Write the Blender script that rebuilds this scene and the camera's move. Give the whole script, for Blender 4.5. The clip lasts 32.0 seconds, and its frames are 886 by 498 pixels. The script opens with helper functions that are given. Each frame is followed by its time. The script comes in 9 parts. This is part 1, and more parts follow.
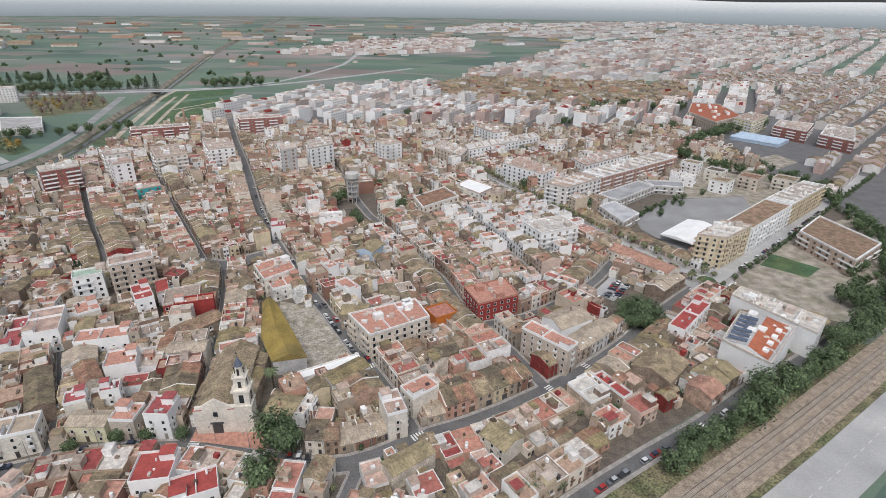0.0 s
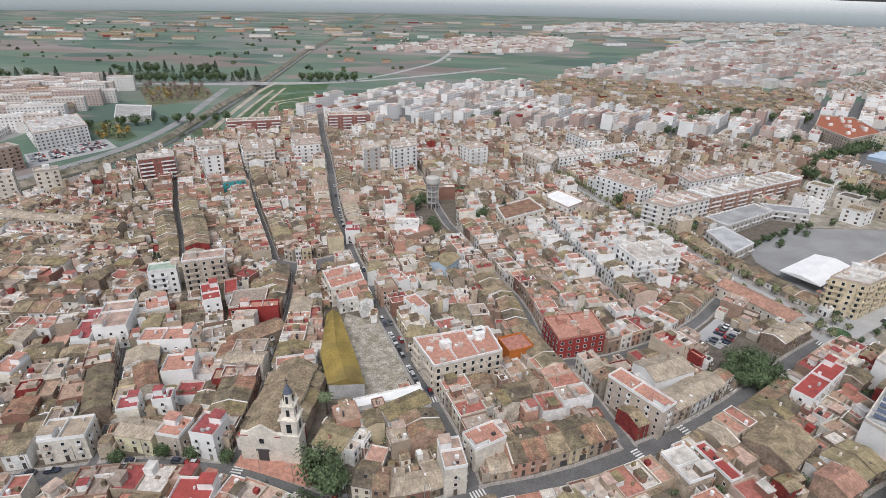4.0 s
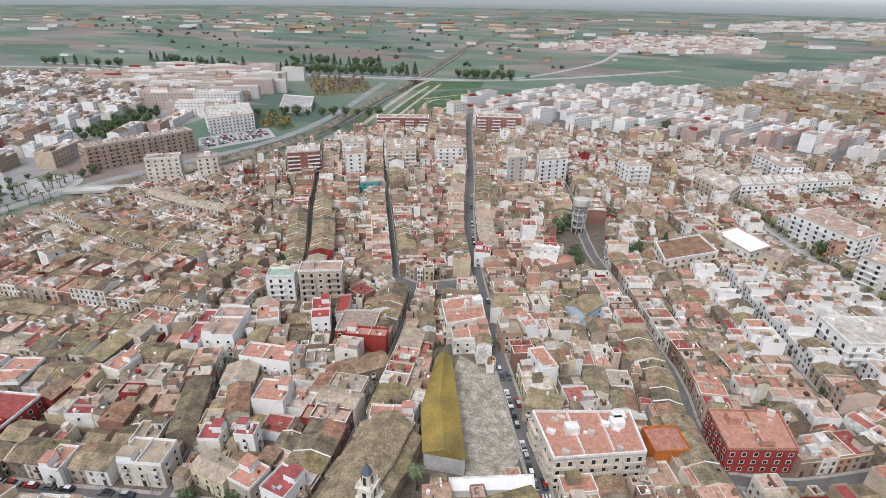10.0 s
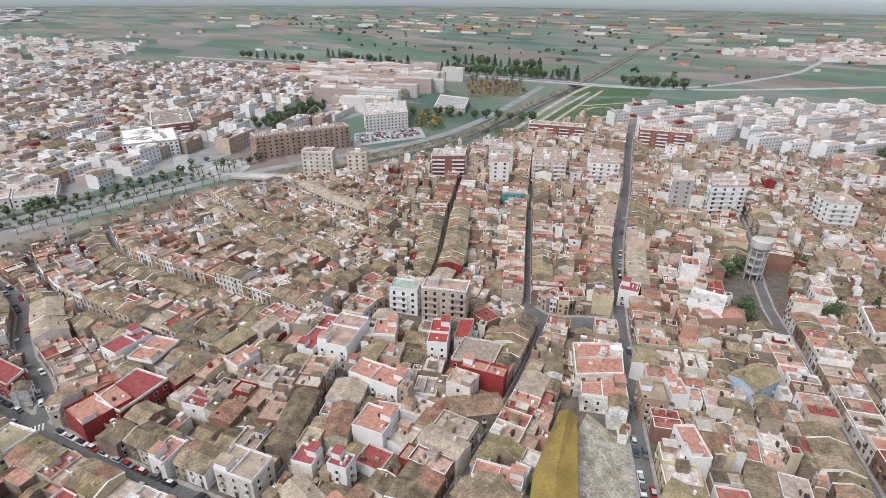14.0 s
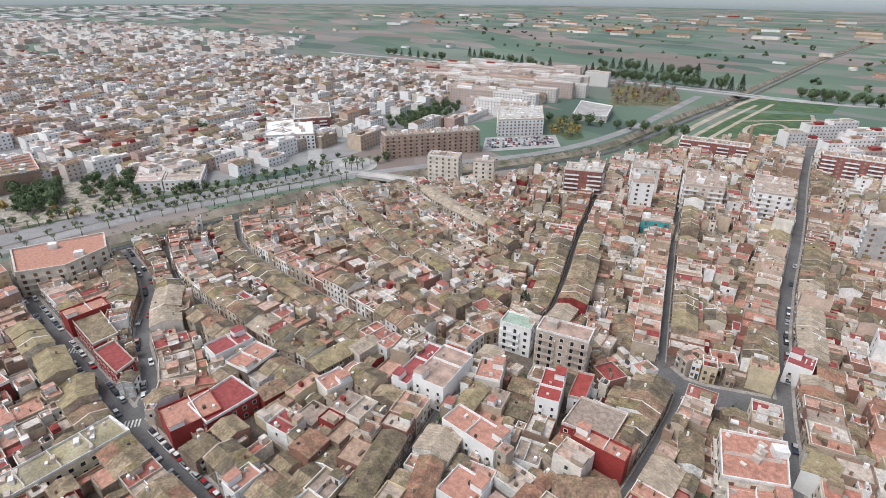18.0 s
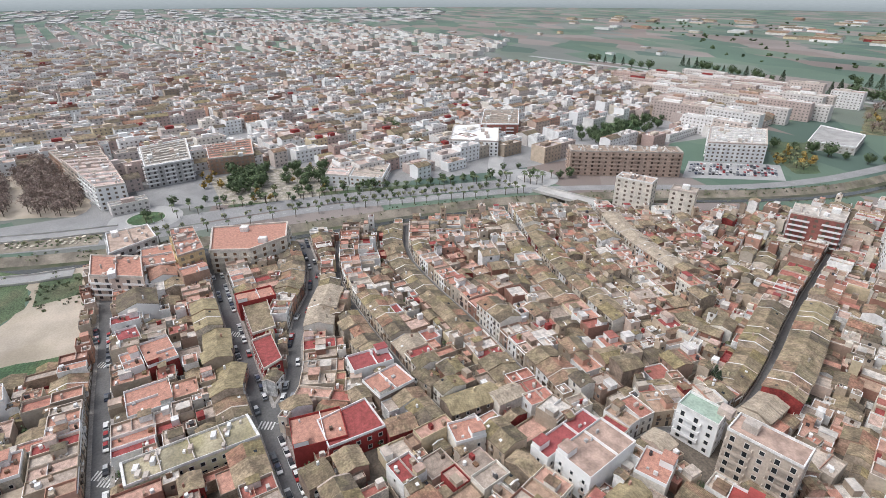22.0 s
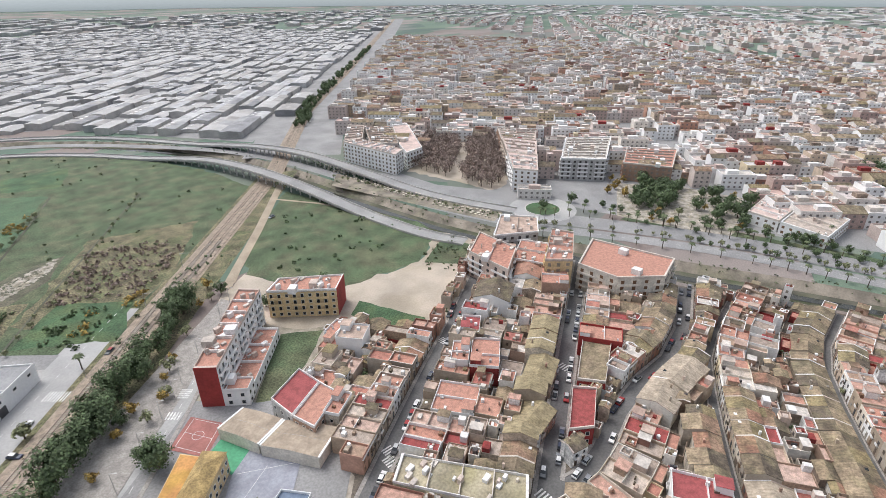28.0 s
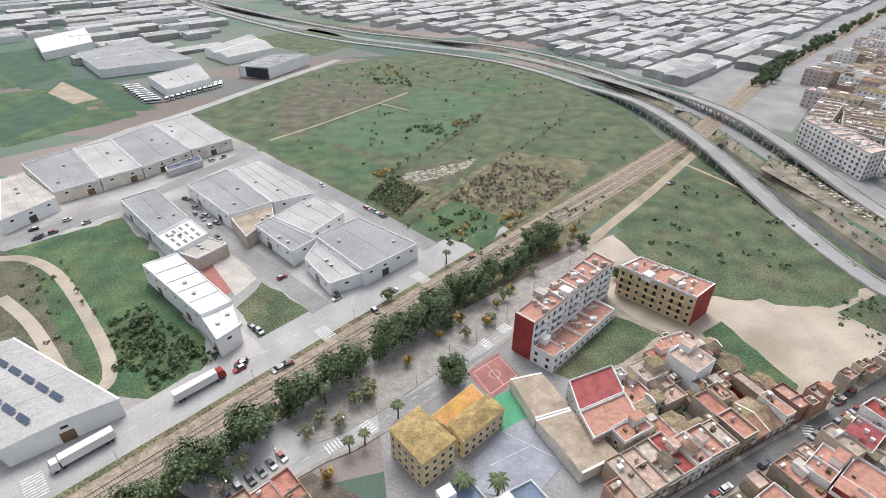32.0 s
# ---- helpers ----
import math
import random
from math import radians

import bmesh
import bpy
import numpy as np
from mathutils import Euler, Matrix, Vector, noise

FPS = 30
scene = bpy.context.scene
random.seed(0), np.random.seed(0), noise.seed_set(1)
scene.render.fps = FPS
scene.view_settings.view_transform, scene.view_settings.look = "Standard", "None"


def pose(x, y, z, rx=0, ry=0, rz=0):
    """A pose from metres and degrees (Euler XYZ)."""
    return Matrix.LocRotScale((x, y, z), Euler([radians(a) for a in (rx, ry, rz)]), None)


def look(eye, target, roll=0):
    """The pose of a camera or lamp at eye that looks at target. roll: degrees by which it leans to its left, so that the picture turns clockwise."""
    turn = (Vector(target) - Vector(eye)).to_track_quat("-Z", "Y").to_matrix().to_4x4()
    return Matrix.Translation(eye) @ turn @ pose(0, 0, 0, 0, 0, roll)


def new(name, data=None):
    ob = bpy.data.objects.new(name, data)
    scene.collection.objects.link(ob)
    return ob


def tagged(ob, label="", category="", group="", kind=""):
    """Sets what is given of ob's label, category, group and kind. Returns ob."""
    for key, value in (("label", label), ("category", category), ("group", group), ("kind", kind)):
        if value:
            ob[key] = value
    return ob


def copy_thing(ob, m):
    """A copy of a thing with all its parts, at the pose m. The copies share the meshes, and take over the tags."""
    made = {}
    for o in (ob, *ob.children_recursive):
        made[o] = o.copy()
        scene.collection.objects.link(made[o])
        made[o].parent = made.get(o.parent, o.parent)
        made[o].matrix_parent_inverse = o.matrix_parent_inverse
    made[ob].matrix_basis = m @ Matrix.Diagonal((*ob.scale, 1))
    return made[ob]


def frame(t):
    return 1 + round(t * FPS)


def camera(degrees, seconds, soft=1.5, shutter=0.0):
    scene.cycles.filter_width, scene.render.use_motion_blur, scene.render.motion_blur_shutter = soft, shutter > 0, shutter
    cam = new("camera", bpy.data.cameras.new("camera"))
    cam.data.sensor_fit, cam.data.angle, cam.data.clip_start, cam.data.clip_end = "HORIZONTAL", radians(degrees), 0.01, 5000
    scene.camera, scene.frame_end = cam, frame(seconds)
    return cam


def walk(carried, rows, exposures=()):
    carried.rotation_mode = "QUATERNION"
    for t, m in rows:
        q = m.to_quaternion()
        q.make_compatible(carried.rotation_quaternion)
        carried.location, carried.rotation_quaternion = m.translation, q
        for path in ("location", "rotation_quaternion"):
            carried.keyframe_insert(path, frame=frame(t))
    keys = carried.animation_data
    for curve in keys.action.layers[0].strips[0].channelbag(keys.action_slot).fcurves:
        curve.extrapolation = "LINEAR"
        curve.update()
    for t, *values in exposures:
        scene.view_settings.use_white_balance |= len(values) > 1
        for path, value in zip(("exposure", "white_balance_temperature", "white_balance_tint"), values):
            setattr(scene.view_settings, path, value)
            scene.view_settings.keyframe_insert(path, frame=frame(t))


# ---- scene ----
cam = camera(79.57, 32.0, 0.45)
# seconds, eye, target, roll
PATH = [
    (0, (0.00, 0.00, 133.00), (0.00, 90.54, 90.54), 0.88),
    (0.5, (0.33, 3.10, 132.73), (-1.10, 93.61, 90.23), 0.87),
    (1, (0.40, 5.95, 132.57), (-2.59, 96.39, 90.02), 0.92),
    (1.5, (0.36, 8.95, 132.45), (-3.84, 99.31, 89.81), 0.95),
    (2, (0.18, 11.98, 132.35), (-6.54, 102.16, 89.65), 1.03),
    (2.5, (-0.07, 15.20, 132.20), (-8.97, 105.14, 89.40), 1.05),
    (3, (-0.40, 18.30, 132.05), (-12.13, 107.89, 89.19), 1.12),
    (3.5, (-0.51, 21.53, 131.96), (-14.30, 110.79, 89.03), 1.14),
    (5.5, (-2.43, 34.71, 131.64), (-20.47, 123.07, 88.43), 1.26),
    (6, (-3.03, 38.08, 131.49), (-23.52, 125.85, 88.17), 1.23),
    (6.5, (-3.62, 41.48, 131.34), (-26.78, 128.54, 87.92), 1.19),
    (7, (-4.25, 44.87, 131.24), (-29.46, 131.30, 87.70), 1.17),
    (7.5, (-5.01, 48.06, 131.06), (-31.63, 134.03, 87.47), 1.11),
    (8, (-5.88, 51.37, 130.96), (-35.12, 136.44, 87.28), 1.10),
    (8.5, (-6.63, 54.56, 130.89), (-38.74, 138.55, 87.13), 1.05),
    (9, (-7.53, 57.77, 130.68), (-42.21, 140.70, 86.86), 0.99),
    (9.5, (-8.50, 60.86, 130.58), (-45.48, 142.76, 86.70), 0.93),
    (10, (-9.53, 63.91, 130.60), (-48.86, 144.66, 86.65), 0.89),
    (10.5, (-10.49, 66.80, 130.56), (-52.77, 146.04, 86.58), 0.80),
    (11, (-11.63, 69.65, 130.51), (-57.11, 147.07, 86.49), 0.78),
    (11.5, (-12.82, 72.56, 130.37), (-61.71, 147.85, 86.31), 0.71),
    (12, (-14.23, 75.34, 130.22), (-65.67, 148.91, 86.17), 0.67),
    (12.5, (-15.70, 78.10, 130.09), (-69.35, 150.08, 86.05), 0.61),
    (13, (-17.19, 80.84, 130.00), (-74.04, 150.30, 85.92), 0.52),
    (13.5, (-18.93, 83.45, 129.78), (-77.83, 151.17, 85.68), 0.48),
    (15.5, (-28.64, 93.57, 128.28), (-94.94, 154.16, 84.30), 0.73),
    (16, (-30.99, 95.97, 128.26), (-99.06, 154.50, 84.21), 0.66),
    (16.5, (-33.50, 98.33, 128.27), (-103.83, 154.07, 84.16), 0.65),
    (17, (-36.03, 100.74, 128.21), (-107.99, 154.30, 84.03), 0.60),
    (17.5, (-38.67, 103.09, 128.30), (-112.26, 154.32, 84.04), 0.52),
    (18, (-41.44, 105.40, 128.43), (-116.62, 154.20, 84.10), 0.48),
    (18.5, (-44.28, 107.62, 128.28), (-121.03, 153.93, 83.94), 0.39),
    (19, (-47.16, 109.72, 128.18), (-125.69, 152.92, 83.83), 0.31),
    (19.5, (-50.09, 111.88, 128.16), (-130.38, 151.65, 83.77), 0.19),
    (20, (-53.01, 113.69, 128.06), (-135.25, 149.38, 83.76), 0.10),
    (20.5, (-56.08, 115.26, 127.93), (-140.40, 145.81, 83.69), 0.08),
    (21, (-59.11, 116.78, 127.85), (-145.14, 142.32, 83.71), 0.05),
    (21.5, (-62.12, 118.16, 127.78), (-148.98, 140.87, 83.75), 0.02),
    (22, (-65.23, 119.40, 127.64), (-152.94, 138.79, 83.71), -0.01),
    (22.5, (-68.34, 120.48, 127.43), (-156.95, 135.61, 83.62), -0.03),
    (23, (-71.64, 121.36, 127.09), (-161.05, 131.30, 83.42), 0.02),
    (23.5, (-75.16, 122.03, 126.68), (-165.04, 126.83, 83.11), 0.03),
    (24, (-78.32, 122.66, 126.61), (-168.38, 122.36, 83.15), 0.03),
    (24.5, (-81.61, 123.34, 126.51), (-171.54, 117.89, 83.11), -0.01),
    (26.5, (-95.33, 125.56, 125.90), (-180.73, 96.47, 82.78), -0.64),
    (27, (-98.57, 125.22, 126.03), (-181.19, 88.80, 83.02), -0.56),
    (27.5, (-101.90, 124.37, 125.98), (-180.82, 80.97, 82.54), -0.46),
    (28, (-105.28, 123.52, 125.80), (-180.47, 74.54, 81.67), -0.40),
    (28.5, (-108.37, 122.41, 125.87), (-178.43, 68.05, 79.66), -0.27),
    (29, (-111.49, 121.00, 125.96), (-176.36, 63.15, 76.52), -0.25),
    (29.5, (-114.60, 119.45, 125.99), (-173.84, 58.25, 73.60), -0.24),
    (30, (-117.62, 117.79, 126.16), (-167.49, 50.16, 71.95), -0.17),
    (30.5, (-120.53, 115.89, 126.32), (-160.67, 42.00, 72.19), 0.03),
    (31, (-123.13, 113.59, 126.43), (-155.59, 36.01, 72.33), 0.11),
    (31.5, (-125.28, 111.03, 126.44), (-149.07, 30.28, 72.45), 0.22),
    (32, (-127.07, 108.31, 126.21), (-143.20, 25.58, 72.40), 0.35),
]
walk(cam, [(t, look(eye, target, roll)) for t, eye, target, roll in PATH],
     exposures=[(0, -.1, 6300, 10), (4, -.06, 6300, 10), (10, .06, 6300, 10), (16, .1, 6280, 10), (21, .14, 6260, 10), (24, .2, 6300, 10), (28, .27, 6380, 10), (32, .32, 6450, 10)])

# ---- world, sun ----
SUN_ELEVATION, SUN_AZIMUTH = 60, 184
world = bpy.data.worlds.new("overcast_sky")
scene.world = world
world.use_nodes = True
wn, wl = world.node_tree.nodes, world.node_tree.links
sky = wn.new("ShaderNodeTexSky")
sky.sky_type, sky.sun_disc = "NISHITA", False
sky.sun_elevation, sky.sun_rotation = radians(SUN_ELEVATION), radians(SUN_AZIMUTH)
sky.air_density, sky.dust_density, sky.ozone_density = 1.0, 4.0, 1.0
grey = wn.new("ShaderNodeHueSaturation")
grey.inputs["Saturation"].default_value = 0.45
wl.new(sky.outputs[0], grey.inputs["Color"])
wl.new(grey.outputs[0], wn["Background"].inputs[0])
wn["Background"].inputs[1].default_value = 0.15
sun_lamp = new("sun", bpy.data.lights.new("sun", "SUN"))
sun_lamp.data.energy, sun_lamp.data.angle, sun_lamp.data.color = 1.25, radians(30), (1.0, 0.985, 0.97)
sun_lamp.matrix_basis = look((0, 0, 400), (
    -400 * math.sin(radians(SUN_AZIMUTH)) / math.tan(radians(SUN_ELEVATION)),
    -400 * math.cos(radians(SUN_AZIMUTH)) / math.tan(radians(SUN_ELEVATION)), 0))

# ---- materials ----


def surface(name, colours, rough=0.85, pick="", stain=0.25, grain=0.12, size=0.35, bump=0.15, ribs=0.0, blotch=None, metal=0.0, spread=0.1, amount=0.85, patches=0.6):
    """A worn surface. colours: one, or a palette from which pick ("object" or "island") chooses. blotch: a second colour in patches."""
    m = bpy.data.materials.new(name)
    m.use_nodes = True
    n, l = m.node_tree.nodes, m.node_tree.links
    bsdf = n["Principled BSDF"]
    geo = n.new("ShaderNodeNewGeometry")
    colour = None
    if pick:
        ramp = n.new("ShaderNodeValToRGB")
        ramp.color_ramp.interpolation = "CONSTANT"
        for i, c in enumerate(colours):
            e = ramp.color_ramp.elements[i] if i < 2 else ramp.color_ramp.elements.new(i / len(colours))
            e.position, e.color = i / len(colours), (*c, 1)
        if pick == "object":
            l.new(n.new("ShaderNodeObjectInfo").outputs["Random"], ramp.inputs[0])
        else:
            l.new(geo.outputs["Random Per Island"], ramp.inputs[0])
        colour = ramp.outputs[0]

    def noise_at(scale, detail=3.0):
        t = n.new("ShaderNodeTexNoise")
        t.inputs["Scale"].default_value, t.inputs["Detail"].default_value = scale, detail
        l.new(geo.outputs["Position"], t.inputs["Vector"])
        return t.outputs[0]

    def mixed(kind, a, b, fac):
        x = n.new("ShaderNodeMix")
        x.data_type, x.blend_type = "RGBA", kind
        for value, socket in ((a, x.inputs[6]), (b, x.inputs[7]), (fac, x.inputs[0])):
            if isinstance(value, tuple):
                socket.default_value = (*value, 1)
            elif isinstance(value, float):
                socket.default_value = value
            else:
                l.new(value, socket)
        return x.outputs[2]

    def ranged(value, a, b, low=0.35, high=0.65):
        x = n.new("ShaderNodeMapRange")
        x.inputs[1].default_value, x.inputs[2].default_value, x.inputs[3].default_value, x.inputs[4].default_value = low, high, a, b
        l.new(value, x.inputs[0])
        return x.outputs[0]

    if colour is None:
        colour = tuple(colours[0])
    if blotch:
        colour = mixed("MIX", colour, tuple(blotch), ranged(noise_at(size * patches), 0.0, amount, 0.45, 0.62))
    dark = ranged(noise_at(size), 1 - stain, 1 + stain * 0.4)
    fine = ranged(noise_at(max(1.3, size * 5)), 1 - grain, 1 + grain * .8)
    both = n.new("ShaderNodeMath")
    both.operation = "MULTIPLY"
    l.new(dark, both.inputs[0]), l.new(fine, both.inputs[1])
    grey_value = n.new("ShaderNodeCombineColor")
    for i in range(3):
        l.new(both.outputs[0], grey_value.inputs[i])
    bsdf.inputs["Roughness"].default_value, bsdf.inputs["Metallic"].default_value = rough, metal
    shade = mixed("MULTIPLY", colour, grey_value.outputs[0], 1.0)
    if ribs:
        # columns of tiles run down the slope: streaks stretched along it
        across, unit, dot = n.new("ShaderNodeVectorMath"), n.new("ShaderNodeVectorMath"), n.new("ShaderNodeVectorMath")
        across.operation, unit.operation, dot.operation = "CROSS_PRODUCT", "NORMALIZE", "DOT_PRODUCT"
        across.inputs[1].default_value = (0, 0, 1)
        l.new(geo.outputs["Normal"], across.inputs[0]), l.new(across.outputs[0], unit.inputs[0])
        l.new(unit.outputs[0], dot.inputs[0]), l.new(geo.outputs["Position"], dot.inputs[1])
        place, down = n.new("ShaderNodeCombineXYZ"), n.new("ShaderNodeSeparateXYZ")
        l.new(geo.outputs["Position"], down.inputs[0])
        l.new(dot.outputs["Value"], place.inputs[0]), l.new(down.outputs[2], place.inputs[1])
        streak = n.new("ShaderNodeTexNoise")
        streak.inputs["Scale"].default_value, streak.inputs["Detail"].default_value = ribs, 3.0
        l.new(place.outputs[0], streak.inputs["Vector"])
        wave = n.new("ShaderNodeTexWave")
        wave.bands_direction = "X"
        wave.inputs["Scale"].default_value, wave.inputs["Distortion"].default_value = 1.0, 0.4
        l.new(place.outputs[0], wave.inputs["Vector"])
        height = wave.outputs[0]
        rows = n.new("ShaderNodeCombineColor")
        for i in range(3):
            l.new(ranged(streak.outputs[0], 0.74, 1.2, 0.3, 0.7), rows.inputs[i])
        shade = mixed("MULTIPLY", shade, rows.outputs[0], 1.0)
        tile_rows = n.new("ShaderNodeCombineColor")
        for i in range(3):
            l.new(ranged(height, 0.82, 1.08, 0.1, 0.8), tile_rows.inputs[i])
        shade = mixed("MULTIPLY", shade, tile_rows.outputs[0], 1.0)
    else:
        height = noise_at(size * 12)
    l.new(shade, bsdf.inputs["Base Color"])
    b = n.new("ShaderNodeBump")
    b.inputs["Strength"].default_value, b.inputs["Distance"].default_value = bump, spread
    l.new(height, b.inputs["Height"]), l.new(b.outputs[0], bsdf.inputs["Normal"])
    return m


WALLS = [(.84, .83, .81), (.56, .47, .37), (.85, .84, .83), (.44, .35, .26), (.72, .65, .55), (.36, .25, .19), (.84, .83, .81), (.58, .47, .36),
         (.46, .40, .33), (.60, .47, .39), (.76, .72, .65), (.30, .16, .12), (.64, .54, .37), (.85, .84, .82), (.38, .31, .24), (.54, .32, .24)]
PARTY = [(.44, .36, .28), (.36, .285, .215), (.76, .73, .68), (.29, .22, .17), (.29, .045, .04), (.50, .41, .32), (.82, .81, .79), (.40, .29, .21), (.38, .31, .24), (.62, .55, .46), (.30, .24, .185), (.48, .33, .25)]
TILES = [(.26, .20, .13), (.33, .25, .165), (.20, .155, .105), (.36, .275, .185), (.28, .225, .15), (.165, .13, .095), (.39, .30, .20), (.34, .22, .15), (.31, .245, .13), (.37, .20, .135)]
TERRACES = [(.50, .25, .185), (.54, .33, .26), (.40, .15, .12), (.45, .37, .31), (.51, .275, .205), (.33, .075, .07), (.56, .40, .33), (.36, .29, .24), (.46, .21, .16), (.64, .59, .54), (.43, .30, .22), (.55, .47, .40)]
MAT = {}
for tag, pick in (("", "object"), ("_joined", "island")):
    MAT["wall" + tag] = surface("plaster" + tag, WALLS, pick=pick, stain=.16, grain=.1, size=.25)
    MAT["party" + tag] = surface("party_wall" + tag, PARTY, pick=pick, stain=.36, grain=.24, size=.3)
    MAT["tile" + tag] = surface("clay_tile" + tag, TILES, pick=pick, stain=.4, grain=.26, size=.3, bump=.5, ribs=1.6, blotch=(.27, .235, .13), amount=.45, patches=.8)
    MAT["terrace" + tag] = surface("terrace_tile" + tag, TERRACES, pick=pick, stain=.3, grain=.17, size=.7)
    MAT["parapet" + tag] = surface("parapet_paint" + tag, [(.82, .81, .79), (.66, .60, .54), (.83, .82, .81), (.58, .48, .42), (.78, .76, .74), (.52, .46, .41)], pick=pick, stain=.18, size=.5)
    MAT["facade" + tag] = surface("apartment_facade" + tag, [(.66, .60, .54), (.72, .69, .65), (.55, .43, .35), (.64, .53, .46), (.76, .74, .72), (.45, .28, .22), (.70, .62, .55), (.58, .48, .42)], pick=pick, stain=.15, size=.15)
    MAT["townwall" + tag] = surface("town_render" + tag, [(.60, .53, .50), (.70, .66, .63), (.52, .43, .39), (.78, .755, .735), (.56, .45, .41), (.66, .57, .52), (.74, .71, .68), (.50, .37, .33), (.64, .60, .57), (.80, .78, .765)], pick=pick, stain=.12, size=.15)
    MAT["townroof" + tag] = surface("town_roof" + tag, [(.56, .46, .42), (.62, .56, .53), (.48, .37, .32), (.66, .62, .60), (.52, .40, .35), (.44, .36, .31), (.58, .50, .46), (.36, .28, .22)], pick=pick, stain=.25, size=.25)
    MAT["flatroof" + tag] = surface("flat_roof" + tag, [(.52, .44, .38), (.60, .56, .51), (.46, .33, .27), (.63, .60, .57), (.50, .38, .31), (.55, .50, .45)], pick=pick, stain=.3, size=.3)
    MAT["shedroof" + tag] = surface("shed_roof" + tag, [(.36, .36, .365), (.46, .46, .47), (.30, .30, .31), (.52, .52, .515), (.38, .365, .35), (.42, .405, .39)], pick=pick, stain=.25, size=.1)
    MAT["shutter" + tag] = surface("shutter" + tag, [(.10, .07, .05), (.07, .07, .075), (.16, .12, .09), (.30, .27, .23), (.06, .05, .05), (.20, .11, .06)], pick=pick, rough=.5, stain=.2)
    MAT["carpaint" + tag] = surface("car_paint" + tag, [(.70, .70, .70), (.03, .03, .035), (.25, .26, .28), (.75, .75, .74), (.04, .05, .09), (.35, .03, .03), (.45, .46, .47), (.12, .13, .14)], pick=pick, rough=.3, stain=.05, bump=0.0)
MAT["dimglass"] = surface("dim_windows", [(.20, .18, .17)], rough=.4, stain=.2, bump=0.0)
MAT["glass"] = surface("window_glass", [(.035, .04, .045)], rough=.12, stain=.1, bump=0.0)
MAT["frame"] = surface("window_frame_paint", [(.70, .68, .64)], rough=.6, stain=.1, bump=0.0)
MAT["asphalt"] = surface("asphalt", [(.15, .147, .147)], stain=.2, grain=.15, size=.12, blotch=(.15, .147, .143))
MAT["pale_asphalt"] = surface("worn_asphalt", [(.40, .395, .39)], stain=.15, grain=.07, size=.06, blotch=(.46, .45, .435))
MAT["deck_asphalt"] = surface("deck_asphalt", [(.33, .325, .32)], stain=.15, grain=.08, size=.06, blotch=(.37, .365, .355))
MAT["grey_asphalt"] = surface("grey_asphalt", [(.28, .277, .275)], stain=.15, grain=.15, size=.06, blotch=(.33, .325, .32))
MAT["paving"] = surface("paving", [(.15, .125, .10)], stain=.3, grain=.25, size=.3)
MAT["kerb"] = surface("pavement_slabs", [(.35, .325, .30)], stain=.2, grain=.2, size=.4)
MAT["yard"] = surface("yard_earth", [(.38, .335, .28)], stain=.35, size=.2, blotch=(.27, .25, .18))
MAT["palesoil"] = surface("pale_rubble_soil", [(.44, .40, .34)], stain=.35, grain=.3, size=.35, blotch=(.28, .25, .18))
MAT["paint"] = surface("road_paint", [(.74, .74, .72)], stain=.25, size=.8)
MAT["ballast"] = surface("ballast", [(.36, .29, .225)], stain=.3, grain=.3, size=.5, bump=.6)
MAT["sleeper"] = surface("concrete_sleeper", [(.42, .38, .33)], stain=.2)
MAT["rail"] = surface("rail_steel", [(.16, .115, .09)], rough=.45, metal=.6)
MAT["bank"] = surface("canal_bank", [(.30, .26, .21)], stain=.4, size=.12, bump=.6, blotch=(.17, .165, .10), amount=.6)
MAT["bed"] = surface("canal_bed", [(.12, .115, .085)], stain=.4, size=.08, blotch=(.07, .085, .035))
MAT["water"] = surface("canal_water", [(.05, .05, .04)], rough=.12, stain=.1, bump=.05)
MAT["grass"] = surface("rough_grass", [(.085, .125, .06)], stain=.35, grain=.45, size=.1, bump=.7, blotch=(.145, .145, .08), amount=.7)
MAT["lush"] = surface("green_crop", [(.062, .125, .055)], stain=.3, grain=.4, size=.1, bump=.6, blotch=(.13, .17, .065), amount=.6)
MAT["crop"] = surface("dense_crop", [(.045, .105, .058)], stain=.2, grain=.25, size=.1, bump=.5, blotch=(.06, .125, .07), amount=.4)
MAT["meadow"] = surface("bright_meadow", [(.08, .15, .075)], stain=.25, grain=.35, size=.1, bump=.6, blotch=(.11, .155, .08), amount=.5)
MAT["dull"] = surface("dull_fallow", [(.135, .125, .085)], stain=.35, grain=.4, size=.12, bump=.7, blotch=(.095, .115, .06), amount=.7)
MAT["scrub"] = surface("dry_scrub", [(.20, .175, .10)], stain=.45, grain=.6, size=.14, bump=.8, blotch=(.12, .14, .06))
MAT["sand"] = surface("sandy_earth", [(.48, .415, .34)], stain=.2, grain=.08, size=.06, blotch=(.37, .315, .235), amount=.7)
MAT["dirt"] = surface("dirt_track", [(.40, .33, .245)], stain=.2, size=.1)
MAT["yard_concrete"] = surface("yard_concrete", [(.43, .415, .395)], stain=.3, grain=.12, size=.05, blotch=(.36, .35, .335), amount=.6)
MAT["concrete"] = surface("concrete", [(.52, .50, .475)], stain=.2, grain=.07, size=.1)
MAT["white"] = surface("white_paint", [(.84, .835, .825)], stain=.07, grain=.035, size=.15, bump=.05)
MAT["redpaint"] = surface("red_paint", [(.33, .045, .04)], stain=.2, size=.2)
MAT["ochre"] = surface("ochre_foam_roof", [(.30, .215, .055)], stain=.3, size=.12, blotch=(.24, .18, .06))
MAT["salmon"] = surface("salmon_terrace", [(.50, .26, .195)], stain=.22, grain=.2, size=.8)
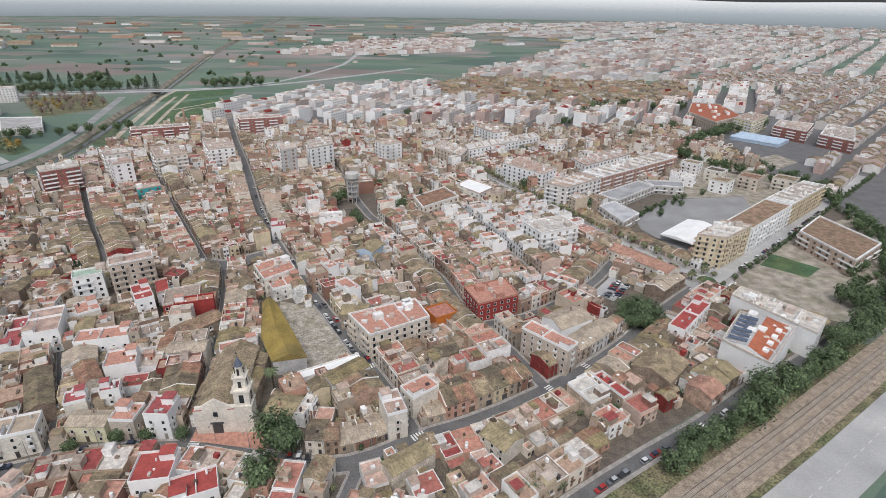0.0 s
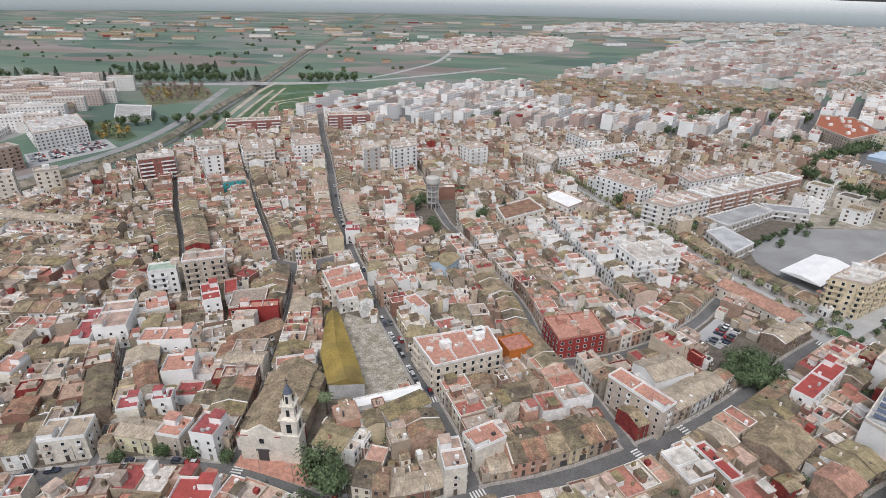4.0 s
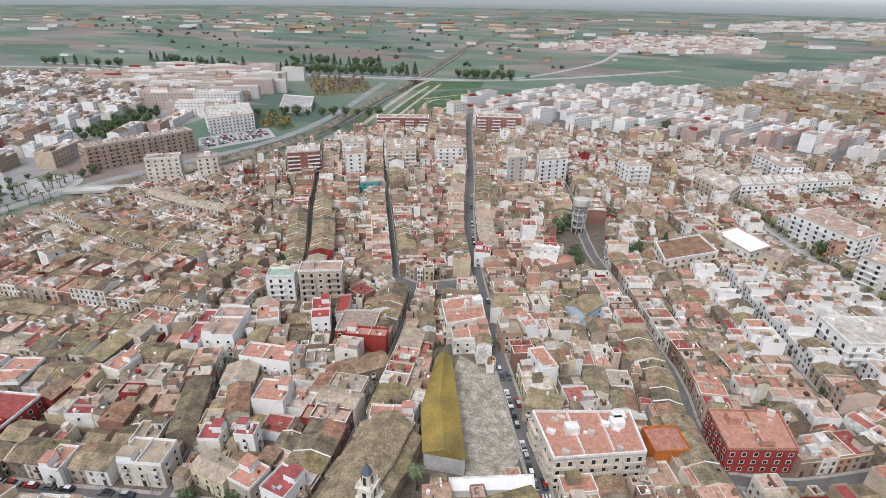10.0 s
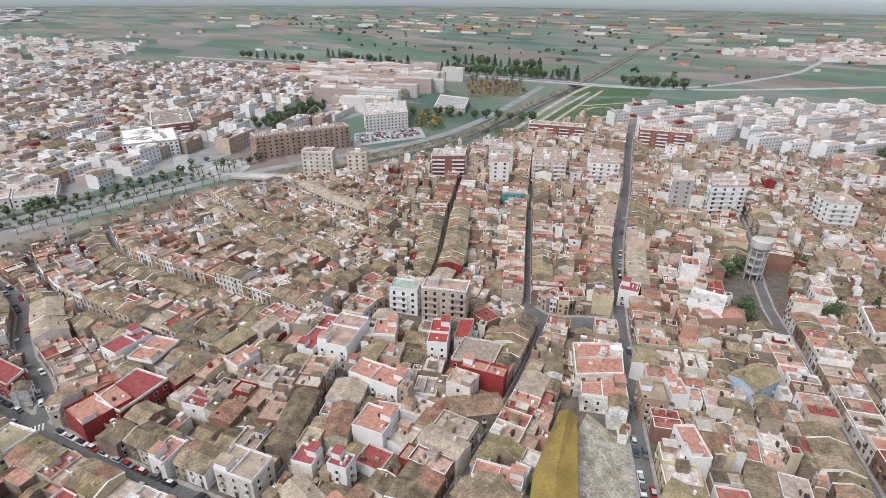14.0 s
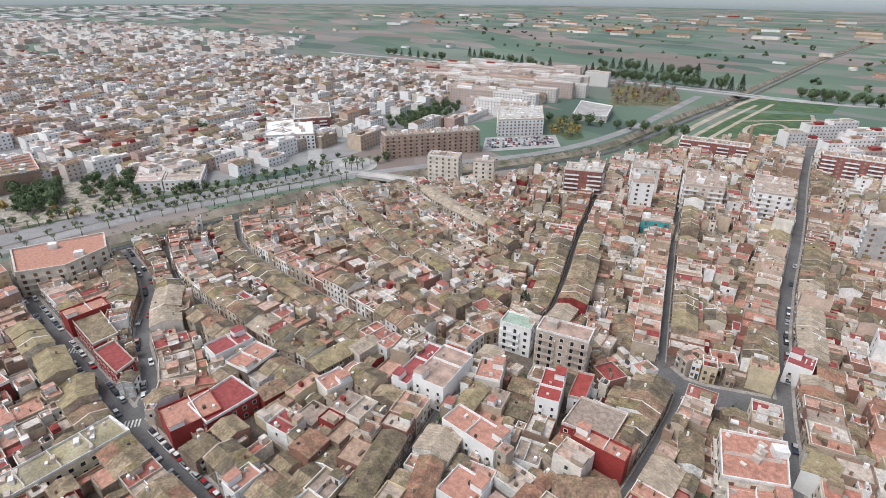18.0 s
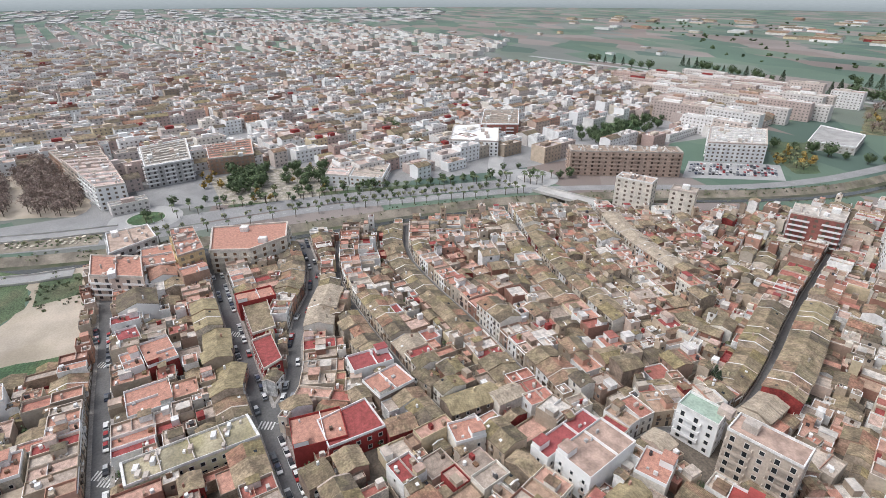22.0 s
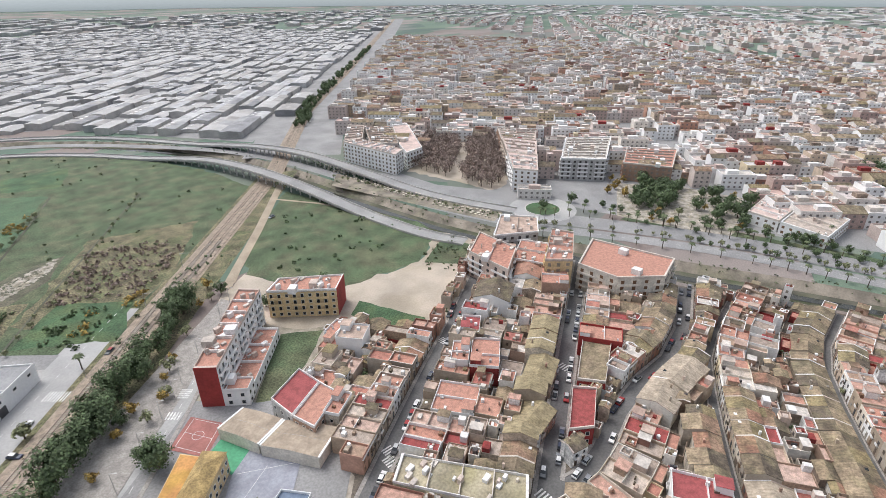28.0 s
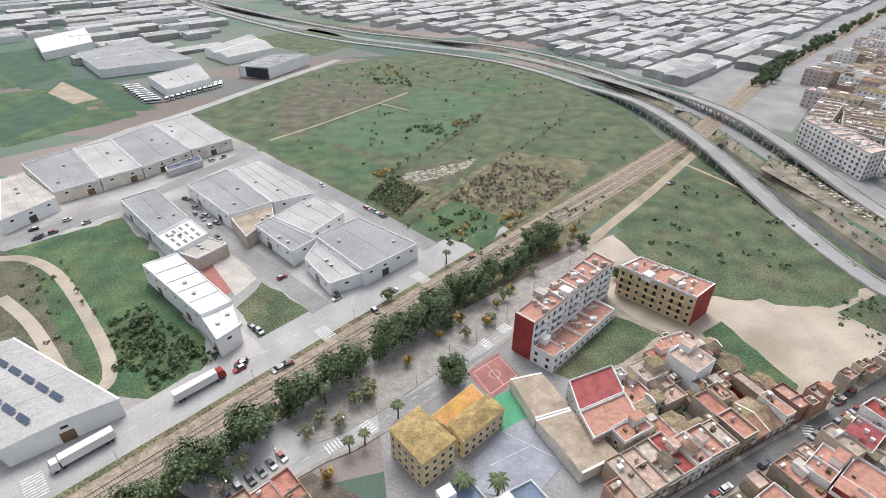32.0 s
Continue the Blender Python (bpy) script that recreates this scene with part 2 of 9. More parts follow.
MAT["maroon"] = surface("maroon_terrace", [(.34, .085, .085)], stain=.25, grain=.15, size=.4)
MAT["moss"] = surface("mossy_tile", [(.38, .31, .185)], stain=.3, grain=.15, size=.3, bump=.5, ribs=1.6, blotch=(.31, .25, .14), amount=.5, patches=1.2)
MAT["paletile"] = surface("pale_tile", [(.47, .39, .30)], stain=.25, grain=.15, size=.3, bump=.5, ribs=1.6)
MAT["salmontile"] = surface("salmon_tile", [(.46, .26, .19)], stain=.25, grain=.15, size=.3, bump=.5, ribs=1.6)
MAT["redtile"] = surface("orange_red_tile", [(.46, .145, .075)], stain=.2, grain=.12, size=.3, bump=.4, ribs=1.6)
MAT["palepink"] = surface("pale_pink_terrace", [(.62, .48, .43)], stain=.25, size=.2)
MAT["palepink_joined"] = surface("pale_pink_terraces", [(.62, .48, .43), (.66, .55, .50), (.58, .42, .37)], pick="island", stain=.25, size=.2)
MAT["bluewall"] = surface("pale_blue_plaster", [(.44, .54, .66)], stain=.15, size=.3)
MAT["greywall"] = surface("grey_render", [(.50, .49, .48)], stain=.2, size=.2)
MAT["rubble"] = surface("pale_rocks", [(.46, .43, .37)], stain=.4, size=.6, bump=.7, pick="")
MAT["palestone"] = surface("pale_stone", [(.60, .55, .45)], stain=.25, size=.5)
MAT["metal"] = surface("galvanised_metal", [(.45, .45, .45)], rough=.4, metal=.8, stain=.1)
MAT["dark"] = surface("dark_metal", [(.05, .05, .055)], rough=.4, stain=.1)
MAT["bark"] = surface("bark", [(.11, .085, .06)], stain=.4, size=1.5, bump=.8)
LEAVES = {"leaf": (.098, .14, .064), "olive": (.23, .245, .13), "autumn": (.36, .25, .07), "bare": (.27, .205, .175), "palm": (.12, .15, .075), "pine": (.065, .095, .055), "scrubleaf": (.13, .155, .08)}
for key, c in LEAVES.items():
    MAT[key] = surface("leaves_" + key, [c, tuple(v * 1.5 for v in c), tuple(v * .7 for v in c)], pick="island", stain=.3, size=.8, bump=0.0)


def far_ground():
    """Fields and lanes out to the horizon."""
    m = surface("far_fields", [(.09, .12, .055)], stain=.2, size=.004)
    n, l = m.node_tree.nodes, m.node_tree.links
    geo = n.new("ShaderNodeNewGeometry")
    turn = n.new("ShaderNodeMapping")
    turn.inputs["Rotation"].default_value[2] = 0.5
    turn.inputs["Scale"].default_value = (1 / 170, 1 / 70, 0)
    cells = n.new("ShaderNodeTexVoronoi")
    cells.inputs["Randomness"].default_value = 0.8
    cells.inputs["Scale"].default_value = 1.0
    ramp = n.new("ShaderNodeValToRGB")
    ramp.color_ramp.interpolation = "CONSTANT"
    # field colours, partly greyed and blued: some distance haze is mixed in
    hazed_tones = [(.105, .165, .12), (.175, .205, .165), (.09, .14, .11), (.235, .19, .17), (.125, .185, .135), (.27, .23, .21), (.14, .195, .14), (.19, .20, .18)]
    for i, c in enumerate(hazed_tones):
        e = ramp.color_ramp.elements[i] if i < 2 else ramp.color_ramp.elements.new(i / len(hazed_tones))
        e.position, e.color = i / len(hazed_tones), (*c, 1)
    split = n.new("ShaderNodeSeparateColor")
    mix = next(x for x in n if x.bl_idname == "ShaderNodeMix" and x.blend_type == "MULTIPLY")
    l.new(geo.outputs["Position"], turn.inputs[0]), l.new(turn.outputs[0], cells.inputs["Vector"])
    l.new(cells.outputs["Color"], split.inputs[0]), l.new(split.outputs[0], ramp.inputs[0]), l.new(ramp.outputs[0], mix.inputs[6])
    return m


MAT["fields"] = far_ground()

# ---- geometry helpers ----


class Geo:
    """Vertices and faces of one mesh in one material."""

    def __init__(self):
        self.v, self.f = [], []

    def add(self, verts, faces):
        k = len(self.v)
        self.v += verts
        self.f += [tuple(i + k for i in f) for f in faces]
        return self

    def box(self, x0, y0, z0, x1, y1, z1):
        return self.add([(x0, y0, z0), (x1, y0, z0), (x1, y1, z0), (x0, y1, z0), (x0, y0, z1), (x1, y0, z1), (x1, y1, z1), (x0, y1, z1)],
                        [(0, 3, 2, 1), (4, 5, 6, 7), (0, 1, 5, 4), (1, 2, 6, 5), (2, 3, 7, 6), (3, 0, 4, 7)])

    def prism(self, poly, z0, z1):
        k = len(poly)
        if area(poly) < 0:
            poly = poly[::-1]
        self.add([(x, y, z0) for x, y in poly] + [(x, y, z1) for x, y in poly],
                 [tuple(range(k, 2 * k)), tuple(range(k - 1, -1, -1))] + [(i, (i + 1) % k, (i + 1) % k + k, i + k) for i in range(k)])
        return self

    def tube(self, points, radii, sides=6, cap=True):
        """A tapered tube through points."""
        rings = []
        for i, p in enumerate(points):
            a = Vector(points[min(i + 1, len(points) - 1)]) - Vector(points[max(i - 1, 0)])
            q = a.to_track_quat("Z", "Y")
            rings.append([tuple(Vector(p) + q @ Vector((radii[i] * math.cos(2 * math.pi * s / sides), radii[i] * math.sin(2 * math.pi * s / sides), 0))) for s in range(sides)])
        verts = [v for r in rings for v in r]
        faces = [(i*sides + s, i * sides + (s + 1) % sides, (i + 1) * sides + (s + 1) % sides, (i + 1) * sides + s) for i in range(len(points) - 1) for s in range(sides)]
        if cap:
            faces += [tuple(range(sides - 1, -1, -1)), tuple(range((len(points) - 1) * sides, len(points) * sides))]
        return self.add(verts, faces)

    def wall_ring(self, x0, y0, x1, y1, z0, z1, t=0.16):
        """A low wall round a rectangle."""
        o, n = [(x0, y0), (x1, y0), (x1, y1), (x0, y1)], [(x0 + t, y0 + t), (x1 - t, y0 + t), (x1 - t, y1 - t), (x0 + t, y1 - t)]
        v = [(x, y, z) for p, z in ((o, z0), (o, z1), (n, z1), (n, z0)) for x, y in p]
        return self.add(v, [(4 * k + i, 4 * k + (i + 1) % 4, 4 * (k + 1) + (i + 1) % 4, 4 * (k + 1) + i) for k in range(3) for i in range(4)])

    def tray(self, x0, y0, x1, y1, z0, z1, floor, t=0.17):
        """Walls that rise above a terrace as its parapet, in one piece."""
        o, n = [(x0, y0), (x1, y0), (x1, y1), (x0, y1)], [(x0 + t, y0 + t), (x1 - t, y0 + t), (x1 - t, y1 - t), (x0 + t, y1 - t)]
        v = [(x, y, z) for p, z in ((o, z0), (o, z1), (n, z1), (n, floor)) for x, y in p]
        return self.add(v, [(4 * k + i, 4 * k + (i + 1) % 4, 4 * (k + 1) + (i + 1) % 4, 4 * (k + 1) + i) for k in range(3) for i in range(4)] + [(12, 13, 14, 15)])

    def gable(self, x0, y0, x1, y1, z, rise, over=0.35, thick=0.18, side=0.1):
        """A pitched roof with its ridge along x."""
        ym, slope = (y0 + y1) / 2, rise / ((y1 - y0) / 2)
        zo = z - over * slope
        for a, b in (((y0 - over), ym), ((y1 + over), ym)):
            lo = [(x0 - side, a, zo), (x1 + side, a, zo), (x1 + side, b, z + rise), (x0 - side, b, z + rise)]
            hi = [(x, y, h + thick) for x, y, h in lo]
            fs = [(4, 5, 6, 7), (0, 3, 2, 1), (0, 1, 5, 4), (1, 2, 6, 5), (2, 3, 7, 6), (3, 0, 4, 7)]
            if a > b:
                fs = [f[::-1] for f in fs]
            self.add(lo + hi, fs)
        return self

    def house_body(self, x0, y0, x1, y1, z0, z1, rise):
        """Walls with gable ends; the ridge runs along x."""
        ym = (y0 + y1) / 2
        self.add([(x0, y0, z0), (x1, y0, z0), (x1, y1, z0), (x0, y1, z0), (x0, y0, z1), (x1, y0, z1), (x1, y1, z1), (x0, y1, z1), (x0, ym, z1 + rise), (x1, ym, z1 + rise)],
                 [(0, 1, 5, 4), (2, 3, 7, 6), (1, 2, 6, 9, 5), (3, 0, 4, 8, 7), (4, 5, 9, 8), (6, 7, 8, 9), (0, 3, 2, 1)])
        return self

    def mesh(self, name, material):
        me = bpy.data.meshes.new(name)
        me.from_pydata(self.v, [], self.f)
        me.materials.append(material)
        return me


def area(poly):
    return sum(a[0] * b[1] - b[0] * a[1] for a, b in zip(poly, poly[1:] + poly[:1])) / 2


def part(name, geo, material, parent, label=""):
    """Links a mesh as one object under a thing or a part."""
    ob = new(name, geo if isinstance(geo, bpy.types.Mesh) else geo.mesh(name, MAT[material]))
    ob.parent = parent
    return tagged(ob, label) if label else ob


def thing(name, m, label, category, group="", kind=""):
    ob = new(name)
    ob.empty_display_size = 0.5
    ob.matrix_basis = m
    return tagged(ob, label, category, group, kind)


def structure(name, geo, material, label="", category=""):
    return tagged(new(name, geo.mesh(name, MAT[material])), label, category, "", "structure")


class Joined:
    """Many small things of one district, joined into one mesh for each material."""

    def __init__(self):
        self.geos = {}

    def add(self, geo, key, m=None):
        g = self.geos.setdefault(key, Geo())
        g.add([tuple(m @ Vector(v)) for v in geo.v] if m else geo.v, geo.f)

    def link(self, name, label, category):
        for key, g in self.geos.items():
            me = bpy.data.meshes.new(name)
            me.from_pydata(g.v, [], g.f)
            me.materials.append(MAT.get(key + "_joined") or MAT[key])
            tagged(new(name, me), label, category, "", "stuff")


def inside(poly, x, y):
    """Which of the points x, y (arrays) lie inside a polygon."""
    x, y = np.asarray(x, float), np.asarray(y, float)
    odd = np.zeros(x.shape, bool)
    for (ax, ay), (bx, by) in zip(poly, poly[1:] + poly[:1]):
        if ay != by:
            odd ^= ((ay > y) != (by > y)) & (x < (bx - ax) * (y - ay) / (by - ay) + ax)
    return odd


def stepped(points, step):
    """Points at even steps along a line, with the direction at each."""
    out = []
    for a, b in zip(points, points[1:]):
        d = math.hypot(b[0] - a[0], b[1] - a[1])
        n = max(1, round(d / step))
        out += [((a[0] + (b[0] - a[0]) * i / n, a[1] + (b[1] - a[1]) * i / n), math.atan2(b[1] - a[1], b[0] - a[0])) for i in range(n)]
    return out + [(points[-1], out[-1][1])]


def smooth(points, rounds=2):
    """Rounds the corners of a line."""
    for _ in range(rounds):
        cut = [points[0]]
        for a, b in zip(points, points[1:]):
            cut += [(a[0] * .75 + b[0] * .25, a[1] * .75 + b[1] * .25), (a[0] * .25 + b[0] * .75, a[1] * .25 + b[1] * .75)]
        points = cut + [points[-1]]
    return points


def offset(points, d):
    """The line moved to its left by d."""
    out = []
    for i, p in enumerate(points):
        a, b = points[max(i - 1, 0)], points[min(i + 1, len(points) - 1)]
        dx, dy = b[0] - a[0], b[1] - a[1]
        k = math.hypot(dx, dy) or 1
        out.append((p[0] - dy / k * d, p[1] + dx / k * d))
    return out


def ribbon(geo, points, d0, d1, z, keep=None, thick=0.0):
    """A flat band beside a line, from d0 to d1 to its left."""
    a, b = offset(points, d0), offset(points, d1)
    for i in range(len(points) - 1):
        if keep is None or keep(((a[i][0] + b[i + 1][0]) / 2, (a[i][1] + b[i + 1][1]) / 2)):
            q = [a[i], a[i + 1], b[i + 1], b[i]]
            if thick:
                geo.prism(q, z - thick, z)
            else:
                geo.add([(x, y, z) for x, y in q], [(0, 1, 2, 3) if area(q) > 0 else (3, 2, 1, 0)])
    return geo


def ragged(poly, seed, most=1.6):
    """The outline of a plot with uneven natural edges."""
    rnd = random.Random(seed)
    out = []
    for a, b in zip(poly, poly[1:] + poly[:1]):
        n = max(1, int(math.hypot(b[0] - a[0], b[1] - a[1]) / 5))
        out += [(a[0] + (b[0] - a[0]) * i / n + rnd.uniform(-most, most), a[1] + (b[1] - a[1]) * i / n + rnd.uniform(-most, most)) for i in range(n)]
    return out


def patch(name, poly, material, z, label="", category=""):
    if material in ("sand", "scrub", "grass", "lush", "meadow", "dull"):
        poly = ragged(poly, len(name) + int(z * 1000), min(1.6, abs(area(poly)) ** .5 / 40))
    poly = poly if area(poly) > 0 else poly[::-1]
    return structure(name, Geo().add([(x, y, z) for x, y in poly], [tuple(range(len(poly)))]), material, label, category)

# ---- the plan ----
# name: half width of the roadway, width of each pavement, line
STREETS = {
    "church_street": (3.6, 1.5, [(-344.9, 51.5), (-257.4, 76.4), (-205.1, 91.8), (-166.5, 104.7), (-145.9, 112.4), (-121.8, 121.8), (-106.4, 127), (-79.8, 128.7), (-56.6, 124.4), (-40.3, 121), (-24.9, 123.6), (-7.7, 133.9), (16.3, 144.2), (40.3, 159.6), (60.9, 174.2), (82.4, 193.9), (109, 221.4), (139.9, 248.8)]),
    "main_street": (2.9, 1.3, [(-7.7, 133.9), (-16.3, 151.9), (-32.6, 177.6), (-48.1, 202.5), (-63.5, 226.5), (-80.7, 256.6), (-94.4, 278.9), (-125.3, 336.4), (-169, 440.2), (-214.5, 538.9), (-245.4, 610.9)]),
    "long_alley": (1.5, .6, [(-83.2, 128.7), (-84.9, 147.6), (-89.2, 163), (-99.5, 202.5), (-111.5, 240.3), (-118.4, 255.7)]),
    "square": (6.0, 2.0, [(-130.4, 260), (-118.4, 257.4), (-96.1, 276.3)]),
    "north_alley": (1.6, .6, [(-130.4, 260.9), (-169.9, 319.2), (-197.4, 360.4), (-236, 420.5), (-266, 467.6)]),
    "west_alley": (1.5, .6, [(-124.4, 121.8), (-127.9, 131.3), (-142.4, 157.9), (-162.2, 187.9), (-175.9, 211.9), (-173.3, 224.8), (-175, 244.5), (-191.3, 269.4), (-222.2, 308.9), (-272.9, 382.7), (-304.6, 429)]),
    "field_street": (3.0, 1.4, [(-161.3, 55.8), (-178.5, 50.6), (-226.5, 36), (-257.4, 27.5), (-321.8, 7.7), (-341.5, 0)]),
    "car_street": (3.2, 1.2, [(-205.9, 92.7), (-219.7, 99.5), (-257.4, 98.7), (-296, 109), (-344.9, 101.3)]),
    "tile_alley": (1.6, .6, [(-163, 163), (-193.9, 148.4), (-231.7, 135.6), (-267.7, 124.4), (-302, 116.7), (-351.8, 121.8)]),
    "canal_alley": (1.5, .6, [(-190.5, 187.1), (-245.4, 174.2), (-282.3, 162.2), (-317.5, 154.5), (-356.1, 161.3)]),
    "back_alley": (1.5, .6, [(-224.8, 224.8), (-283.2, 218.8), (-360.4, 224.8)]),
    "mill_alley": (1.5, .6, [(-253.1, 274.6), (-308.9, 270.3), (-356.1, 278.9)]),
    "east_street": (2.5, 1.2, [(40.3, 159.6), (25.7, 190.5), (8.6, 217.9), (0.9, 243.7), (-12, 266), (-38.6, 315.8), (-54.9, 343.2), (-77.2, 403.3), (-111.5, 480.5)]),
    "rail_street": (2.8, 1.6, [(25.7, 100.4), (60.9, 124.4), (95.2, 145), (118.4, 162.2), (146.7, 178.5), (223.1, 231.7)]),
    "avenue": (7.0, 3.0, [(139.9, 248.8), (181.1, 283.2), (266.9, 361.2), (360.4, 446.2)]),
    "promenade": (4.5, 5.0, [(139.9, 248.8), (127, 266), (97, 310.6), (60.1, 377.5), (17.2, 454.8)]),
    "red_street": (2.6, 1.2, [(15.4, 202.5), (34.3, 207.7), (49.8, 217.9), (73.8, 236.8), (109.8, 290)]),
    "middle_street": (2.4, 1.2, [(56.6, 233.4), (36, 283.2), (4.3, 351.8), (-21.5, 403.3)]),
    "station_street": (3.0, 1.5, [(139.9, 248.8), (159.6, 224.8), (175.9, 205.9)]),
    "park_street": (3.4, 1.6, [(-60.1, 44.6), (-85.8, 25.7), (-108.1, 11.2), (-123.6, 6.9), (-150.2, -10.3), (-172.5, -25.7), (-183.6, -34.3), (-224.8, -63.5)]),
    "low_street": (2.2, 1.0, [(-60.1, 44.6), (-34.3, 77.2), (-24.9, 123.6)]),
    "chapel_street": (2.2, 1.0, [(-124.4, 121.8), (-130.4, 94.4), (-145.9, 64.4), (-161.3, 55.8)]),
}
CANAL = smooth([(1287.1, -6435.5), (257.4, -1287.1), (51.5, -823.7), (-120.1, -626.4), (-240.3, -523.4), (-334.6, -403.3), (-367.3, -291.7), (-367.3, -197.4), (-350.1, -84.1), (-345.8, -8.6), (-360.4, 96.1), (-375.8, 177.6), (-378.4, 261.7), (-367.3, 343.2), (-355.2, 396.4), (-349.2, 454.8), (-353.5, 496), (-365.5, 549.2), (-394.7, 659), (-423.9, 793.7), (-452.2, 901), (-652.1, 1630.3), (-1630.3, 6435.5)])
RAIL = [(600.6, 468.5), (188.8, 186.2), (121.8, 140.7), (78.1, 112.4), (-63.5, 10.3), (-127.9, -36), (-204.2, -89.2), (-363.8, -198.2), (-528.6, -336.4), (-840.9, -548.3), (-2145.2, -1458.7)]

# ground on both sides of the canal, with the canal cut into it
left, right = offset(CANAL, 12), offset(CANAL, -12)
left_bed, right_bed = offset(CANAL, 7), offset(CANAL, -7)
FAR = 6500
g = Geo()
k = len(CANAL)
g.add([(x, y, 0) for x, y in left] + [(-FAR, FAR, 0), (-FAR, -FAR, 0)], [tuple(range(k + 2))])
g.add([(x, y, 0) for x, y in right] + [(FAR, FAR, 0), (FAR, -FAR, 0)], [tuple(range(k + 1, -1, -1))])
g.f = [f if area([g.v[i][:2] for i in f]) > 0 else f[::-1] for f in g.f]
structure("ground", g, "fields", "flat farmland of green and brown fields", "ground")
g = Geo()
for a, b, za, zb in ((left, left_bed, 0, -3.6), (right_bed, right, -3.6, 0)):
    for i in range(k - 1):
        g.add([(*b[i], zb), (*b[i + 1], zb), (*a[i + 1], za), (*a[i], za)], [(3, 2, 1, 0)])
structure("canal_bank", g, "bank", "sloping stone and earth bank of the drainage canal", "canal bank")
structure("canal_bed", ribbon(Geo(), CANAL, 7, -7, -3.6), "bed", "weedy bed of the drainage canal", "canal bed")
structure("water", ribbon(Geo(), CANAL, 2.2, -2.6, -3.4), "water", "narrow dark stream in the canal bed", "water")

OLD_TOWN = [(-334.6, -5.1), (-332.9, 25.7), (-345.8, 98.7), (-360.4, 177.6), (-363, 257.4), (-324.3, 364.7), (-314.1, 480.5), (-314.1, 549.2), (-283.2, 604.9), (283.2, 604.9), (283.2, 257.4), (146.7, 182.8), (60.9, 128.7), (17.2, 96.1), (-54.9, 42.9), (-75.5, 32.6),
            (-85.8, 29.2), (-109.8, 16.3), (-154.5, 49.8), (-168.2, 51.5), (-181.9, 42.9), (-193.9, 5.1), (-228.2, -11.2), (-243.7, -3.4), (-252.3, 20.6), (-283.2, 11.2)]
patch("town_paving", OLD_TOWN, "paving", 0.05, "worn grey paving and yards of the old town", "paving")

SEGMENTS = []
for name, (half, pave, line) in STREETS.items():
    line = smooth(line, 1)
    half, pave = half * .82, pave * .85
    STREETS[name] = (half, pave, line)
    SEGMENTS += [(name, half, a, b) for a, b in zip(line, line[1:])]
SEG = np.array([(*a, *b, half) for _, half, a, b in SEGMENTS])
SEG_NAME = [s[0] for s in SEGMENTS]


def road_gap(x, y, but=""):
    """How far a point lies outside the nearest roadway, leaving out one street."""
    a, d = SEG[:, :2], SEG[:, 2:4] - SEG[:, :2]
    p = np.array([x, y])
    t = np.clip(((p - a) * d).sum(1) / (d * d).sum(1), 0, 1)
    gap = np.hypot(*(a + d * t[:, None] - p).T) - SEG[:, 4]
    if but:
        gap = np.where([n == but for n in SEG_NAME], 99, gap)
    return gap.min()


for i, (name, (half, pave, line)) in enumerate(STREETS.items()):
    fine = [p for p, _ in stepped(line, 2.5)]
    structure("road_" + name, ribbon(Geo(), fine, half, -half, 0.08 + 0.004 * i), "pale_asphalt" if name in ("park_street", "avenue", "promenade", "station_street") else "asphalt", "grey asphalt town street", "road")
    g = Geo()
    for s in (1, -1):
        ribbon(g, fine, s * half, s * (half + pave), 0.21 + 0.004 * i, lambda p: road_gap(*p, name) > 0.3, 0.18)
    structure("pavement_" + name, g, "kerb", "slabbed pavement with a kerb", "pavement")


def crossing(x, y, turn, width, length=3.0, stripes=None):
    """A zebra crossing: stripes across a road that runs along turn (degrees)."""
    g = Geo()
    n = stripes or max(3, int(width / 1.0))
    for i in range(n):
        u = (i + .5) / n * width - width / 2
        g.box(-length / 2, u - .26, 0, length / 2, u + .26, .012)
    ob = structure("zebra_crossing", g, "paint", "white striped zebra crossing", "zebra crossing")
    ob.matrix_basis = pose(x, y, 0.2, 0, 0, turn)


# ---- railway and the roads beside it ----
rail_fine = [p for p, _ in stepped(RAIL, 12)]
g = Geo()
for d0, d1, z in ((7.0, 5.6, .25), (5.6, -5.6, .5), (-5.6, -7.0, .25)):
    ribbon(g, rail_fine, d0, d1, z, None, z)
structure("railway_ballast", g, "ballast", "brown ballast bed of a double railway track", "ballast")
g, s = Geo(), Geo()
for track in (2.3, -2.3):
    for r in (.84, -.84):
        ribbon(g, rail_fine, track + r + .05, track + r - .05, .78, None, .16)
structure("rails", g, "rail", "rusty steel rails of two tracks", "rails")
near_rail = [((x, y), a) for (x, y), a in stepped(RAIL, .75) if -260 < x < 206]
for (x, y), a in near_rail:
    for track in (2.3, -2.3):
        c, q = math.cos(a), math.sin(a)
        px, py = x - q * track, y + c * track
        s.add([(px + u * c - v * q, py + u * q + v * c, z) for z in (.5, .63) for u, v in ((-.13, -1.3), (.13, -1.3), (.13, 1.3), (-.13, 1.3))],
              [(4, 5, 6, 7), (0, 1, 5, 4), (1, 2, 6, 5), (2, 3, 7, 6), (3, 0, 4, 7)])
tagged(new("sleepers", s.mesh("sleepers", MAT["sleeper"])), "concrete sleepers under the rails", "sleepers", "", "stuff")
EAST_SIDE = [p for p in RAIL if p[0] < 200 and p[0] > -206]
structure("road_industrial", ribbon(Geo(), [p for p, _ in stepped(EAST_SIDE, 8)], 9.5, 25, 0.10), "pale_asphalt", "wide pale asphalt road beside the railway", "road")
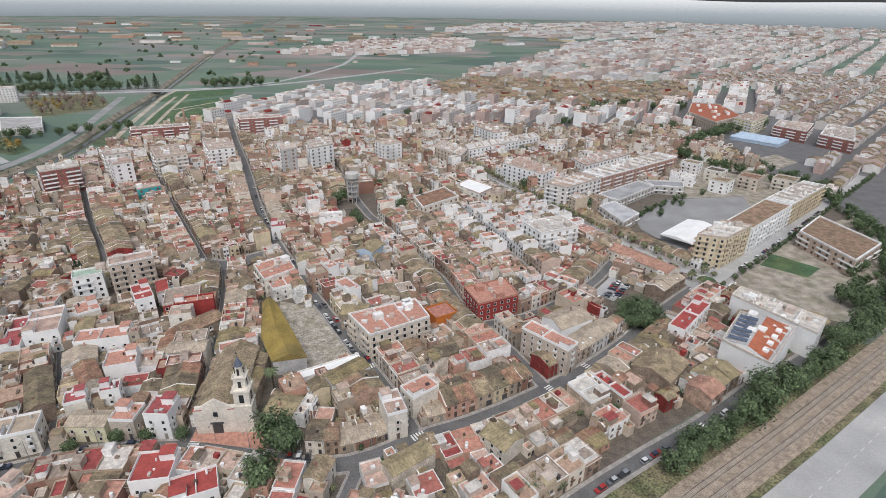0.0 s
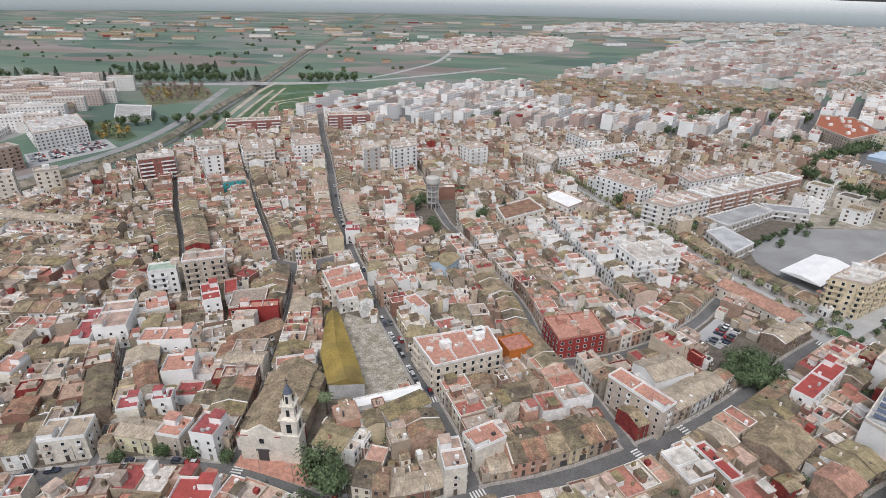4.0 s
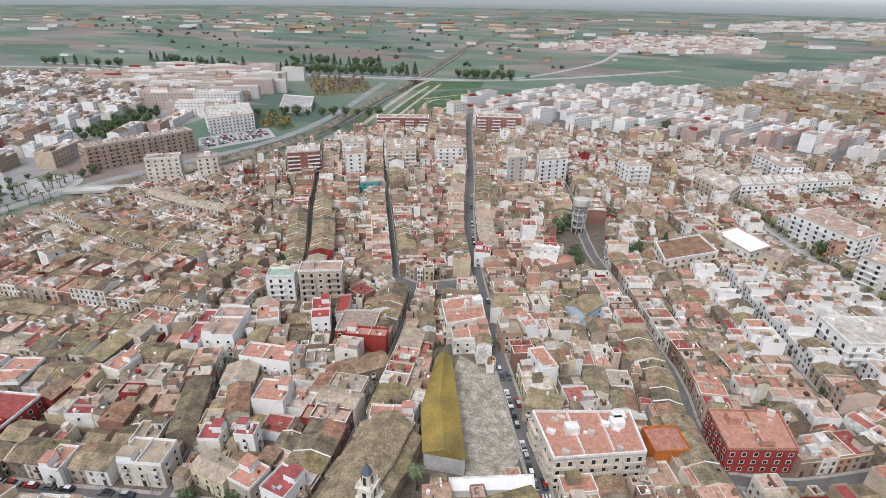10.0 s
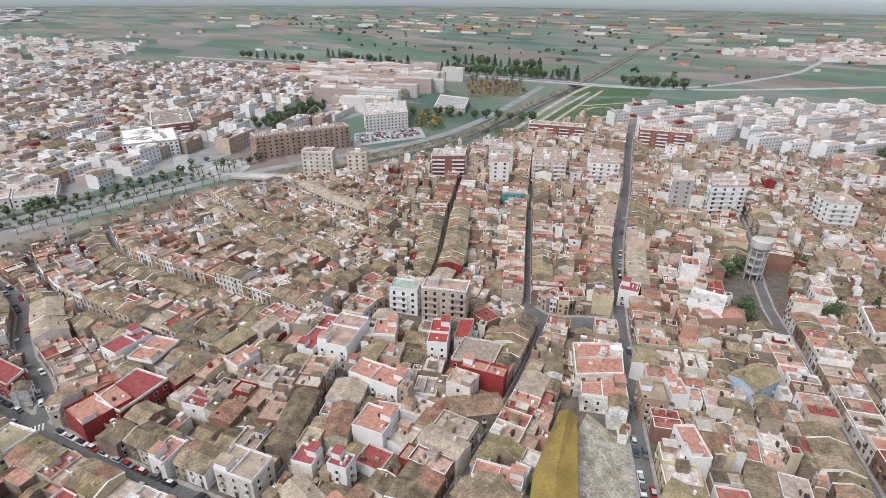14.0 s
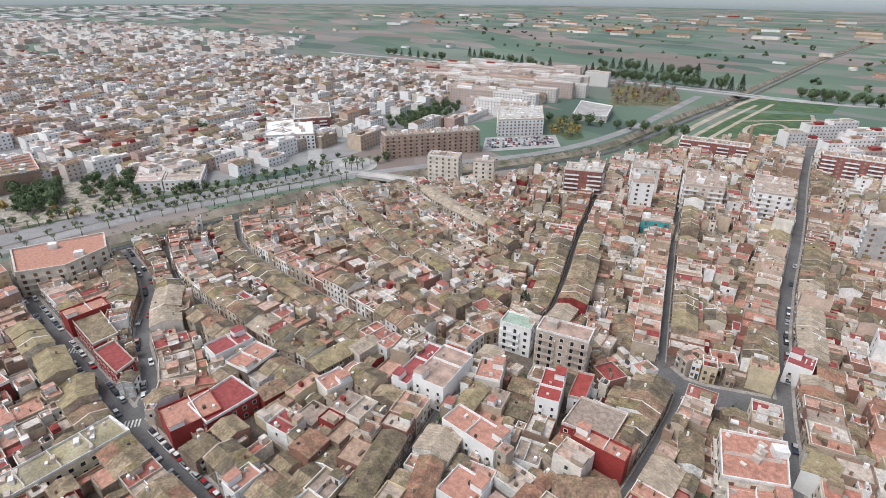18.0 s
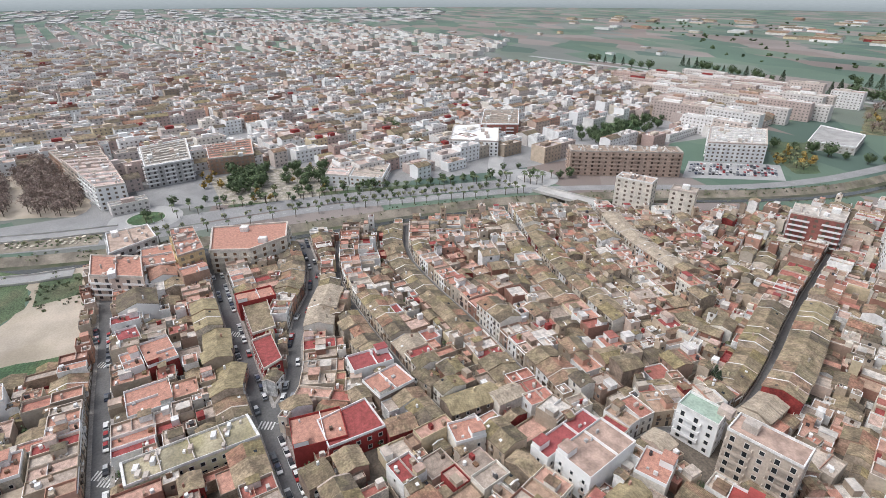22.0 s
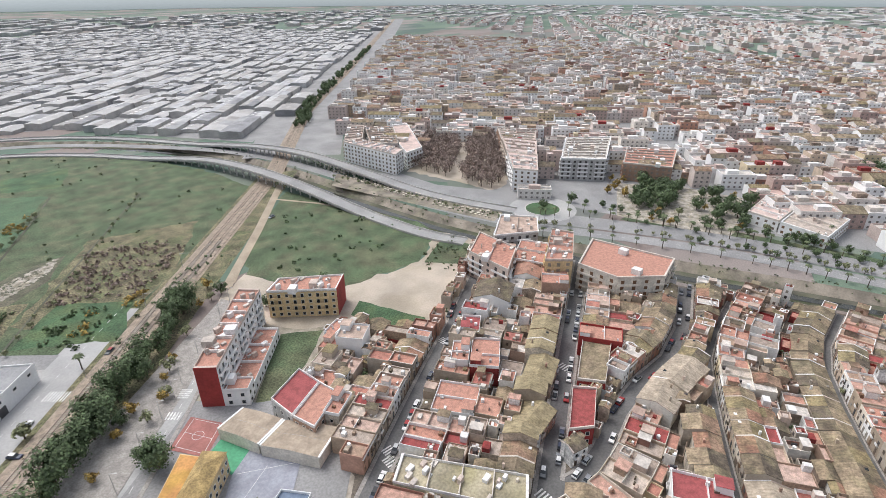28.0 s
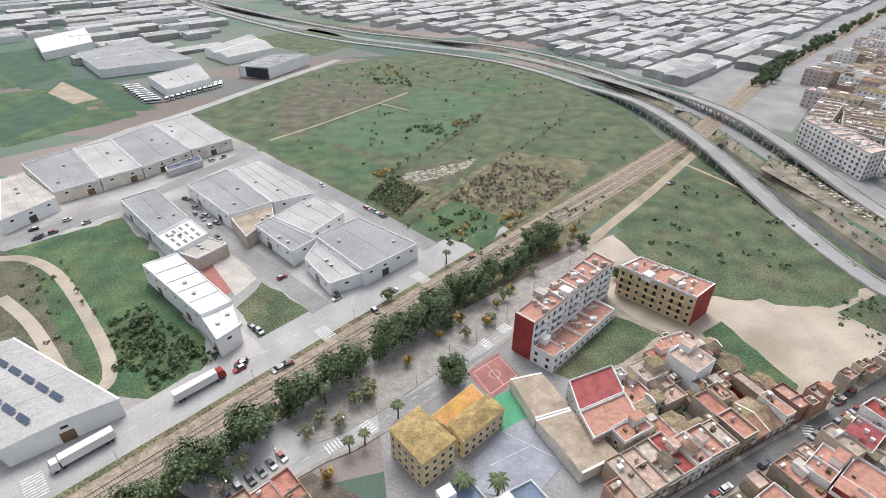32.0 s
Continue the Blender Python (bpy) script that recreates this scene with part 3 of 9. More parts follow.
structure("verge", ribbon(Geo(), [p for p, _ in stepped(RAIL[1:8], 8)], 7.0, 9.4, 0.12), "scrub", "weedy verge along the railway", "verge")
structure("verge_town", ribbon(Geo(), [p for p, _ in stepped(RAIL[1:8], 8)], -7.0, -17, 0.11), "scrub", "scrubby strip between railway and street", "verge")

# canal-side roads
BANK_ROAD = smooth([(223.1, -1115.5), (34.3, -772.3), (-137.3, -557.7), (-214.5, -499.4), (-302.9, -445.3), (-358.7, -343.2), (-387.8, -257.4), (-384.4, -171.6), (-369, -77.2), (-369, 0), (-385.3, 60.1), (-396.4, 115.8), (-398.1, 179.3), (-401.6, 257.4), (-386.1, 347.5), (-371.5, 400.7), (-370.7, 463.4), (-381, 523.4), (-396.4, 583.5), (-429, 677.9), (-463.4, 780.8)])
FLYOVER = smooth([(214.5, -1055.4), (17.2, -729.4), (-111.5, -549.2), (-203.4, -480.5), (-296, -403.3), (-343.2, -283.2), (-344.9, -197.4), (-333.8, -77.2), (-328.6, -34.3), (-332.9, -10.3)])
structure("road_canal", ribbon(Geo(), BANK_ROAD, -5, 5, 0.15), "grey_asphalt", "grey asphalt road along the canal", "road")
structure("road_avenue_west", ribbon(Geo(), offset(smooth([(-369, 0), (-385.3, 60.1), (-396.4, 115.8), (-398.1, 179.3), (-401.6, 257.4)]), 15), -8, 9, 0.16), "grey_asphalt", "broad avenue along the canal", "road")


def flyover(name, line, half, top):
    """A road on piers that rises over the railway."""
    line = [p for p, _ in stepped(line, 9)]
    height = lambda p: 0.3 + top * max(0, 1 - (math.hypot(p[0] + 364, p[1] + 198) / 130) ** 2) ** 1.5
    root = thing(name, pose(0, 0, 0), "grey concrete flyover carrying a road over the railway", "flyover", "", "structure")
    a, b = offset(line, half), offset(line, -half)
    deck, edge = Geo(), Geo()
    for i in range(len(line) - 1):
        z0, z1 = height(line[i]), height(line[i + 1])
        deck.add([(*a[i], z0), (*a[i + 1], z1), (*b[i + 1], z1), (*b[i], z0), (*a[i], z0 - .9), (*a[i + 1], z1 - .9), (*b[i + 1], z1 - .9), (*b[i], z0 - .9)],
                 [(0, 3, 2, 1), (4, 5, 6, 7), (0, 1, 5, 4), (3, 7, 6, 2)])
        for p in (a, b):
            q = offset([p[i], p[i + 1]], .25)
            edge.add([(*p[i], z0), (*p[i + 1], z1), (*p[i + 1], z1 + .9), (*p[i], z0 + .9), (*q[0], z0), (*q[1], z1), (*q[1], z1 + .9), (*q[0], z0 + .9)],
                     [(0, 1, 2, 3), (7, 6, 5, 4), (3, 2, 6, 7)])
    deck.f = [f[::-1] for f in deck.f]
    part("deck", deck, "deck_asphalt", root)
    part("parapet", edge, "concrete", root)
    for (x, y), turn in stepped(line, 26):
        z = height((x, y))
        if z > 2.2:
            g = Geo().box(-.7, -half * .75, z - 1.7, .7, half * .75, z - .95)
            for v in (-half * .5, half * .5):
                g.tube([(0, v, 0), (0, v, z - 1.6)], [.5, .5], 8)
            part("pier", g, "concrete", root).matrix_basis = pose(x, y, 0, 0, 0, math.degrees(turn))


flyover("flyover", FLYOVER, 4.6, 7.5)
flyover("flyover", offset(smooth([(85.8, -901), (-137.3, -592.1), (-231.7, -532), (-326.1, -463.4), (-377.5, -343.2), (-396.4, -223.1), (-387.8, -137.3), (-382.7, -51.5), (-387.8, -6.9)]), 0), 4.6, 7.5)

# ---- fields and open ground ----
for i, (name, material, label, poly) in enumerate((
    ("ground_industrial", "yard_concrete", "worn grey yards of the industrial estate", [(60.1, -34.3), (51.5, -223.1), (-17.2, -283.2), (-66.9, -230), (-146.7, -112.4), (-174.2, -77.2), (-120.1, -39.5), (-51.5, 8.6), (-8.6, 34.3)]),
    ("field_big", "grass", "rough green field of grass and weeds", [(-17.2, -300.3), (-49.8, -344.9), (-123.6, -427.3), (-211.9, -468.5), (-284.9, -414.4), (-324.3, -343.2), (-337.2, -249.7), (-330.4, -186.2), (-251.4, -128.7), (-175.9, -78.9), (-146.7, -112.4), (-66.9, -230)]),
    ("field_scrub", "scrub", "brown scrubby field", [(-175.9, -81.5), (-227.4, -115.8), (-274.6, -163), (-223.1, -188.8), (-163, -128.7)]),
    ("field_near", "grass", "rough green field beside the canal", [(-244.5, -83.2), (-257.4, -101.3), (-336.4, -156.2), (-342.4, -54.1), (-336.4, -29.2), (-300.3, -18.9), (-254, -34.3), (-239.4, -72.9)]),
    ("ground_sandy", "sand", "bare sandy waste ground", [(-231.7, -78.9), (-243.7, -82.4), (-254, -35.2), (-302, -18.9), (-336.4, -30.9), (-339.8, -1.7), (-322.6, 4.3), (-257.4, 24.9), (-242.8, -6.9), (-224.8, -25.7), (-214.5, -64.4)]),
    ("ground_weeds", "lush", "weedy green patch on waste ground", [(-244.5, -14.6), (-255.7, -18.9), (-260, 12.9), (-251.4, 18.9), (-243.7, 4.3)]),
    ("ground_weeds_far", "grass", "weedy patch on waste ground", [(-302, -15.4), (-329.5, -24), (-332.9, -6.9), (-310.6, 1.7)]),
    ("plot_grass", "grass", "walled grassy building plot", [(-186, -5.5), (-191, -9.5), (-219, -29.5), (-229.5, -17), (-211, -6.5), (-192.5, -1)]),
    ("field_industrial", "lush", "overgrown green plot among warehouses", [(24.5, -117.5), (-17, -141.6), (-34, -118), (-49, -92), (-66, -54), (-77, -33), (-62, -19), (-25.7, -32.6), (0, -60.1)]),
    ("plot_industrial", "grass", "overgrown plot beside a white warehouse", [(-81, -59), (-89.3, -74.5), (-111, -49.6), (-93.4, -36)]),
    ("dirt_mound", "dull", "weedy heap of earth beside warehouses", [(25.7, -118.4), (6.9, -109.8), (-18.9, -60.1), (-41.2, -29.2), (-25.7, -29.2), (0, -56.6), (20.6, -85.8)]),
    ("crop_south", "lush", "bright green vegetable field", [(103, -283.2), (34.3, -334.6), (17.2, -300.3), (81.5, -248.8)]),
    ("crop_south_far", "lush", "dark green vegetable field", [(145.9, -369), (68.6, -403.3), (38.6, -343.2), (107.3, -287.5)]),
    ("bare_south", "sand", "strip of bare brown soil", [(51.5, -224.8), (34.3, -248.8), (8.6, -283.2), (-13.7, -296), (-17.2, -278.9), (48.1, -205.9)]),
    ("waste_east", "yard", "dry waste ground between streets", [(150, 244), (160, 231), (181, 212), (205, 200), (290, 262), (290, 350), (257.4, 332), (189, 285)]),
    ("yard_school", "yard", "earth yards between houses and a school", [(229, 387), (214, 336), (283.2, 372), (290, 436), (228, 500), (196, 440), (192, 405), (170, 378)]),
    ("waste_north", "yard", "bare brown building plot", [(300.5, 500.1), (325.5, 513.4), (330, 486), (295.3, 459.7)]),
    ("plot_east", "lush", "green building plot", [(178.5, 268.3), (193.3, 283.5), (210.4, 265.9), (196.8, 254.1)]),
    ("sports_ground", "grey_asphalt", "grey asphalt school playground", [(130, 336), (128, 318), (141.6, 286), (172, 272), (214, 336), (229, 387), (166, 376)]),
    ("dirt_north", "sand", "bare sandy lot", [(231.7, 526.9), (260.9, 563.7), (298.6, 509.7), (261.7, 477.9)]),
    ("plot_rubble", "palesoil", "empty rubble-strewn plot of pale broken ground", [(-78, 221), (-60.1, 216.2), (-39.5, 183.6), (-41, 169), (-55, 168), (-64, 188), (-76, 211)]),
    ("west_bank_green", "grass", "green strip along the avenue", [(-410.2, 51.5), (-422.2, 54.9), (-429, 171.6), (-420.5, 223.1), (-413.6, 171.6)]),
)):
    patch(name, poly, material, 0.052 + 0.003 * i, label, "field" if "field" in name else "open ground")
patch("ground_plots", [(-128.7, 0), (-175.9, -34.3), (-223.1, -68.6), (-257.4, -34.3), (-257.4, 25.7), (-163, 53.2)], "yard", .014, "worn earth between plots", "open ground")
structure("dirt_track", ribbon(Geo(), [(-230, -78.9), (-283.2, -120.1), (-344.1, -169.9)], 2.4, -2.4, 0.2), "dirt", "pale dirt track along the railway", "track")

# ---- lots along the streets ----
X0, Y0, NX, NY = -460, -140, 800, 860
gx, gy = np.meshgrid(np.arange(NX) + X0 + .5, np.arange(NY) + Y0 + .5, indexing="ij")
FREE = inside(OLD_TOWN, gx, gy)
for (ax, ay, bx, by, half), name in zip(SEG, SEG_NAME):
    d = np.array([bx - ax, by - ay])
    t = np.clip(((gx - ax) * d[0] + (gy - ay) * d[1]) / (d @ d), 0, 1)
    FREE &= np.hypot(ax + d[0] * t - gx, ay + d[1] * t - gy) > half + STREETS[name][1] - .3


def block(poly, grow=0):
    """Keeps the lots out of a polygon."""
    global FREE
    FREE &= ~inside(poly, gx, gy)


def cells(x, y, turn, w, d, shrink=1.25):
    u, v = np.meshgrid(np.linspace(shrink, w - shrink, max(2, int(w))), np.linspace(shrink, d - shrink, max(2, int(d))))
    c, s = math.cos(turn), math.sin(turn)
    return np.clip((x + u * c - v * s - X0).astype(int), 0, NX - 1), np.clip((y + u * s + v * c - Y0).astype(int), 0, NY - 1)


def free(*lot):
    return FREE[cells(*lot)].all()


def take(x, y, turn, w, d):
    FREE[cells(x, y, turn, w, d, .45)] = False


# ---- houses ----
def window_mesh():
    """One window 1 m wide and 1.3 m high, its back on y = 0, looking to -y: a frame round a recessed pane."""
    ring = lambda a, z0, z1, y: [(-a, y, z0), (a, y, z0), (a, y, z1), (-a, y, z1)]
    v = ring(.54, -.08, 1.34, .03) + ring(.54, -.08, 1.34, -.08) + ring(.43, .03, 1.24, -.08) + ring(.43, .03, 1.24, -.02)
    f = [(4 * k + i, 4 * k + (i + 1) % 4, 4 * k + 4 + (i + 1) % 4, 4 * k + 4 + i) for k in range(3) for i in range(4)] + [(12, 13, 14, 15)]
    me = bpy.data.meshes.new("window")
    me.from_pydata(v, [], f)
    me.materials.append(MAT["frame"]), me.materials.append(MAT["glass"])
    me.polygons[12].material_index = 1
    return me


def balcony_mesh():
    """A slab with a solid front and sides, open at the top."""
    o, i = [(-.8, .03), (-.8, -.7), (.8, -.7), (.8, .03)], [(-.74, .03), (-.74, -.64), (.74, -.64), (.74, .03)]
    v = [(x, y, -.14) for x, y in o] + [(x, y, .95) for x, y in o] + [(x, y, .95) for x, y in i] + [(x, y, 0) for x, y in i]
    f = [(0, 3, 2, 1), (12, 13, 14, 15)] + [(4 * k + j, 4 * k + j + 1, 4 * k + 5 + j, 4 * k + 4 + j) for k in range(3) for j in range(3)]
    me = bpy.data.meshes.new("balcony")
    me.from_pydata(v, [], f)
    me.materials.append(MAT["parapet"])
    return me


WINDOW, BALCONY = window_mesh(), balcony_mesh()
BALCONIES = {}
DOOR_GEO = Geo().box(-.55, -.06, 0, .55, .04, 2.3).box(-.65, -.1, 2.3, .65, .04, 2.42)
DOOR = DOOR_GEO.mesh("door", MAT["shutter"])
GARAGE = Geo().box(-1.3, -.06, 0, 1.3, .04, 2.5).mesh("garage_door", MAT["shutter"])
FLAT_PANE = Geo().box(-.5, -.05, 0, .5, .03, 1.3)


def house(x, y, turn, w, d, rnd, far=None, low=False, tall=0, like=None, pale=False):
    """A terraced house: a street-side block with a pitched roof or a terrace, and a lower block behind it. far: join it there instead."""
    floors = tall or (1 if low else rnd.choice((2, 2, 2, 2, 2, 1, 3)))
    h = floors * 2.75 + rnd.uniform(.1, .8)
    df = min(d, rnd.uniform(8.5, 11.5)) if not low else d
    pitched = rnd.random() < (.48 if not tall else .12) * (.6 if low else 1)
    tiles, ground_wall = "tile", rnd.choice(("wall", "wall", "party"))
    if like and not tall:
        floors, pitched, h, tiles = like[0], like[2], like[3] + rnd.choice((0, 0, 0, 0, .35)), like[4]
        df = min(d, like[1])
    if pale:
        pitched = rnd.random() < .12
    bits, wins, doors = [], [], []
    if not low and rnd.random() < .45:
        bits.append(("cornice", Geo().box(-.02, -.28, h - .32, w + .02, .02, h - .12), rnd.choice(("parapet", "wall"))))
    if pitched:
        rise = df * (.15 if like else rnd.uniform(.12, .17))
        bits += [("wall", Geo().house_body(0, 0, w, df, 0, h, rise), ground_wall), ("roof", Geo().gable(0, 0, w, df, h, rise, .35, .18, .005), tiles)]
        if rnd.random() < .3:
            bits.append(("verge", Geo().gable(-.06, .05, .2, df - .05, h + .08, rise, .2), "parapet"))
        if rnd.random() < .35:
            cx, cy = rnd.uniform(.3, w - 1.6), df * rnd.uniform(.6, .8)
            bits.append(("chimney", Geo().box(cx, cy, h + .2, cx + .6, cy + .6, h + rise + .9), "wall"))
        if rnd.random() < .3:
            cx, cy = rnd.uniform(.4, max(.5, w - 1.4)), df * rnd.uniform(.1, .3)
            bits.append(("skylight", Geo().box(cx, cy, h + .2, cx + .9, cy + 1.0, h + cy * rise / df * 2 + .45), rnd.choice(("glass", "white", "shutter"))))
    else:
        rim = rnd.choice((.45, .7, .9, 1.0, 1.1))
        bits += [("wall", Geo().tray(0, 0, w, df, 0, h + rim, h), "white" if pale else "wall"), ("terrace", Geo().box(.19, .19, h, w - .19, df - .19, h + .06), "flatroof" if pale and rnd.random() < .6 else "terrace")]
        if rnd.random() < .35:
            bits.append(("coping", Geo().wall_ring(-.04, -.04, w + .04, df + .04, h + rim - .02, h + rim + .07, .26), "parapet"))
        if w > 4.5 and rnd.random() < .4:
            cut = df * rnd.uniform(.35, .65)
            bits.append(("dividing_wall", Geo().box(.17, cut, h, w - .17, cut + .14, h + rim * rnd.uniform(.8, 1.6)), rnd.choice(("wall", "parapet"))))
        if rnd.random() < .75 and w > 5:
            sw, sd, sx = rnd.uniform(2.2, w * .55), rnd.uniform(2.4, 4), rnd.choice((0.02, 1))
            sx = sx if sx < .1 else w - sw - .02
            sy = rnd.uniform(.4, max(.5, df - sd - .3))
            bits.append(("stair_house", Geo().box(sx, sy, h + .04, sx + sw, sy + sd, h + 2.5), rnd.choice(("wall", "party", "parapet"))))
            bits.append(("stair_roof", Geo().box(sx - .15, sy - .15, h + 2.5, sx + sw + .15, sy + sd + .15, h + 2.66), rnd.choice(("terrace", "tile", "flatroof"))))
        for k in range(rnd.choice((1, 2, 2, 3))):
            ux, uy, us = rnd.uniform(.5, max(.6, w - 2)), rnd.uniform(.5, max(.6, df - 2)), rnd.uniform(.6, 1.7)
            bits.append((rnd.choice(("roof_box", "awning", "low_wall")), Geo().box(ux, uy, h + .07, ux + us, uy + us * rnd.uniform(.3, 1), h + rnd.uniform(.5, 1.8)), rnd.choice(("parapet", "shutter", "party", "tile", "flatroof"))))
        if rnd.random() < .3:
            bits.append(("water_tank", Geo().tube([(w * .7, df * .8, h + .05), (w * .7, df * .8, h + 1.3)], [.55, .55], 8), "white"))
    if d - df > 2.2:
        hr, dr = min(h - .5, rnd.choice((3.3, 4.0, 5.8, 5.4, 4.6))), d - df
        deep = dr * rnd.choice((1, 1, .98, .8, .6))
        wr = w if rnd.random() < .75 else w * rnd.uniform(.4, .7)
        y0, y1 = df + .02, df + deep
        if rnd.random() < .42 and deep > 3.5:
            rise = deep * .16
            bits += [("annex", Geo().house_body(0, y0, wr, y1, 0, hr, rise), "party"), ("annex_roof", Geo().gable(0, y0, wr, y1, hr, rise, .1), "tile")]
        else:
            bits += [("annex", Geo().tray(0, y0, wr, y1, 0, hr + rnd.uniform(.3, 1.3), hr), rnd.choice(("party", "party", "wall"))), ("annex_terrace", Geo().box(.19, y0 + .19, hr, wr - .19, y1 - .19, hr + .06), "terrace")]
            if wr > 3.5 and deep > 4 and rnd.random() < .5:
                bits.append(("wash_house", Geo().box(.2, y1 - 2.4, hr + .06, rnd.uniform(1.6, wr * .6), y1 - .2, hr + 2.3), rnd.choice(("wall", "party", "parapet"))))
        if dr - deep > 1.5 or wr < w - 1:
            bits.append(("yard_wall", Geo().box(0, d - .25, 0, w, d, 2.4).box(w - .22, df, 0, w, d - .25, 2.4), "party"))
    n = 2 if w < 7.5 else 3
    for f in range(floors):
        for i in range(n):
            u = w * (i + .5) / n
            if f == 0:
                if i == n // 2 or not low and i == 0 and rnd.random() < .25:
                    doors.append((u, "garage" if w > 6.5 and rnd.random() < .35 else "door"))
                else:
                    wins.append((u, 0, 1.0, 0, False))
            else:
                wins.append((u, 0, f * 2.8 + .9, 0, rnd.random() < .4))
    for f in range(1, floors):
        wins.append((w * .5, df, f * 2.8 + .9, math.pi, False))
    m = pose(x, y, 0.05, 0, 0, math.degrees(turn))
    if far is not None:
        for _, geo, key in bits:
            far.add(geo, key, m)
        for u, v, z, a, balcony in wins:
            far.add(FLAT_PANE, "shutter", m @ pose(u, v, z, 0, 0, math.degrees(a)))
            if balcony and v == 0:
                far.add(Geo().box(-.75, -.6, -.32, .75, 0, -.2).box(-.75, -.6, -.2, .75, -.54, .6), rnd.choice(("parapet", "shutter")), m @ pose(u, v, z))
        for u, what in doors:
            far.add(Geo().box(-1.2 if what == "garage" else -.5, -.05, .1, 1.2 if what == "garage" else .5, .03, 2.4), "shutter", m @ pose(u, 0, 0))
        return
    front = next(key for name, _, key in bits if name == "wall")
    label = f"{('one', 'two', 'three', 'four', 'five')[floors - 1]}-storey terraced house with " + ("a weathered clay-tile roof" if pitched else "a flat tiled roof terrace")
    root = thing("house", m, label, "house", "terraced houses of the old town")
    for name, geo, key in bits:
        part(name, geo, key, root)
    for u, v, z, a, balcony in wins:
        part("window", WINDOW, "", root).matrix_basis = pose(u, v, z, 0, 0, math.degrees(a))
        if balcony and v == 0:
            part("balcony", BALCONY, "", root).matrix_basis = pose(u, v, z - .3)
    for u, what in doors:
        part("garage_door" if what == "garage" else "door", GARAGE if what == "garage" else DOOR, "", root).matrix_basis = pose(u, 0, .1)


def landmark(x, y, w, d, turn, h, kind, wall, roof, label):
    """A house of its own shape in the old town, given by its middle, size, turn and height."""
    a = radians(turn)
    for s in (1, .93, .86):
        lot = (x - (w * math.cos(a) - d * math.sin(a)) * s / 2, y - (w * math.sin(a) + d * math.cos(a)) * s / 2, a, w * s, d * s)
        full = FREE[cells(*lot)].mean()
        if full > .88:
            break
    if full < .55:
        return
    take(*lot)
    rnd = random.Random(int(x * 7 + y * 13))
    w, d = lot[3:]
    root = thing("house", pose(lot[0], lot[1], .05, 0, 0, turn), label, "house", "terraced houses of the old town")
    edge = wall if wall in ("redpaint", "brickwall") else "white"
    if kind == "gable":
        rise = d * .17
        part("wall", Geo().house_body(0, 0, w, d, 0, h - .4, rise), wall, root)
        part("roof", Geo().gable(0, 0, w, d, h - .4, rise), roof, root)
        cx = rnd.uniform(1, w - 2)
        part("chimney", Geo().box(cx, d * .65, h, cx + .7, d * .65 + .6, h + rise + .6), "wall", root)
    else:
        part("wall", Geo().box(0, 0, 0, w, d, h), wall, root)
        part("terrace", Geo().box(.2, .2, h, w - .2, d - .2, h + .06), roof, root)
        part("parapet", Geo().wall_ring(-.03, -.03, w + .03, d + .03, h - .25, h + .9), edge, root)
        big = max(w, d)
        if big > 11:
            cut = big * rnd.uniform(.4, .6)
            g = Geo().box(cut, .2, h, cut + .2, d - .2, h + 1) if w > d else Geo().box(.2, cut, h, w - .2, cut + .2, h + 1)
            part("dividing_wall", g, "white", root)
        if min(w, d) > 5:
            sw, sd = min(w * .5, 4.2), min(d * .45, 3.6)
            sx, sy = rnd.choice((.25, w - sw - .25)), rnd.choice((.25, d - sd - .25))
            part("stair_house", Geo().box(sx, sy, h + .05, sx + sw, sy + sd, h + 2.5), "white" if wall != "party" else "party", root)
            part("stair_roof", Geo().box(sx - .15, sy - .15, h + 2.5, sx + sw + .15, sy + sd + .15, h + 2.65), roof, root)
        for k in range(3):
            ux, uy = rnd.uniform(.5, w - 1.6), rnd.uniform(.5, d - 1.6)
            part(rnd.choice(("roof_box", "water_tank", "low_wall")), Geo().box(ux, uy, h + .07, ux + rnd.uniform(.4, 1.3), uy + rnd.uniform(.4, 1.2), h + rnd.uniform(.5, 1.4)), rnd.choice(("parapet", "white", "shutter", "greywall")), root)
    floors = max(1, int(h / 2.85))
    for u0, v0, run, ang in ((0, 0, w, 0), (w, d, w, 180), (w, 0, d, 90), (0, d, d, 270)):
        m = pose(u0, v0, 0, 0, 0, ang)
        px, py = (pose(lot[0], lot[1], 0, 0, 0, turn) @ m @ Vector((run / 2, -2.5, 0)))[:2]
        if wall == "redpaint" or kind == "gable" and ang in (90, 270) or road_gap(px, py) > 2.2 and rnd.random() < .6:
            continue
        n = max(1, int(run / 3.6))
        for f in range(floors):
            for i in range(n):
                u = run * (i + .5) / n
                if f == 0 and i == n // 2:
                    part("door", DOOR, "", root).matrix_basis = m @ pose(u, 0, .1)
                else:
                    part("window", WINDOW, "", root).matrix_basis = m @ pose(u, 0, f * 2.85 + .9)
                    if f and i % 2 == 0:
                        part("balcony", BALCONY, "", root).matrix_basis = m @ pose(u, 0, f * 2.85 + .6)


VIEWS = ((0, 20), (-110, 115))


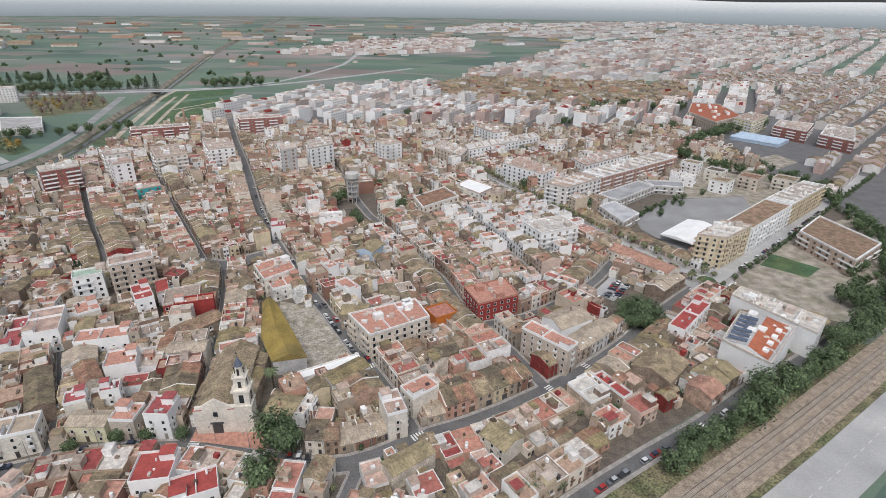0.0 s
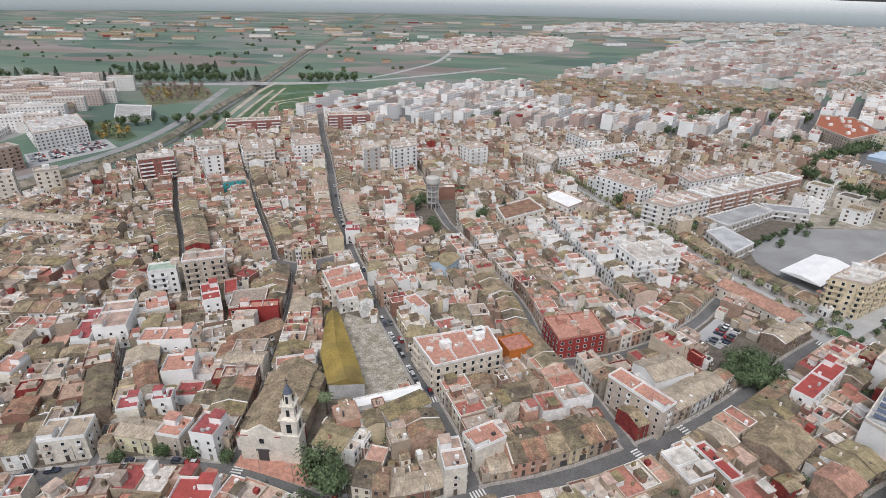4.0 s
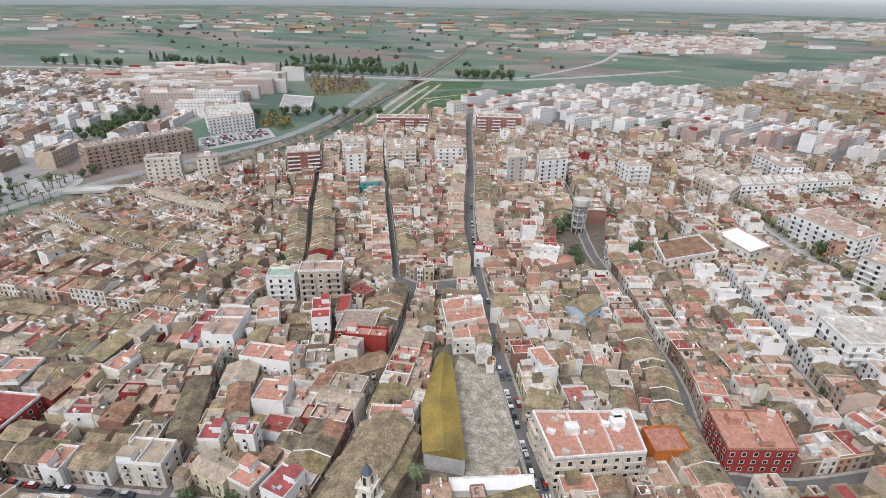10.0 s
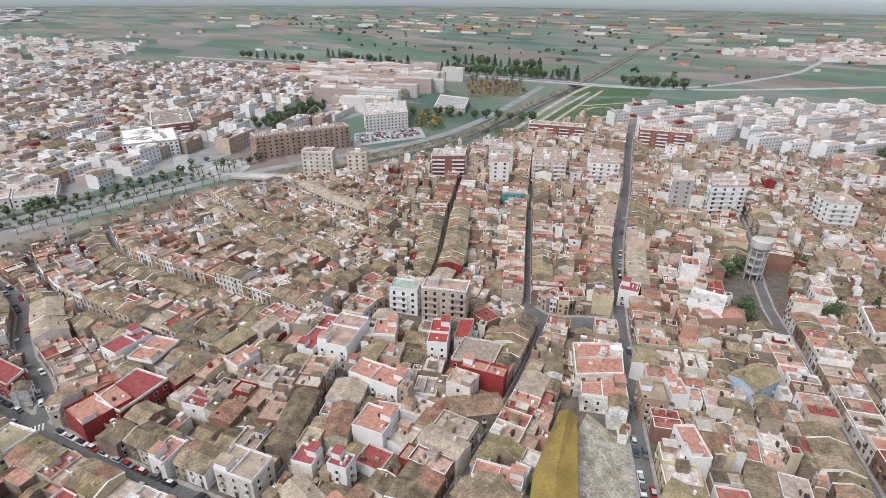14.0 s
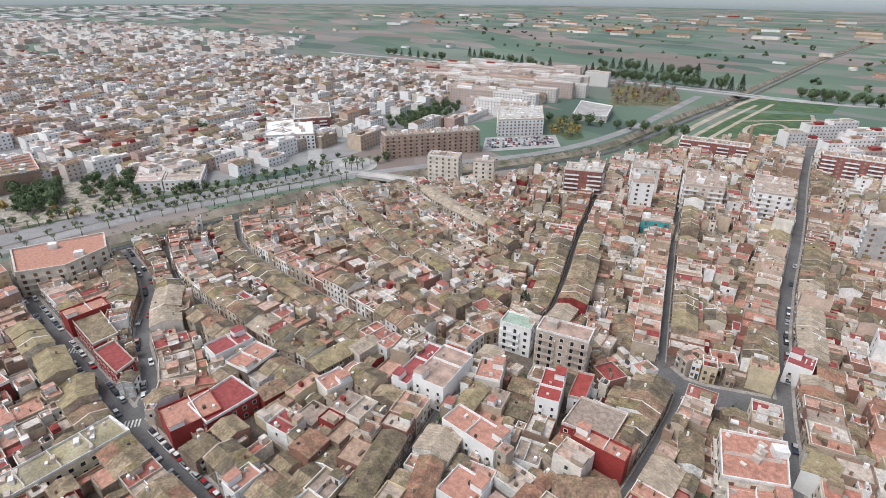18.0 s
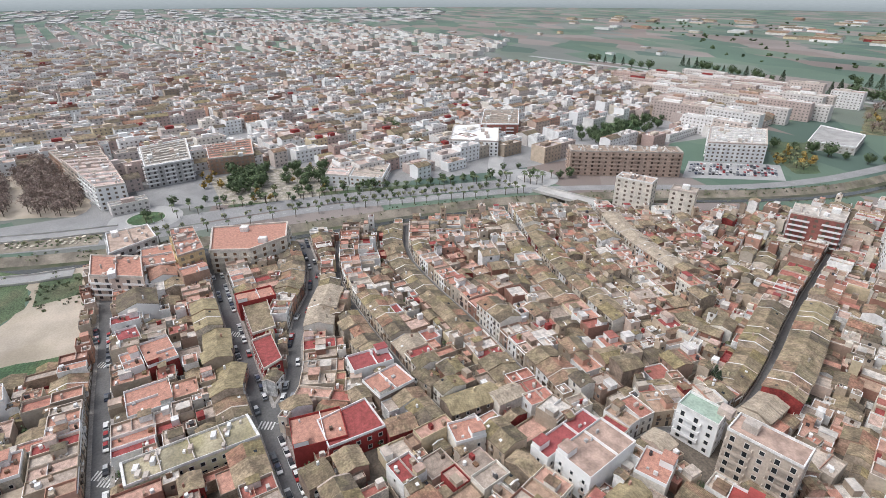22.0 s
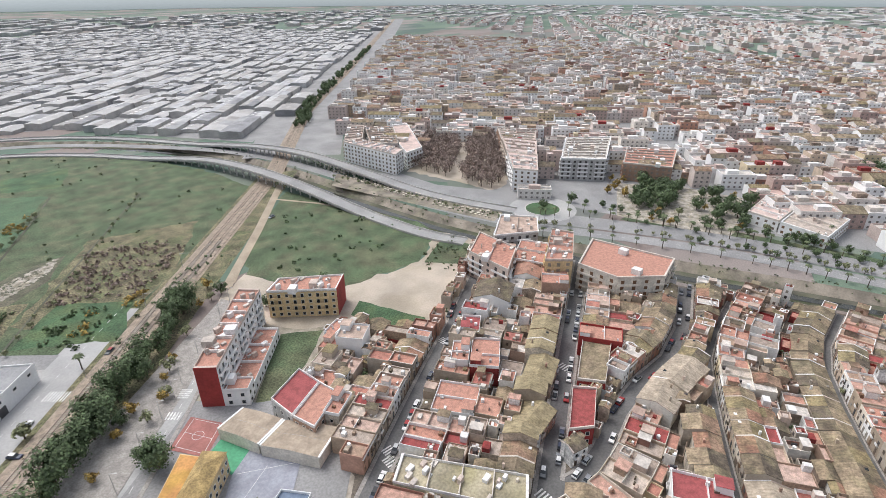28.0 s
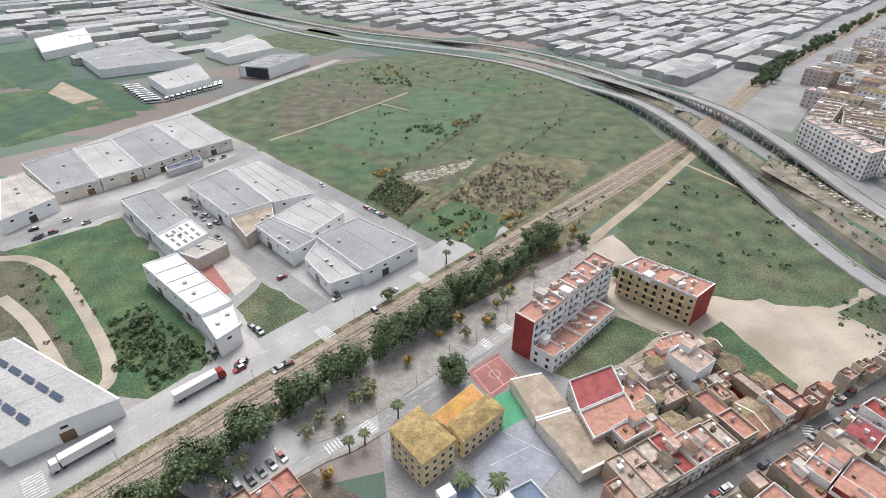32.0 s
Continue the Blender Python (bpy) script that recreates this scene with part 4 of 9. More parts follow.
def apartments(name, poly, floors, wall, roof, label, base=0.05, parapet="parapet", pitch=3.0, storey=3.0, bare=(), attic=True, category="apartment building", balconies=0.35, seed=1, ends=(), far=False):
    """A block of flats on a footprint: walls, roof, parapet, attic huts and windows on every side that is not bare."""
    rnd = random.Random(seed)
    poly = poly if area(poly) > 0 else poly[::-1]
    cx, cy = sum(p[0] for p in poly) / len(poly), sum(p[1] for p in poly) / len(poly)
    p = [(a - cx, b - cy) for a, b in poly]
    h = floors * storey + .4
    root = thing(name, pose(cx, cy, base), label, category)
    part("wall", Geo().prism(p, 0, h), wall, root)
    inner = [(a * .96, b * .96) for a, b in p]
    part("roof", Geo().prism(inner, h, h + .08), roof, root)
    g, kk = Geo(), len(p)
    for i in range(kk):
        (a, b), (c, d) = p[i], p[(i + 1) % kk]
        (e, f), (q, r) = inner[i], inner[(i + 1) % kk]
        g.add([(a, b, h - .3), (c, d, h - .3), (q, r, h - .3), (e, f, h - .3), (a, b, h + .9), (c, d, h + .9), (q, r, h + .9), (e, f, h + .9)], [(4, 5, 6, 7), (0, 1, 5, 4), (7, 6, 2, 3), (3, 2, 1, 0)])
    part("parapet", g, parapet, root)
    for i in range(kk):
        (a, b), (c, d) = p[i], p[(i + 1) % kk]
        run = math.hypot(c - a, d - b)
        if i in bare or run < 4 or all((d - b) * (vx - cx - a) - (c - a) * (vy - cy - b) < 0 for vx, vy in VIEWS):
            continue
        if i in ends:
            q = offset([p[i], p[(i + 1) % kk]], -.08)
            part("end_wall", Geo().prism([p[i], p[(i + 1) % kk], q[1], q[0]], 0, h + .95), "redpaint", root, "dark red painted end wall")
            continue
        n, turn = max(1, int(run / pitch)), math.degrees(math.atan2(d - b, c - a))
        key = wall if wall in ("brickwall", "pinkbrick", "creamwall", "ochrewall", "beigewall", "paleochre", "tanwall") else "white"
        if key not in BALCONIES:
            BALCONIES[key] = BALCONY.copy()
            BALCONIES[key].materials[0] = MAT[key]
        if far:
            q, panes, slabs = pose(a, b, 0, 0, 0, turn), Geo(), Geo()
            for f in range(floors):
                for j in range(n):
                    u, deep = run * (j + .5) / n, balconies and n > 2 and j % 3 != 2 and f
                    panes.box(u - .75, -.07, f * storey + (.3 if deep else .9), u + .75, .03, f * storey + 2.3)
                    if deep and j % 3 == 0:
                        u1 = min(run, run * (j + 2) / n)
                        slabs.box(run * j / n + .3, -1.1, f * storey, u1 - .3, 0, f * storey + .15).box(run * j / n + .3, -1.1, f * storey + .15, u1 - .3, -1.0, f * storey + 1.1)
            for name_, geo, mat_key in (("glazing", panes, "shutter"), ("balcony_front", slabs, key)):
                if geo.v:
                    tagged(part(name_, geo, mat_key, root), kind="stuff").matrix_basis = q
            continue
        for f in range(floors):
            for j in range(n):
                t = (j + .5) / n
                deep = balconies and n > 2 and j % 3 != 2
                ob = part("window", WINDOW, "", root)
                ob.matrix_basis = pose(a + (c - a) * t, b + (d - b) * t, f * storey + (.45 if deep and f else .9), 0, 0, turn) @ Matrix.Diagonal((1.35, 1, 1.45 if deep and f else 1.1, 1))
                if f and deep and j % 3 == 0:
                    wide = 2 if j + 1 < n else 1
                    t = (j + wide / 2) / n
                    part("balcony", BALCONIES[key], "", root).matrix_basis = pose(a + (c - a) * t, b + (d - b) * t, f * storey + .25, 0, 0, turn) @ Matrix.Diagonal((run / n * wide * .58, 1.6, .95, 1))
    if len(p) == 4 and abs(area(p)) > 260 and roof not in ("tile", "white", "shedroof"):
        # walls between the roof terraces, with tanks, vents and lights on them
        (ax, ay), (bx, by), (qx, qy), (dx, dy) = inner
        at = lambda u, v: (ax + (bx - ax) * u + (dx - ax) * v + (ax - bx + qx - dx) * u * v, ay + (by - ay) * u + (dy - ay) * v + (ay - by + qy - dy) * u * v)
        long_u = math.hypot(bx - ax, by - ay) > math.hypot(dx - ax, dy - ay)
        k = max(2, int(max(math.hypot(bx - ax, by - ay), math.hypot(dx - ax, dy - ay)) / 8))
        walls_, bits_ = Geo(), Geo()
        for i in range(1, k):
            t = i / k
            walls_.prism([at(t - .004, .03), at(t + .004, .03), at(t + .004, .97), at(t - .004, .97)] if long_u else [at(.03, t - .004), at(.97, t - .004), at(.97, t + .004), at(.03, t + .004)], h + .06, h + 1.2)
        for i in range(k * 4):
            (x, y), r = at(rnd.uniform(.06, .94), rnd.uniform(.06, .94)), rnd.uniform(.35, 1.3)
            bits_.box(x - r, y - r * .6, h + .06, x + r, y + r * .6, h + rnd.uniform(.5, 2.3))
        tagged(part("terrace_partition", walls_, parapet, root), kind="stuff")
        tagged(part("roof_clutter", bits_, "parapet_joined", root), kind="stuff")
    if attic:
        for i in range(max(1, int(abs(area(p)) / (400 if far else 160)))):
            u, v = rnd.uniform(-.5, .5), rnd.uniform(-.35, .35)
            (ax, ay), (bx, by), (dx, dy) = p[0], p[1], p[-1]
            x, y = cx * 0 + (bx - ax) * u + (dx - ax) * v, (by - ay) * u + (dy - ay) * v
            part("attic_hut", Geo().box(-2, -1.6, h + .08, 2, 1.6, h + 2.6), parapet, root).matrix_basis = pose(x, y, 0, 0, 0, math.degrees(math.atan2(by - ay, bx - ax)))
    return root


def shed(name, poly, h, wall, roof, label, ridge=1.2, category="warehouse", lights=True, doors=True):
    """A warehouse on four corners with a low double-pitched roof whose ridge runs along its first side."""
    poly = poly if area(poly) > 0 else poly[::-1]
    cx, cy = sum(p[0] for p in poly) / 4, sum(p[1] for p in poly) / 4
    a, b, c, d = [(x - cx, y - cy) for x, y in poly]
    root = thing(name, pose(cx, cy, .1), label, category)
    mid = lambda p, q, t=.5: (p[0] + (q[0] - p[0]) * t, p[1] + (q[1] - p[1]) * t)
    e, f = mid(a, d), mid(b, c)
    part("wall", Geo().add([(*a, 0), (*b, 0), (*c, 0), (*d, 0), (*a, h), (*b, h), (*c, h), (*d, h), (*e, h + ridge), (*f, h + ridge)],
                           [(0, 1, 5, 4), (2, 3, 7, 6), (1, 2, 6, 9, 5), (3, 0, 4, 8, 7), (4, 5, 9, 8), (6, 7, 8, 9)]), wall, root)
    g = Geo()
    for p, q, r, s in ((a, b, f, e), (c, d, e, f)):
        g.add([(*p, h + .06), (*q, h + .06), (*r, h + ridge + .06), (*s, h + ridge + .06)], [(0, 1, 2, 3)])
    part("roof", g, roof, root)
    k = max(2, int(math.hypot(b[0] - a[0], b[1] - a[1]) / 7))
    g = Geo()
    for i in range(1, k):
        for p, q, r, s in ((a, b, f, e), (d, c, f, e)):
            lo, hi = [(*mid(p, q, i / k + o), h + .1) for o in (-.004, .004)], [(*mid(s, r, i / k + o), h + ridge + .1) for o in (.004, -.004)]
            g.add([*lo, *hi], [(0, 1, 2, 3) if p == a else (3, 2, 1, 0)])
    part("roof_seam", g, "shedroof", root)
    for p, q in ((a, b), (c, d)):
        part("gutter", Geo().prism(offset([p, q], .3) + offset([q, p], .3), h - .25, h + .15), "white", root)
    if lights:
        for i in range(k):
            t = (i + .5) / k
            for p, q, r, s in ((a, b, f, e), (d, c, f, e)):
                lo, hi = mid(mid(p, q, t - .03), mid(s, r, t - .03), .25), mid(mid(p, q, t + .03), mid(s, r, t + .03), .75)
                u, v = mid(mid(p, q, t + .03), mid(s, r, t + .03), .25), mid(mid(p, q, t - .03), mid(s, r, t - .03), .75)
                quad = [(*lo, h + ridge * .25 + .12), (*u, h + ridge * .25 + .12), (*hi, h + ridge * .75 + .12), (*v, h + ridge * .75 + .12)]
                part("skylight", Geo().add(quad, [(0, 1, 2, 3) if area([z[:2] for z in quad]) > 0 else (3, 2, 1, 0)]), "white", root)
    if doors:
        for p, q in ((a, b), (b, c), (c, d), (d, a)):
            run = math.hypot(q[0] - p[0], q[1] - p[1])
            for i in range(int(run / 16)):
                x, y = mid(p, q, (i + .5) / int(run / 16))
                part("loading_door", GARAGE, "", root).matrix_basis = pose(x, y, 0, 0, 0, math.degrees(math.atan2(q[1] - p[1], q[0] - p[0]))) @ Matrix.Diagonal((1.4, 1, 1.5, 1))
                part("window", WINDOW, "", root).matrix_basis = pose(x, y, h - 2, 0, 0, math.degrees(math.atan2(q[1] - p[1], q[0] - p[0]))) @ Matrix.Diagonal((2, 1, .8, 1))
    return root

# ---- landmarks ----
OLD = FREE.copy()
for i in range(4):
    OLD |= np.roll(OLD, 6, i % 2) | np.roll(OLD, -6, i % 2)
OLD |= inside(OLD_TOWN, gx, gy)

KEEP_OUT = [
    [(-82.4, 130.4), (-60.1, 130.4), (-60.1, 168.2), (-85.8, 168.2)],
    [(-60.1, 128.7), (-41.2, 125.3), (-42.9, 136.4), (-60.1, 138.1)],
    [(-82.4, 204.2), (-88.4, 219.7), (-73.8, 223.1), (-60.1, 214.5), (-40.3, 183.6), (-41.2, 168.2), (-63.5, 161.3)],
    [(75.5, 202.5), (104.7, 205.9), (106.4, 224.8), (96.1, 243.7), (89.2, 254), (73.8, 233.4)],
    [(-78.9, 351.8), (-53.2, 382.7), (-41.2, 334.6), (-54.9, 312.3)],
    [(105, 332.9), (135.6, 283.2), (171.6, 267.7), (283.2, 369), (290, 440), (222, 500), (196, 440), (190, 405), (137.3, 403.3)],
    [(-176.8, 211.1), (-169.9, 230), (-154.5, 236.8), (-147.6, 226.5), (-156.2, 212.8)],
    [(-164.7, -4.3), (-168.2, 47.2), (-128.7, 51.5), (-103, 17.2), (-154.5, -34.3), (-183.6, -18.9), (-183.6, 34.3)],
    [(-181.9, -25.7), (-224.8, -53.2), (-259.1, -51.5), (-245.4, -8), (-229, -15), (-187, -2)],
    [(51.5, 109.8), (98.7, 137.3), (92.7, 156.2), (51.5, 128.7)],
    [(148, 246), (189, 287), (283, 372), (305, 330), (300, 257), (215, 192), (181, 192), (158, 233)],
    [(140 + 15 * math.cos(a * .524), 249 + 15 * math.sin(a * .524)) for a in range(12)],
]
for poly in KEEP_OUT:
    block(poly)
    OLD |= inside(poly, gx, gy)


def footprint(poly):
    block(poly)
    OLD[inside(poly, gx, gy)] = True
    return poly


BLOCKS = [
    ("apartment_building", [(16.3, 205.1), (35.2, 214.5), (30.9, 230), (10.3, 220.5)], 3, "redpaint", "salmon", "dark red three-storey corner building with white window frames"),
    ("apartment_building", [(-28.3, 175), (-5.1, 189.6), (-12, 204.2), (-39.5, 190.5)], 4, "beigewall", "salmon", "beige apartment building with glazed balconies along the street"),
    ("apartment_building", [(-173, 217.3), (-162, 223.3), (-166.5, 230.3), (-177, 224.4)], 4, "white", "palegreen", "white and pale green apartment house with shutters"),
    ("apartment_building", [(-155.7, 219.6), (-139.6, 229.3), (-144, 237), (-160, 227.2)], 6, "tanwall", "flatroof", "tall tan and cream apartment block with balconies"),
    ("apartment_building", [(-175.9, -18.9), (-180.2, -12.9), (-221.4, -41.2), (-217.1, -48.9)], 5, "white", "salmon", "white and red five-storey apartment row beside the railway"),
    ("apartment_building", [(-224.8, -42), (-235.1, -46.3), (-253.1, -24.9), (-242, -18.9)], 4, "ochrewall", "salmon", "yellow apartment building with red end walls"),
    ("apartment_building", [(132.1, 211.9), (139.9, 219.7), (163, 192.2), (151.9, 181.1)], 4, "white", "flatroof", "white apartment building with roof terraces"),
    ("apartment_building", [(110.7, 175.9), (128.7, 197.4), (145.9, 185.3), (121.8, 160.5)], 4, "white", "paleroof", "white building with solar panels and a red roof"),
    ("apartment_building", [(139, 267.7), (152.7, 262.6), (175.9, 281.4), (163, 289.2)], 6, "paleochre", "flatroof", "pale ochre stepped apartment building with balconies"),
    ("apartment_building", [(177.6, 283.2), (224.8, 324.3), (214.5, 336.4), (166.5, 293.5)], 5, "white", "tile", "long white row of apartments with balconies"),
    ("apartment_building", [(226.5, 326.1), (274.6, 367.3), (264.3, 377.5), (216.2, 338.1)], 5, "paleochre", "flatroof", "pale ochre apartment building with balconies"),
    ("apartment_building", [(72.1, 363.8), (85.8, 353.5), (115.8, 377.5), (103, 390.4)], 5, "facade", "flatroof", "cream apartment block with balconies"),
    ("apartment_building", [(104.7, 392.1), (117.6, 379.3), (195.6, 439.3), (183.6, 453.1)], 5, "facade", "flatroof", "long brown and cream apartment block"),
    ("apartment_building", [(46.8, 413.7), (73.7, 384.9), (87.1, 400.3), (62.5, 431.4)], 5, "white", "flatroof", "white apartment tower with long balconies"),
    ("apartment_building", [(214.5, 296), (242.8, 321.8), (251.4, 278.9), (220.5, 255.7)], 3, "facade", "tile", "row of brick town houses with tiled roofs"),
    ("apartment_building", [(-424.7, 296.9), (-401.6, 375.8), (-417, 381), (-441, 302)], 6, "pinkbrick", "townroof", "long pinkish brick apartment block with balconies beside the canal"),
    ("apartment_building", [(-362.1, 299.5), (-344.9, 314.9), (-352.7, 323.5), (-369.8, 308)], 6, "creamwall", "flatroof", "plain cream apartment tower block"),
    ("apartment_building", [(-332.9, 319.2), (-322.6, 329.5), (-329.5, 336.4), (-339.8, 326.1)], 6, "creamwall", "flatroof", "pale apartment tower with flat roof"),
    ("apartment_building", [(-239.4, 372.4), (-230, 381), (-237.7, 391.3), (-248.8, 382.7)], 7, "white", "flatroof", "slim white apartment tower with a blank wall"),
    ("apartment_building", [(-285.7, 361.2), (-267.7, 377.5), (-278, 391.3), (-296.9, 374.1)], 6, "dullred", "flatroof", "tall building with dark red end walls"),
    ("apartment_building", [(-259.1, 396.4), (-245.4, 406.7), (-257.4, 422.2), (-271.1, 411.9)], 7, "facade", "flatroof", "grey apartment tower with a red stair wall"),
    ("apartment_building", [(-214.5, 352.7), (-202.5, 363), (-207.7, 369.8), (-219.7, 359.5)], 3, "turquoise", "flatroof", "turquoise painted house with a blank wall"),
    ("apartment_building", [(-224.8, 403.3), (-205.9, 417), (-224.8, 446.2), (-243.7, 432.5)], 6, "facade", "terrace", "brown and cream apartment block"),
    ("apartment_building", [(-193.1, 429), (-175.9, 439.3), (-193.1, 470.2), (-211.1, 459.9)], 6, "white", "flatroof", "white apartment block with long balconies"),
    ("apartment_building", [(-51.5, 453.1), (-37.8, 463.4), (-48.1, 477.1), (-61.8, 466.8)], 6, "white", "flatroof", "white apartment tower with a red side wall"),
    ("apartment_building", [(-346.7, 54.9), (-345.8, 94.4), (-326.1, 94.4), (-314.1, 77.2), (-317.5, 58.3)], 4, "creamwall", "salmon", "curved cream apartment building with red terraces"),
    ("apartment_building", [(-302, 10.3), (-324.3, 3.4), (-317.5, 27.5), (-295.2, 34.3)], 4, "facade", "terrace", "four-storey brick and white building"),
    ("apartment_building", [(-308.9, 520), (-261.7, 544), (-267.7, 556), (-315.8, 532)], 4, "dullred", "townroof", "long red brick apartment row"),
    ("apartment_building", [(-211.1, 549.2), (-171.6, 566.3), (-178.5, 580.1), (-217.9, 562.9)], 6, "dullred", "terrace", "red brick apartment block"),
    ("apartment_building", [(8.8, 384), (19.5, 399), (37.5, 379), (25.8, 363.5)], 2, "white", "white", "white hall with a bright flat roof"),
    ("apartment_building", [(-20.6, 346.7), (0, 369), (10.3, 350.1), (-13.7, 326.1)], 3, "creamwall", "tile", "cream town hall with a tiled roof"),
    ("apartment_building", [(106.5, 342.3), (118.9, 351.8), (129.3, 329), (114, 313)], 2, "concrete", "shedroof", "grey concrete school wing"),
    ("apartment_building", [(111.9, 366.8), (152, 400.4), (160, 388), (122, 353.5)], 2, "concrete", "shedroof", "grey concrete school block"),
    ("apartment_building", [(-85.8, 224.8), (-73.8, 236.8), (-82.4, 252.3), (-96.1, 240.3)], 3, "creamwall", "terrace", "pale house with a salmon terrace"),
    ("school_building", [(-9.4, 475.1), (13.9, 443.7), (20.5, 465.9), (-1.6, 498.4)], 4, "beigewall", "flatroof", "tan school building with flat roofs"),
    ("school_building", [(21.4, 464), (92.7, 517.1), (89.9, 536.4), (18.7, 482.6)], 4, "white", "flatroof", "long white school building"),
    ("apartment_building", [(29.3, 537.3), (47.7, 546.5), (61.1, 514.1), (46.8, 505.1)], 6, "white", "flatroof", "tall white apartment block"),
    ("apartment_building", [(94, 486), (98.5, 504.5), (118.6, 510.9), (108.1, 483.1)], 4, "white", "flatroof", "white apartment house with flat roof"),
    ("apartment_building", [(29.9, 357.6), (36.4, 366.4), (44.5, 364), (39.7, 353.3)], 3, "paleochre", "terrace", "pale yellow house beside a white hall"),
    ("apartment_building", [(-118.6, 451.7), (-100.3, 468.2), (-93.6, 441.3), (-109.7, 425.2)], 7, "white", "flatroof", "tall white apartment block"),
    ("apartment_building", [(-137.9, 438), (-126.2, 443.8), (-121.3, 428.8), (-131.6, 420.3)], 7, "greywall", "flatroof", "slim grey apartment tower"),
    ("school_building", [(156, 402), (186.5, 399), (182, 386), (160, 389)], 2, "concrete", "shedroof", "grey concrete school hall beside the playground"),
    ("apartment_building", [(108.4, 439.7), (155.3, 475.3), (163, 458), (114.5, 420)], 4, "white", "flatroof", "white apartment block with stepped balconies"),
    ("apartment_building", [(48, 296), (72.7, 308), (80, 291), (56, 279)], 4, "white", "flatroof", "white flats with setback roof terraces"),
    ("apartment_building", [(303, 600), (297, 662), (330, 730), (362, 720), (352, 640)], 4, "tanwall", "redtile", "brick flats with orange tiled roofs"),
    ("apartment_building", [(330.6, 615.9), (368, 652), (376, 628), (338, 590)], 5, "yellowwall", "flatroof", "yellow apartment block among brick flats"),
    ("apartment_building", [(362, 590), (385.1, 620), (413.1, 601.4), (380, 560)], 4, "dullred", "flatroof", "red brick apartment block with white bands"),
    ("apartment_building", [(386, 548), (427.8, 600), (444.8, 580.5), (401.5, 518.3)], 4, "dullred", "townroof", "long red brick apartment block"),
    ("town_house", [(204, 448), (212, 456), (222, 446), (214, 438)], 3, "white", "tile", "white town house with a tiled roof"),
    ("town_house", [(214, 425), (223, 433), (233, 424), (224, 416)], 3, "creamwall", "tile", "cream town house with a tiled roof"),
    ("town_house", [(206, 398), (216, 406), (225, 397), (215, 389)], 3, "white", "tile", "white house beside a school yard"),
    ("town_house", [(233, 408), (243, 418), (254, 408), (244, 398)], 3, "beigewall", "tile", "beige house with a tiled roof"),
    ("town_house", [(258, 404), (268, 414), (280, 404), (270, 394)], 3, "creamwall", "tile", "cream house beside a tree-lined street"),
    ("town_house", [(189, 412), (196, 424), (205, 418), (198, 406)], 2, "white", "flatroof", "low white house with a flat roof"),
]
MAT["ochrewall"] = surface("ochre_plaster", [(.68, .53, .31)], stain=.15, size=.2)
MAT["yellowwall"] = surface("pale_yellow_plaster", [(.72, .67, .48)], stain=.12, size=.2)
MAT["beigewall"] = surface("beige_plaster", [(.62, .55, .47)], stain=.15, size=.2)
MAT["paleochre"] = surface("pale_ochre_plaster", [(.66, .56, .40)], stain=.12, size=.2)
MAT["pinkbrick"] = surface("pinkish_brick", [(.50, .38, .31)], stain=.15, size=.3)
MAT["tanwall"] = surface("tan_plaster", [(.52, .445, .375)], stain=.15, size=.2)
MAT["palegreen"] = surface("pale_green_terrace", [(.36, .45, .37)], stain=.2, size=.3)
MAT["mossflat"] = surface("mossy_flat_roof", [(.42, .37, .26)], stain=.35, grain=.2, size=.12, blotch=(.30, .27, .13), amount=.6)
MAT["tanroof"] = surface("tan_roof", [(.42, .34, .26)], stain=.25, size=.25)
MAT["paleroof"] = surface("pale_sheet_roof", [(.48, .47, .46)], stain=.15, size=.06)
MAT["brickwall"] = surface("brown_brick", [(.42, .28, .21)], stain=.15, size=.3)
MAT["creamwall"] = surface("cream_plaster", [(.72, .67, .59)], stain=.18, size=.2)
MAT["turquoise"] = surface("turquoise_plaster", [(.07, .42, .45)], stain=.15, size=.2)
MAT["redroof"] = surface("red_roof", [(.36, .07, .06)], stain=.2, size=.3)
MAT["dullred"] = surface("dull_red_brick", [(.33, .13, .11)], stain=.2, size=.3)
for i, (name, poly, floors, wall, roof, label) in enumerate(BLOCKS):
    apartments(name, footprint(poly), floors, wall, roof, label, seed=i, pitch=9 if i in (6, 7) else 3.2 if i < 9 else 4.6, balconies=.3 if i not in (0, 6, 7, 16, 17, 18, 21, 29) else 0.0, far=i > 9, attic=roof not in ("tile", "white", "shedroof"),
               parapet="salmon" if i == 0 else "redpaint" if wall == "redpaint" else "parapet", ends={4: (0, 2), 5: (0, 2)}.get(i, ()), bare={6: (0, 3), 7: (0, 3)}.get(i, ()))

apartments("apartment_wing", footprint([(-180.2, -12.9), (-185.3, -6), (-190.3, -9.4), (-185.3, -16.4)]), 2, "white", "salmon", "low white wing with red terraces behind the apartment row", attic=True, balconies=0.0, parapet="white")
apartments("apartment_wing", footprint([(-185.7, -16.7), (-190.7, -9.7), (-217, -27.6), (-212.4, -35)]), 1, "white", "salmon", "single-storey wing with red terraces behind the apartment row", attic=False, balconies=0.0, parapet="white", storey=3.6)
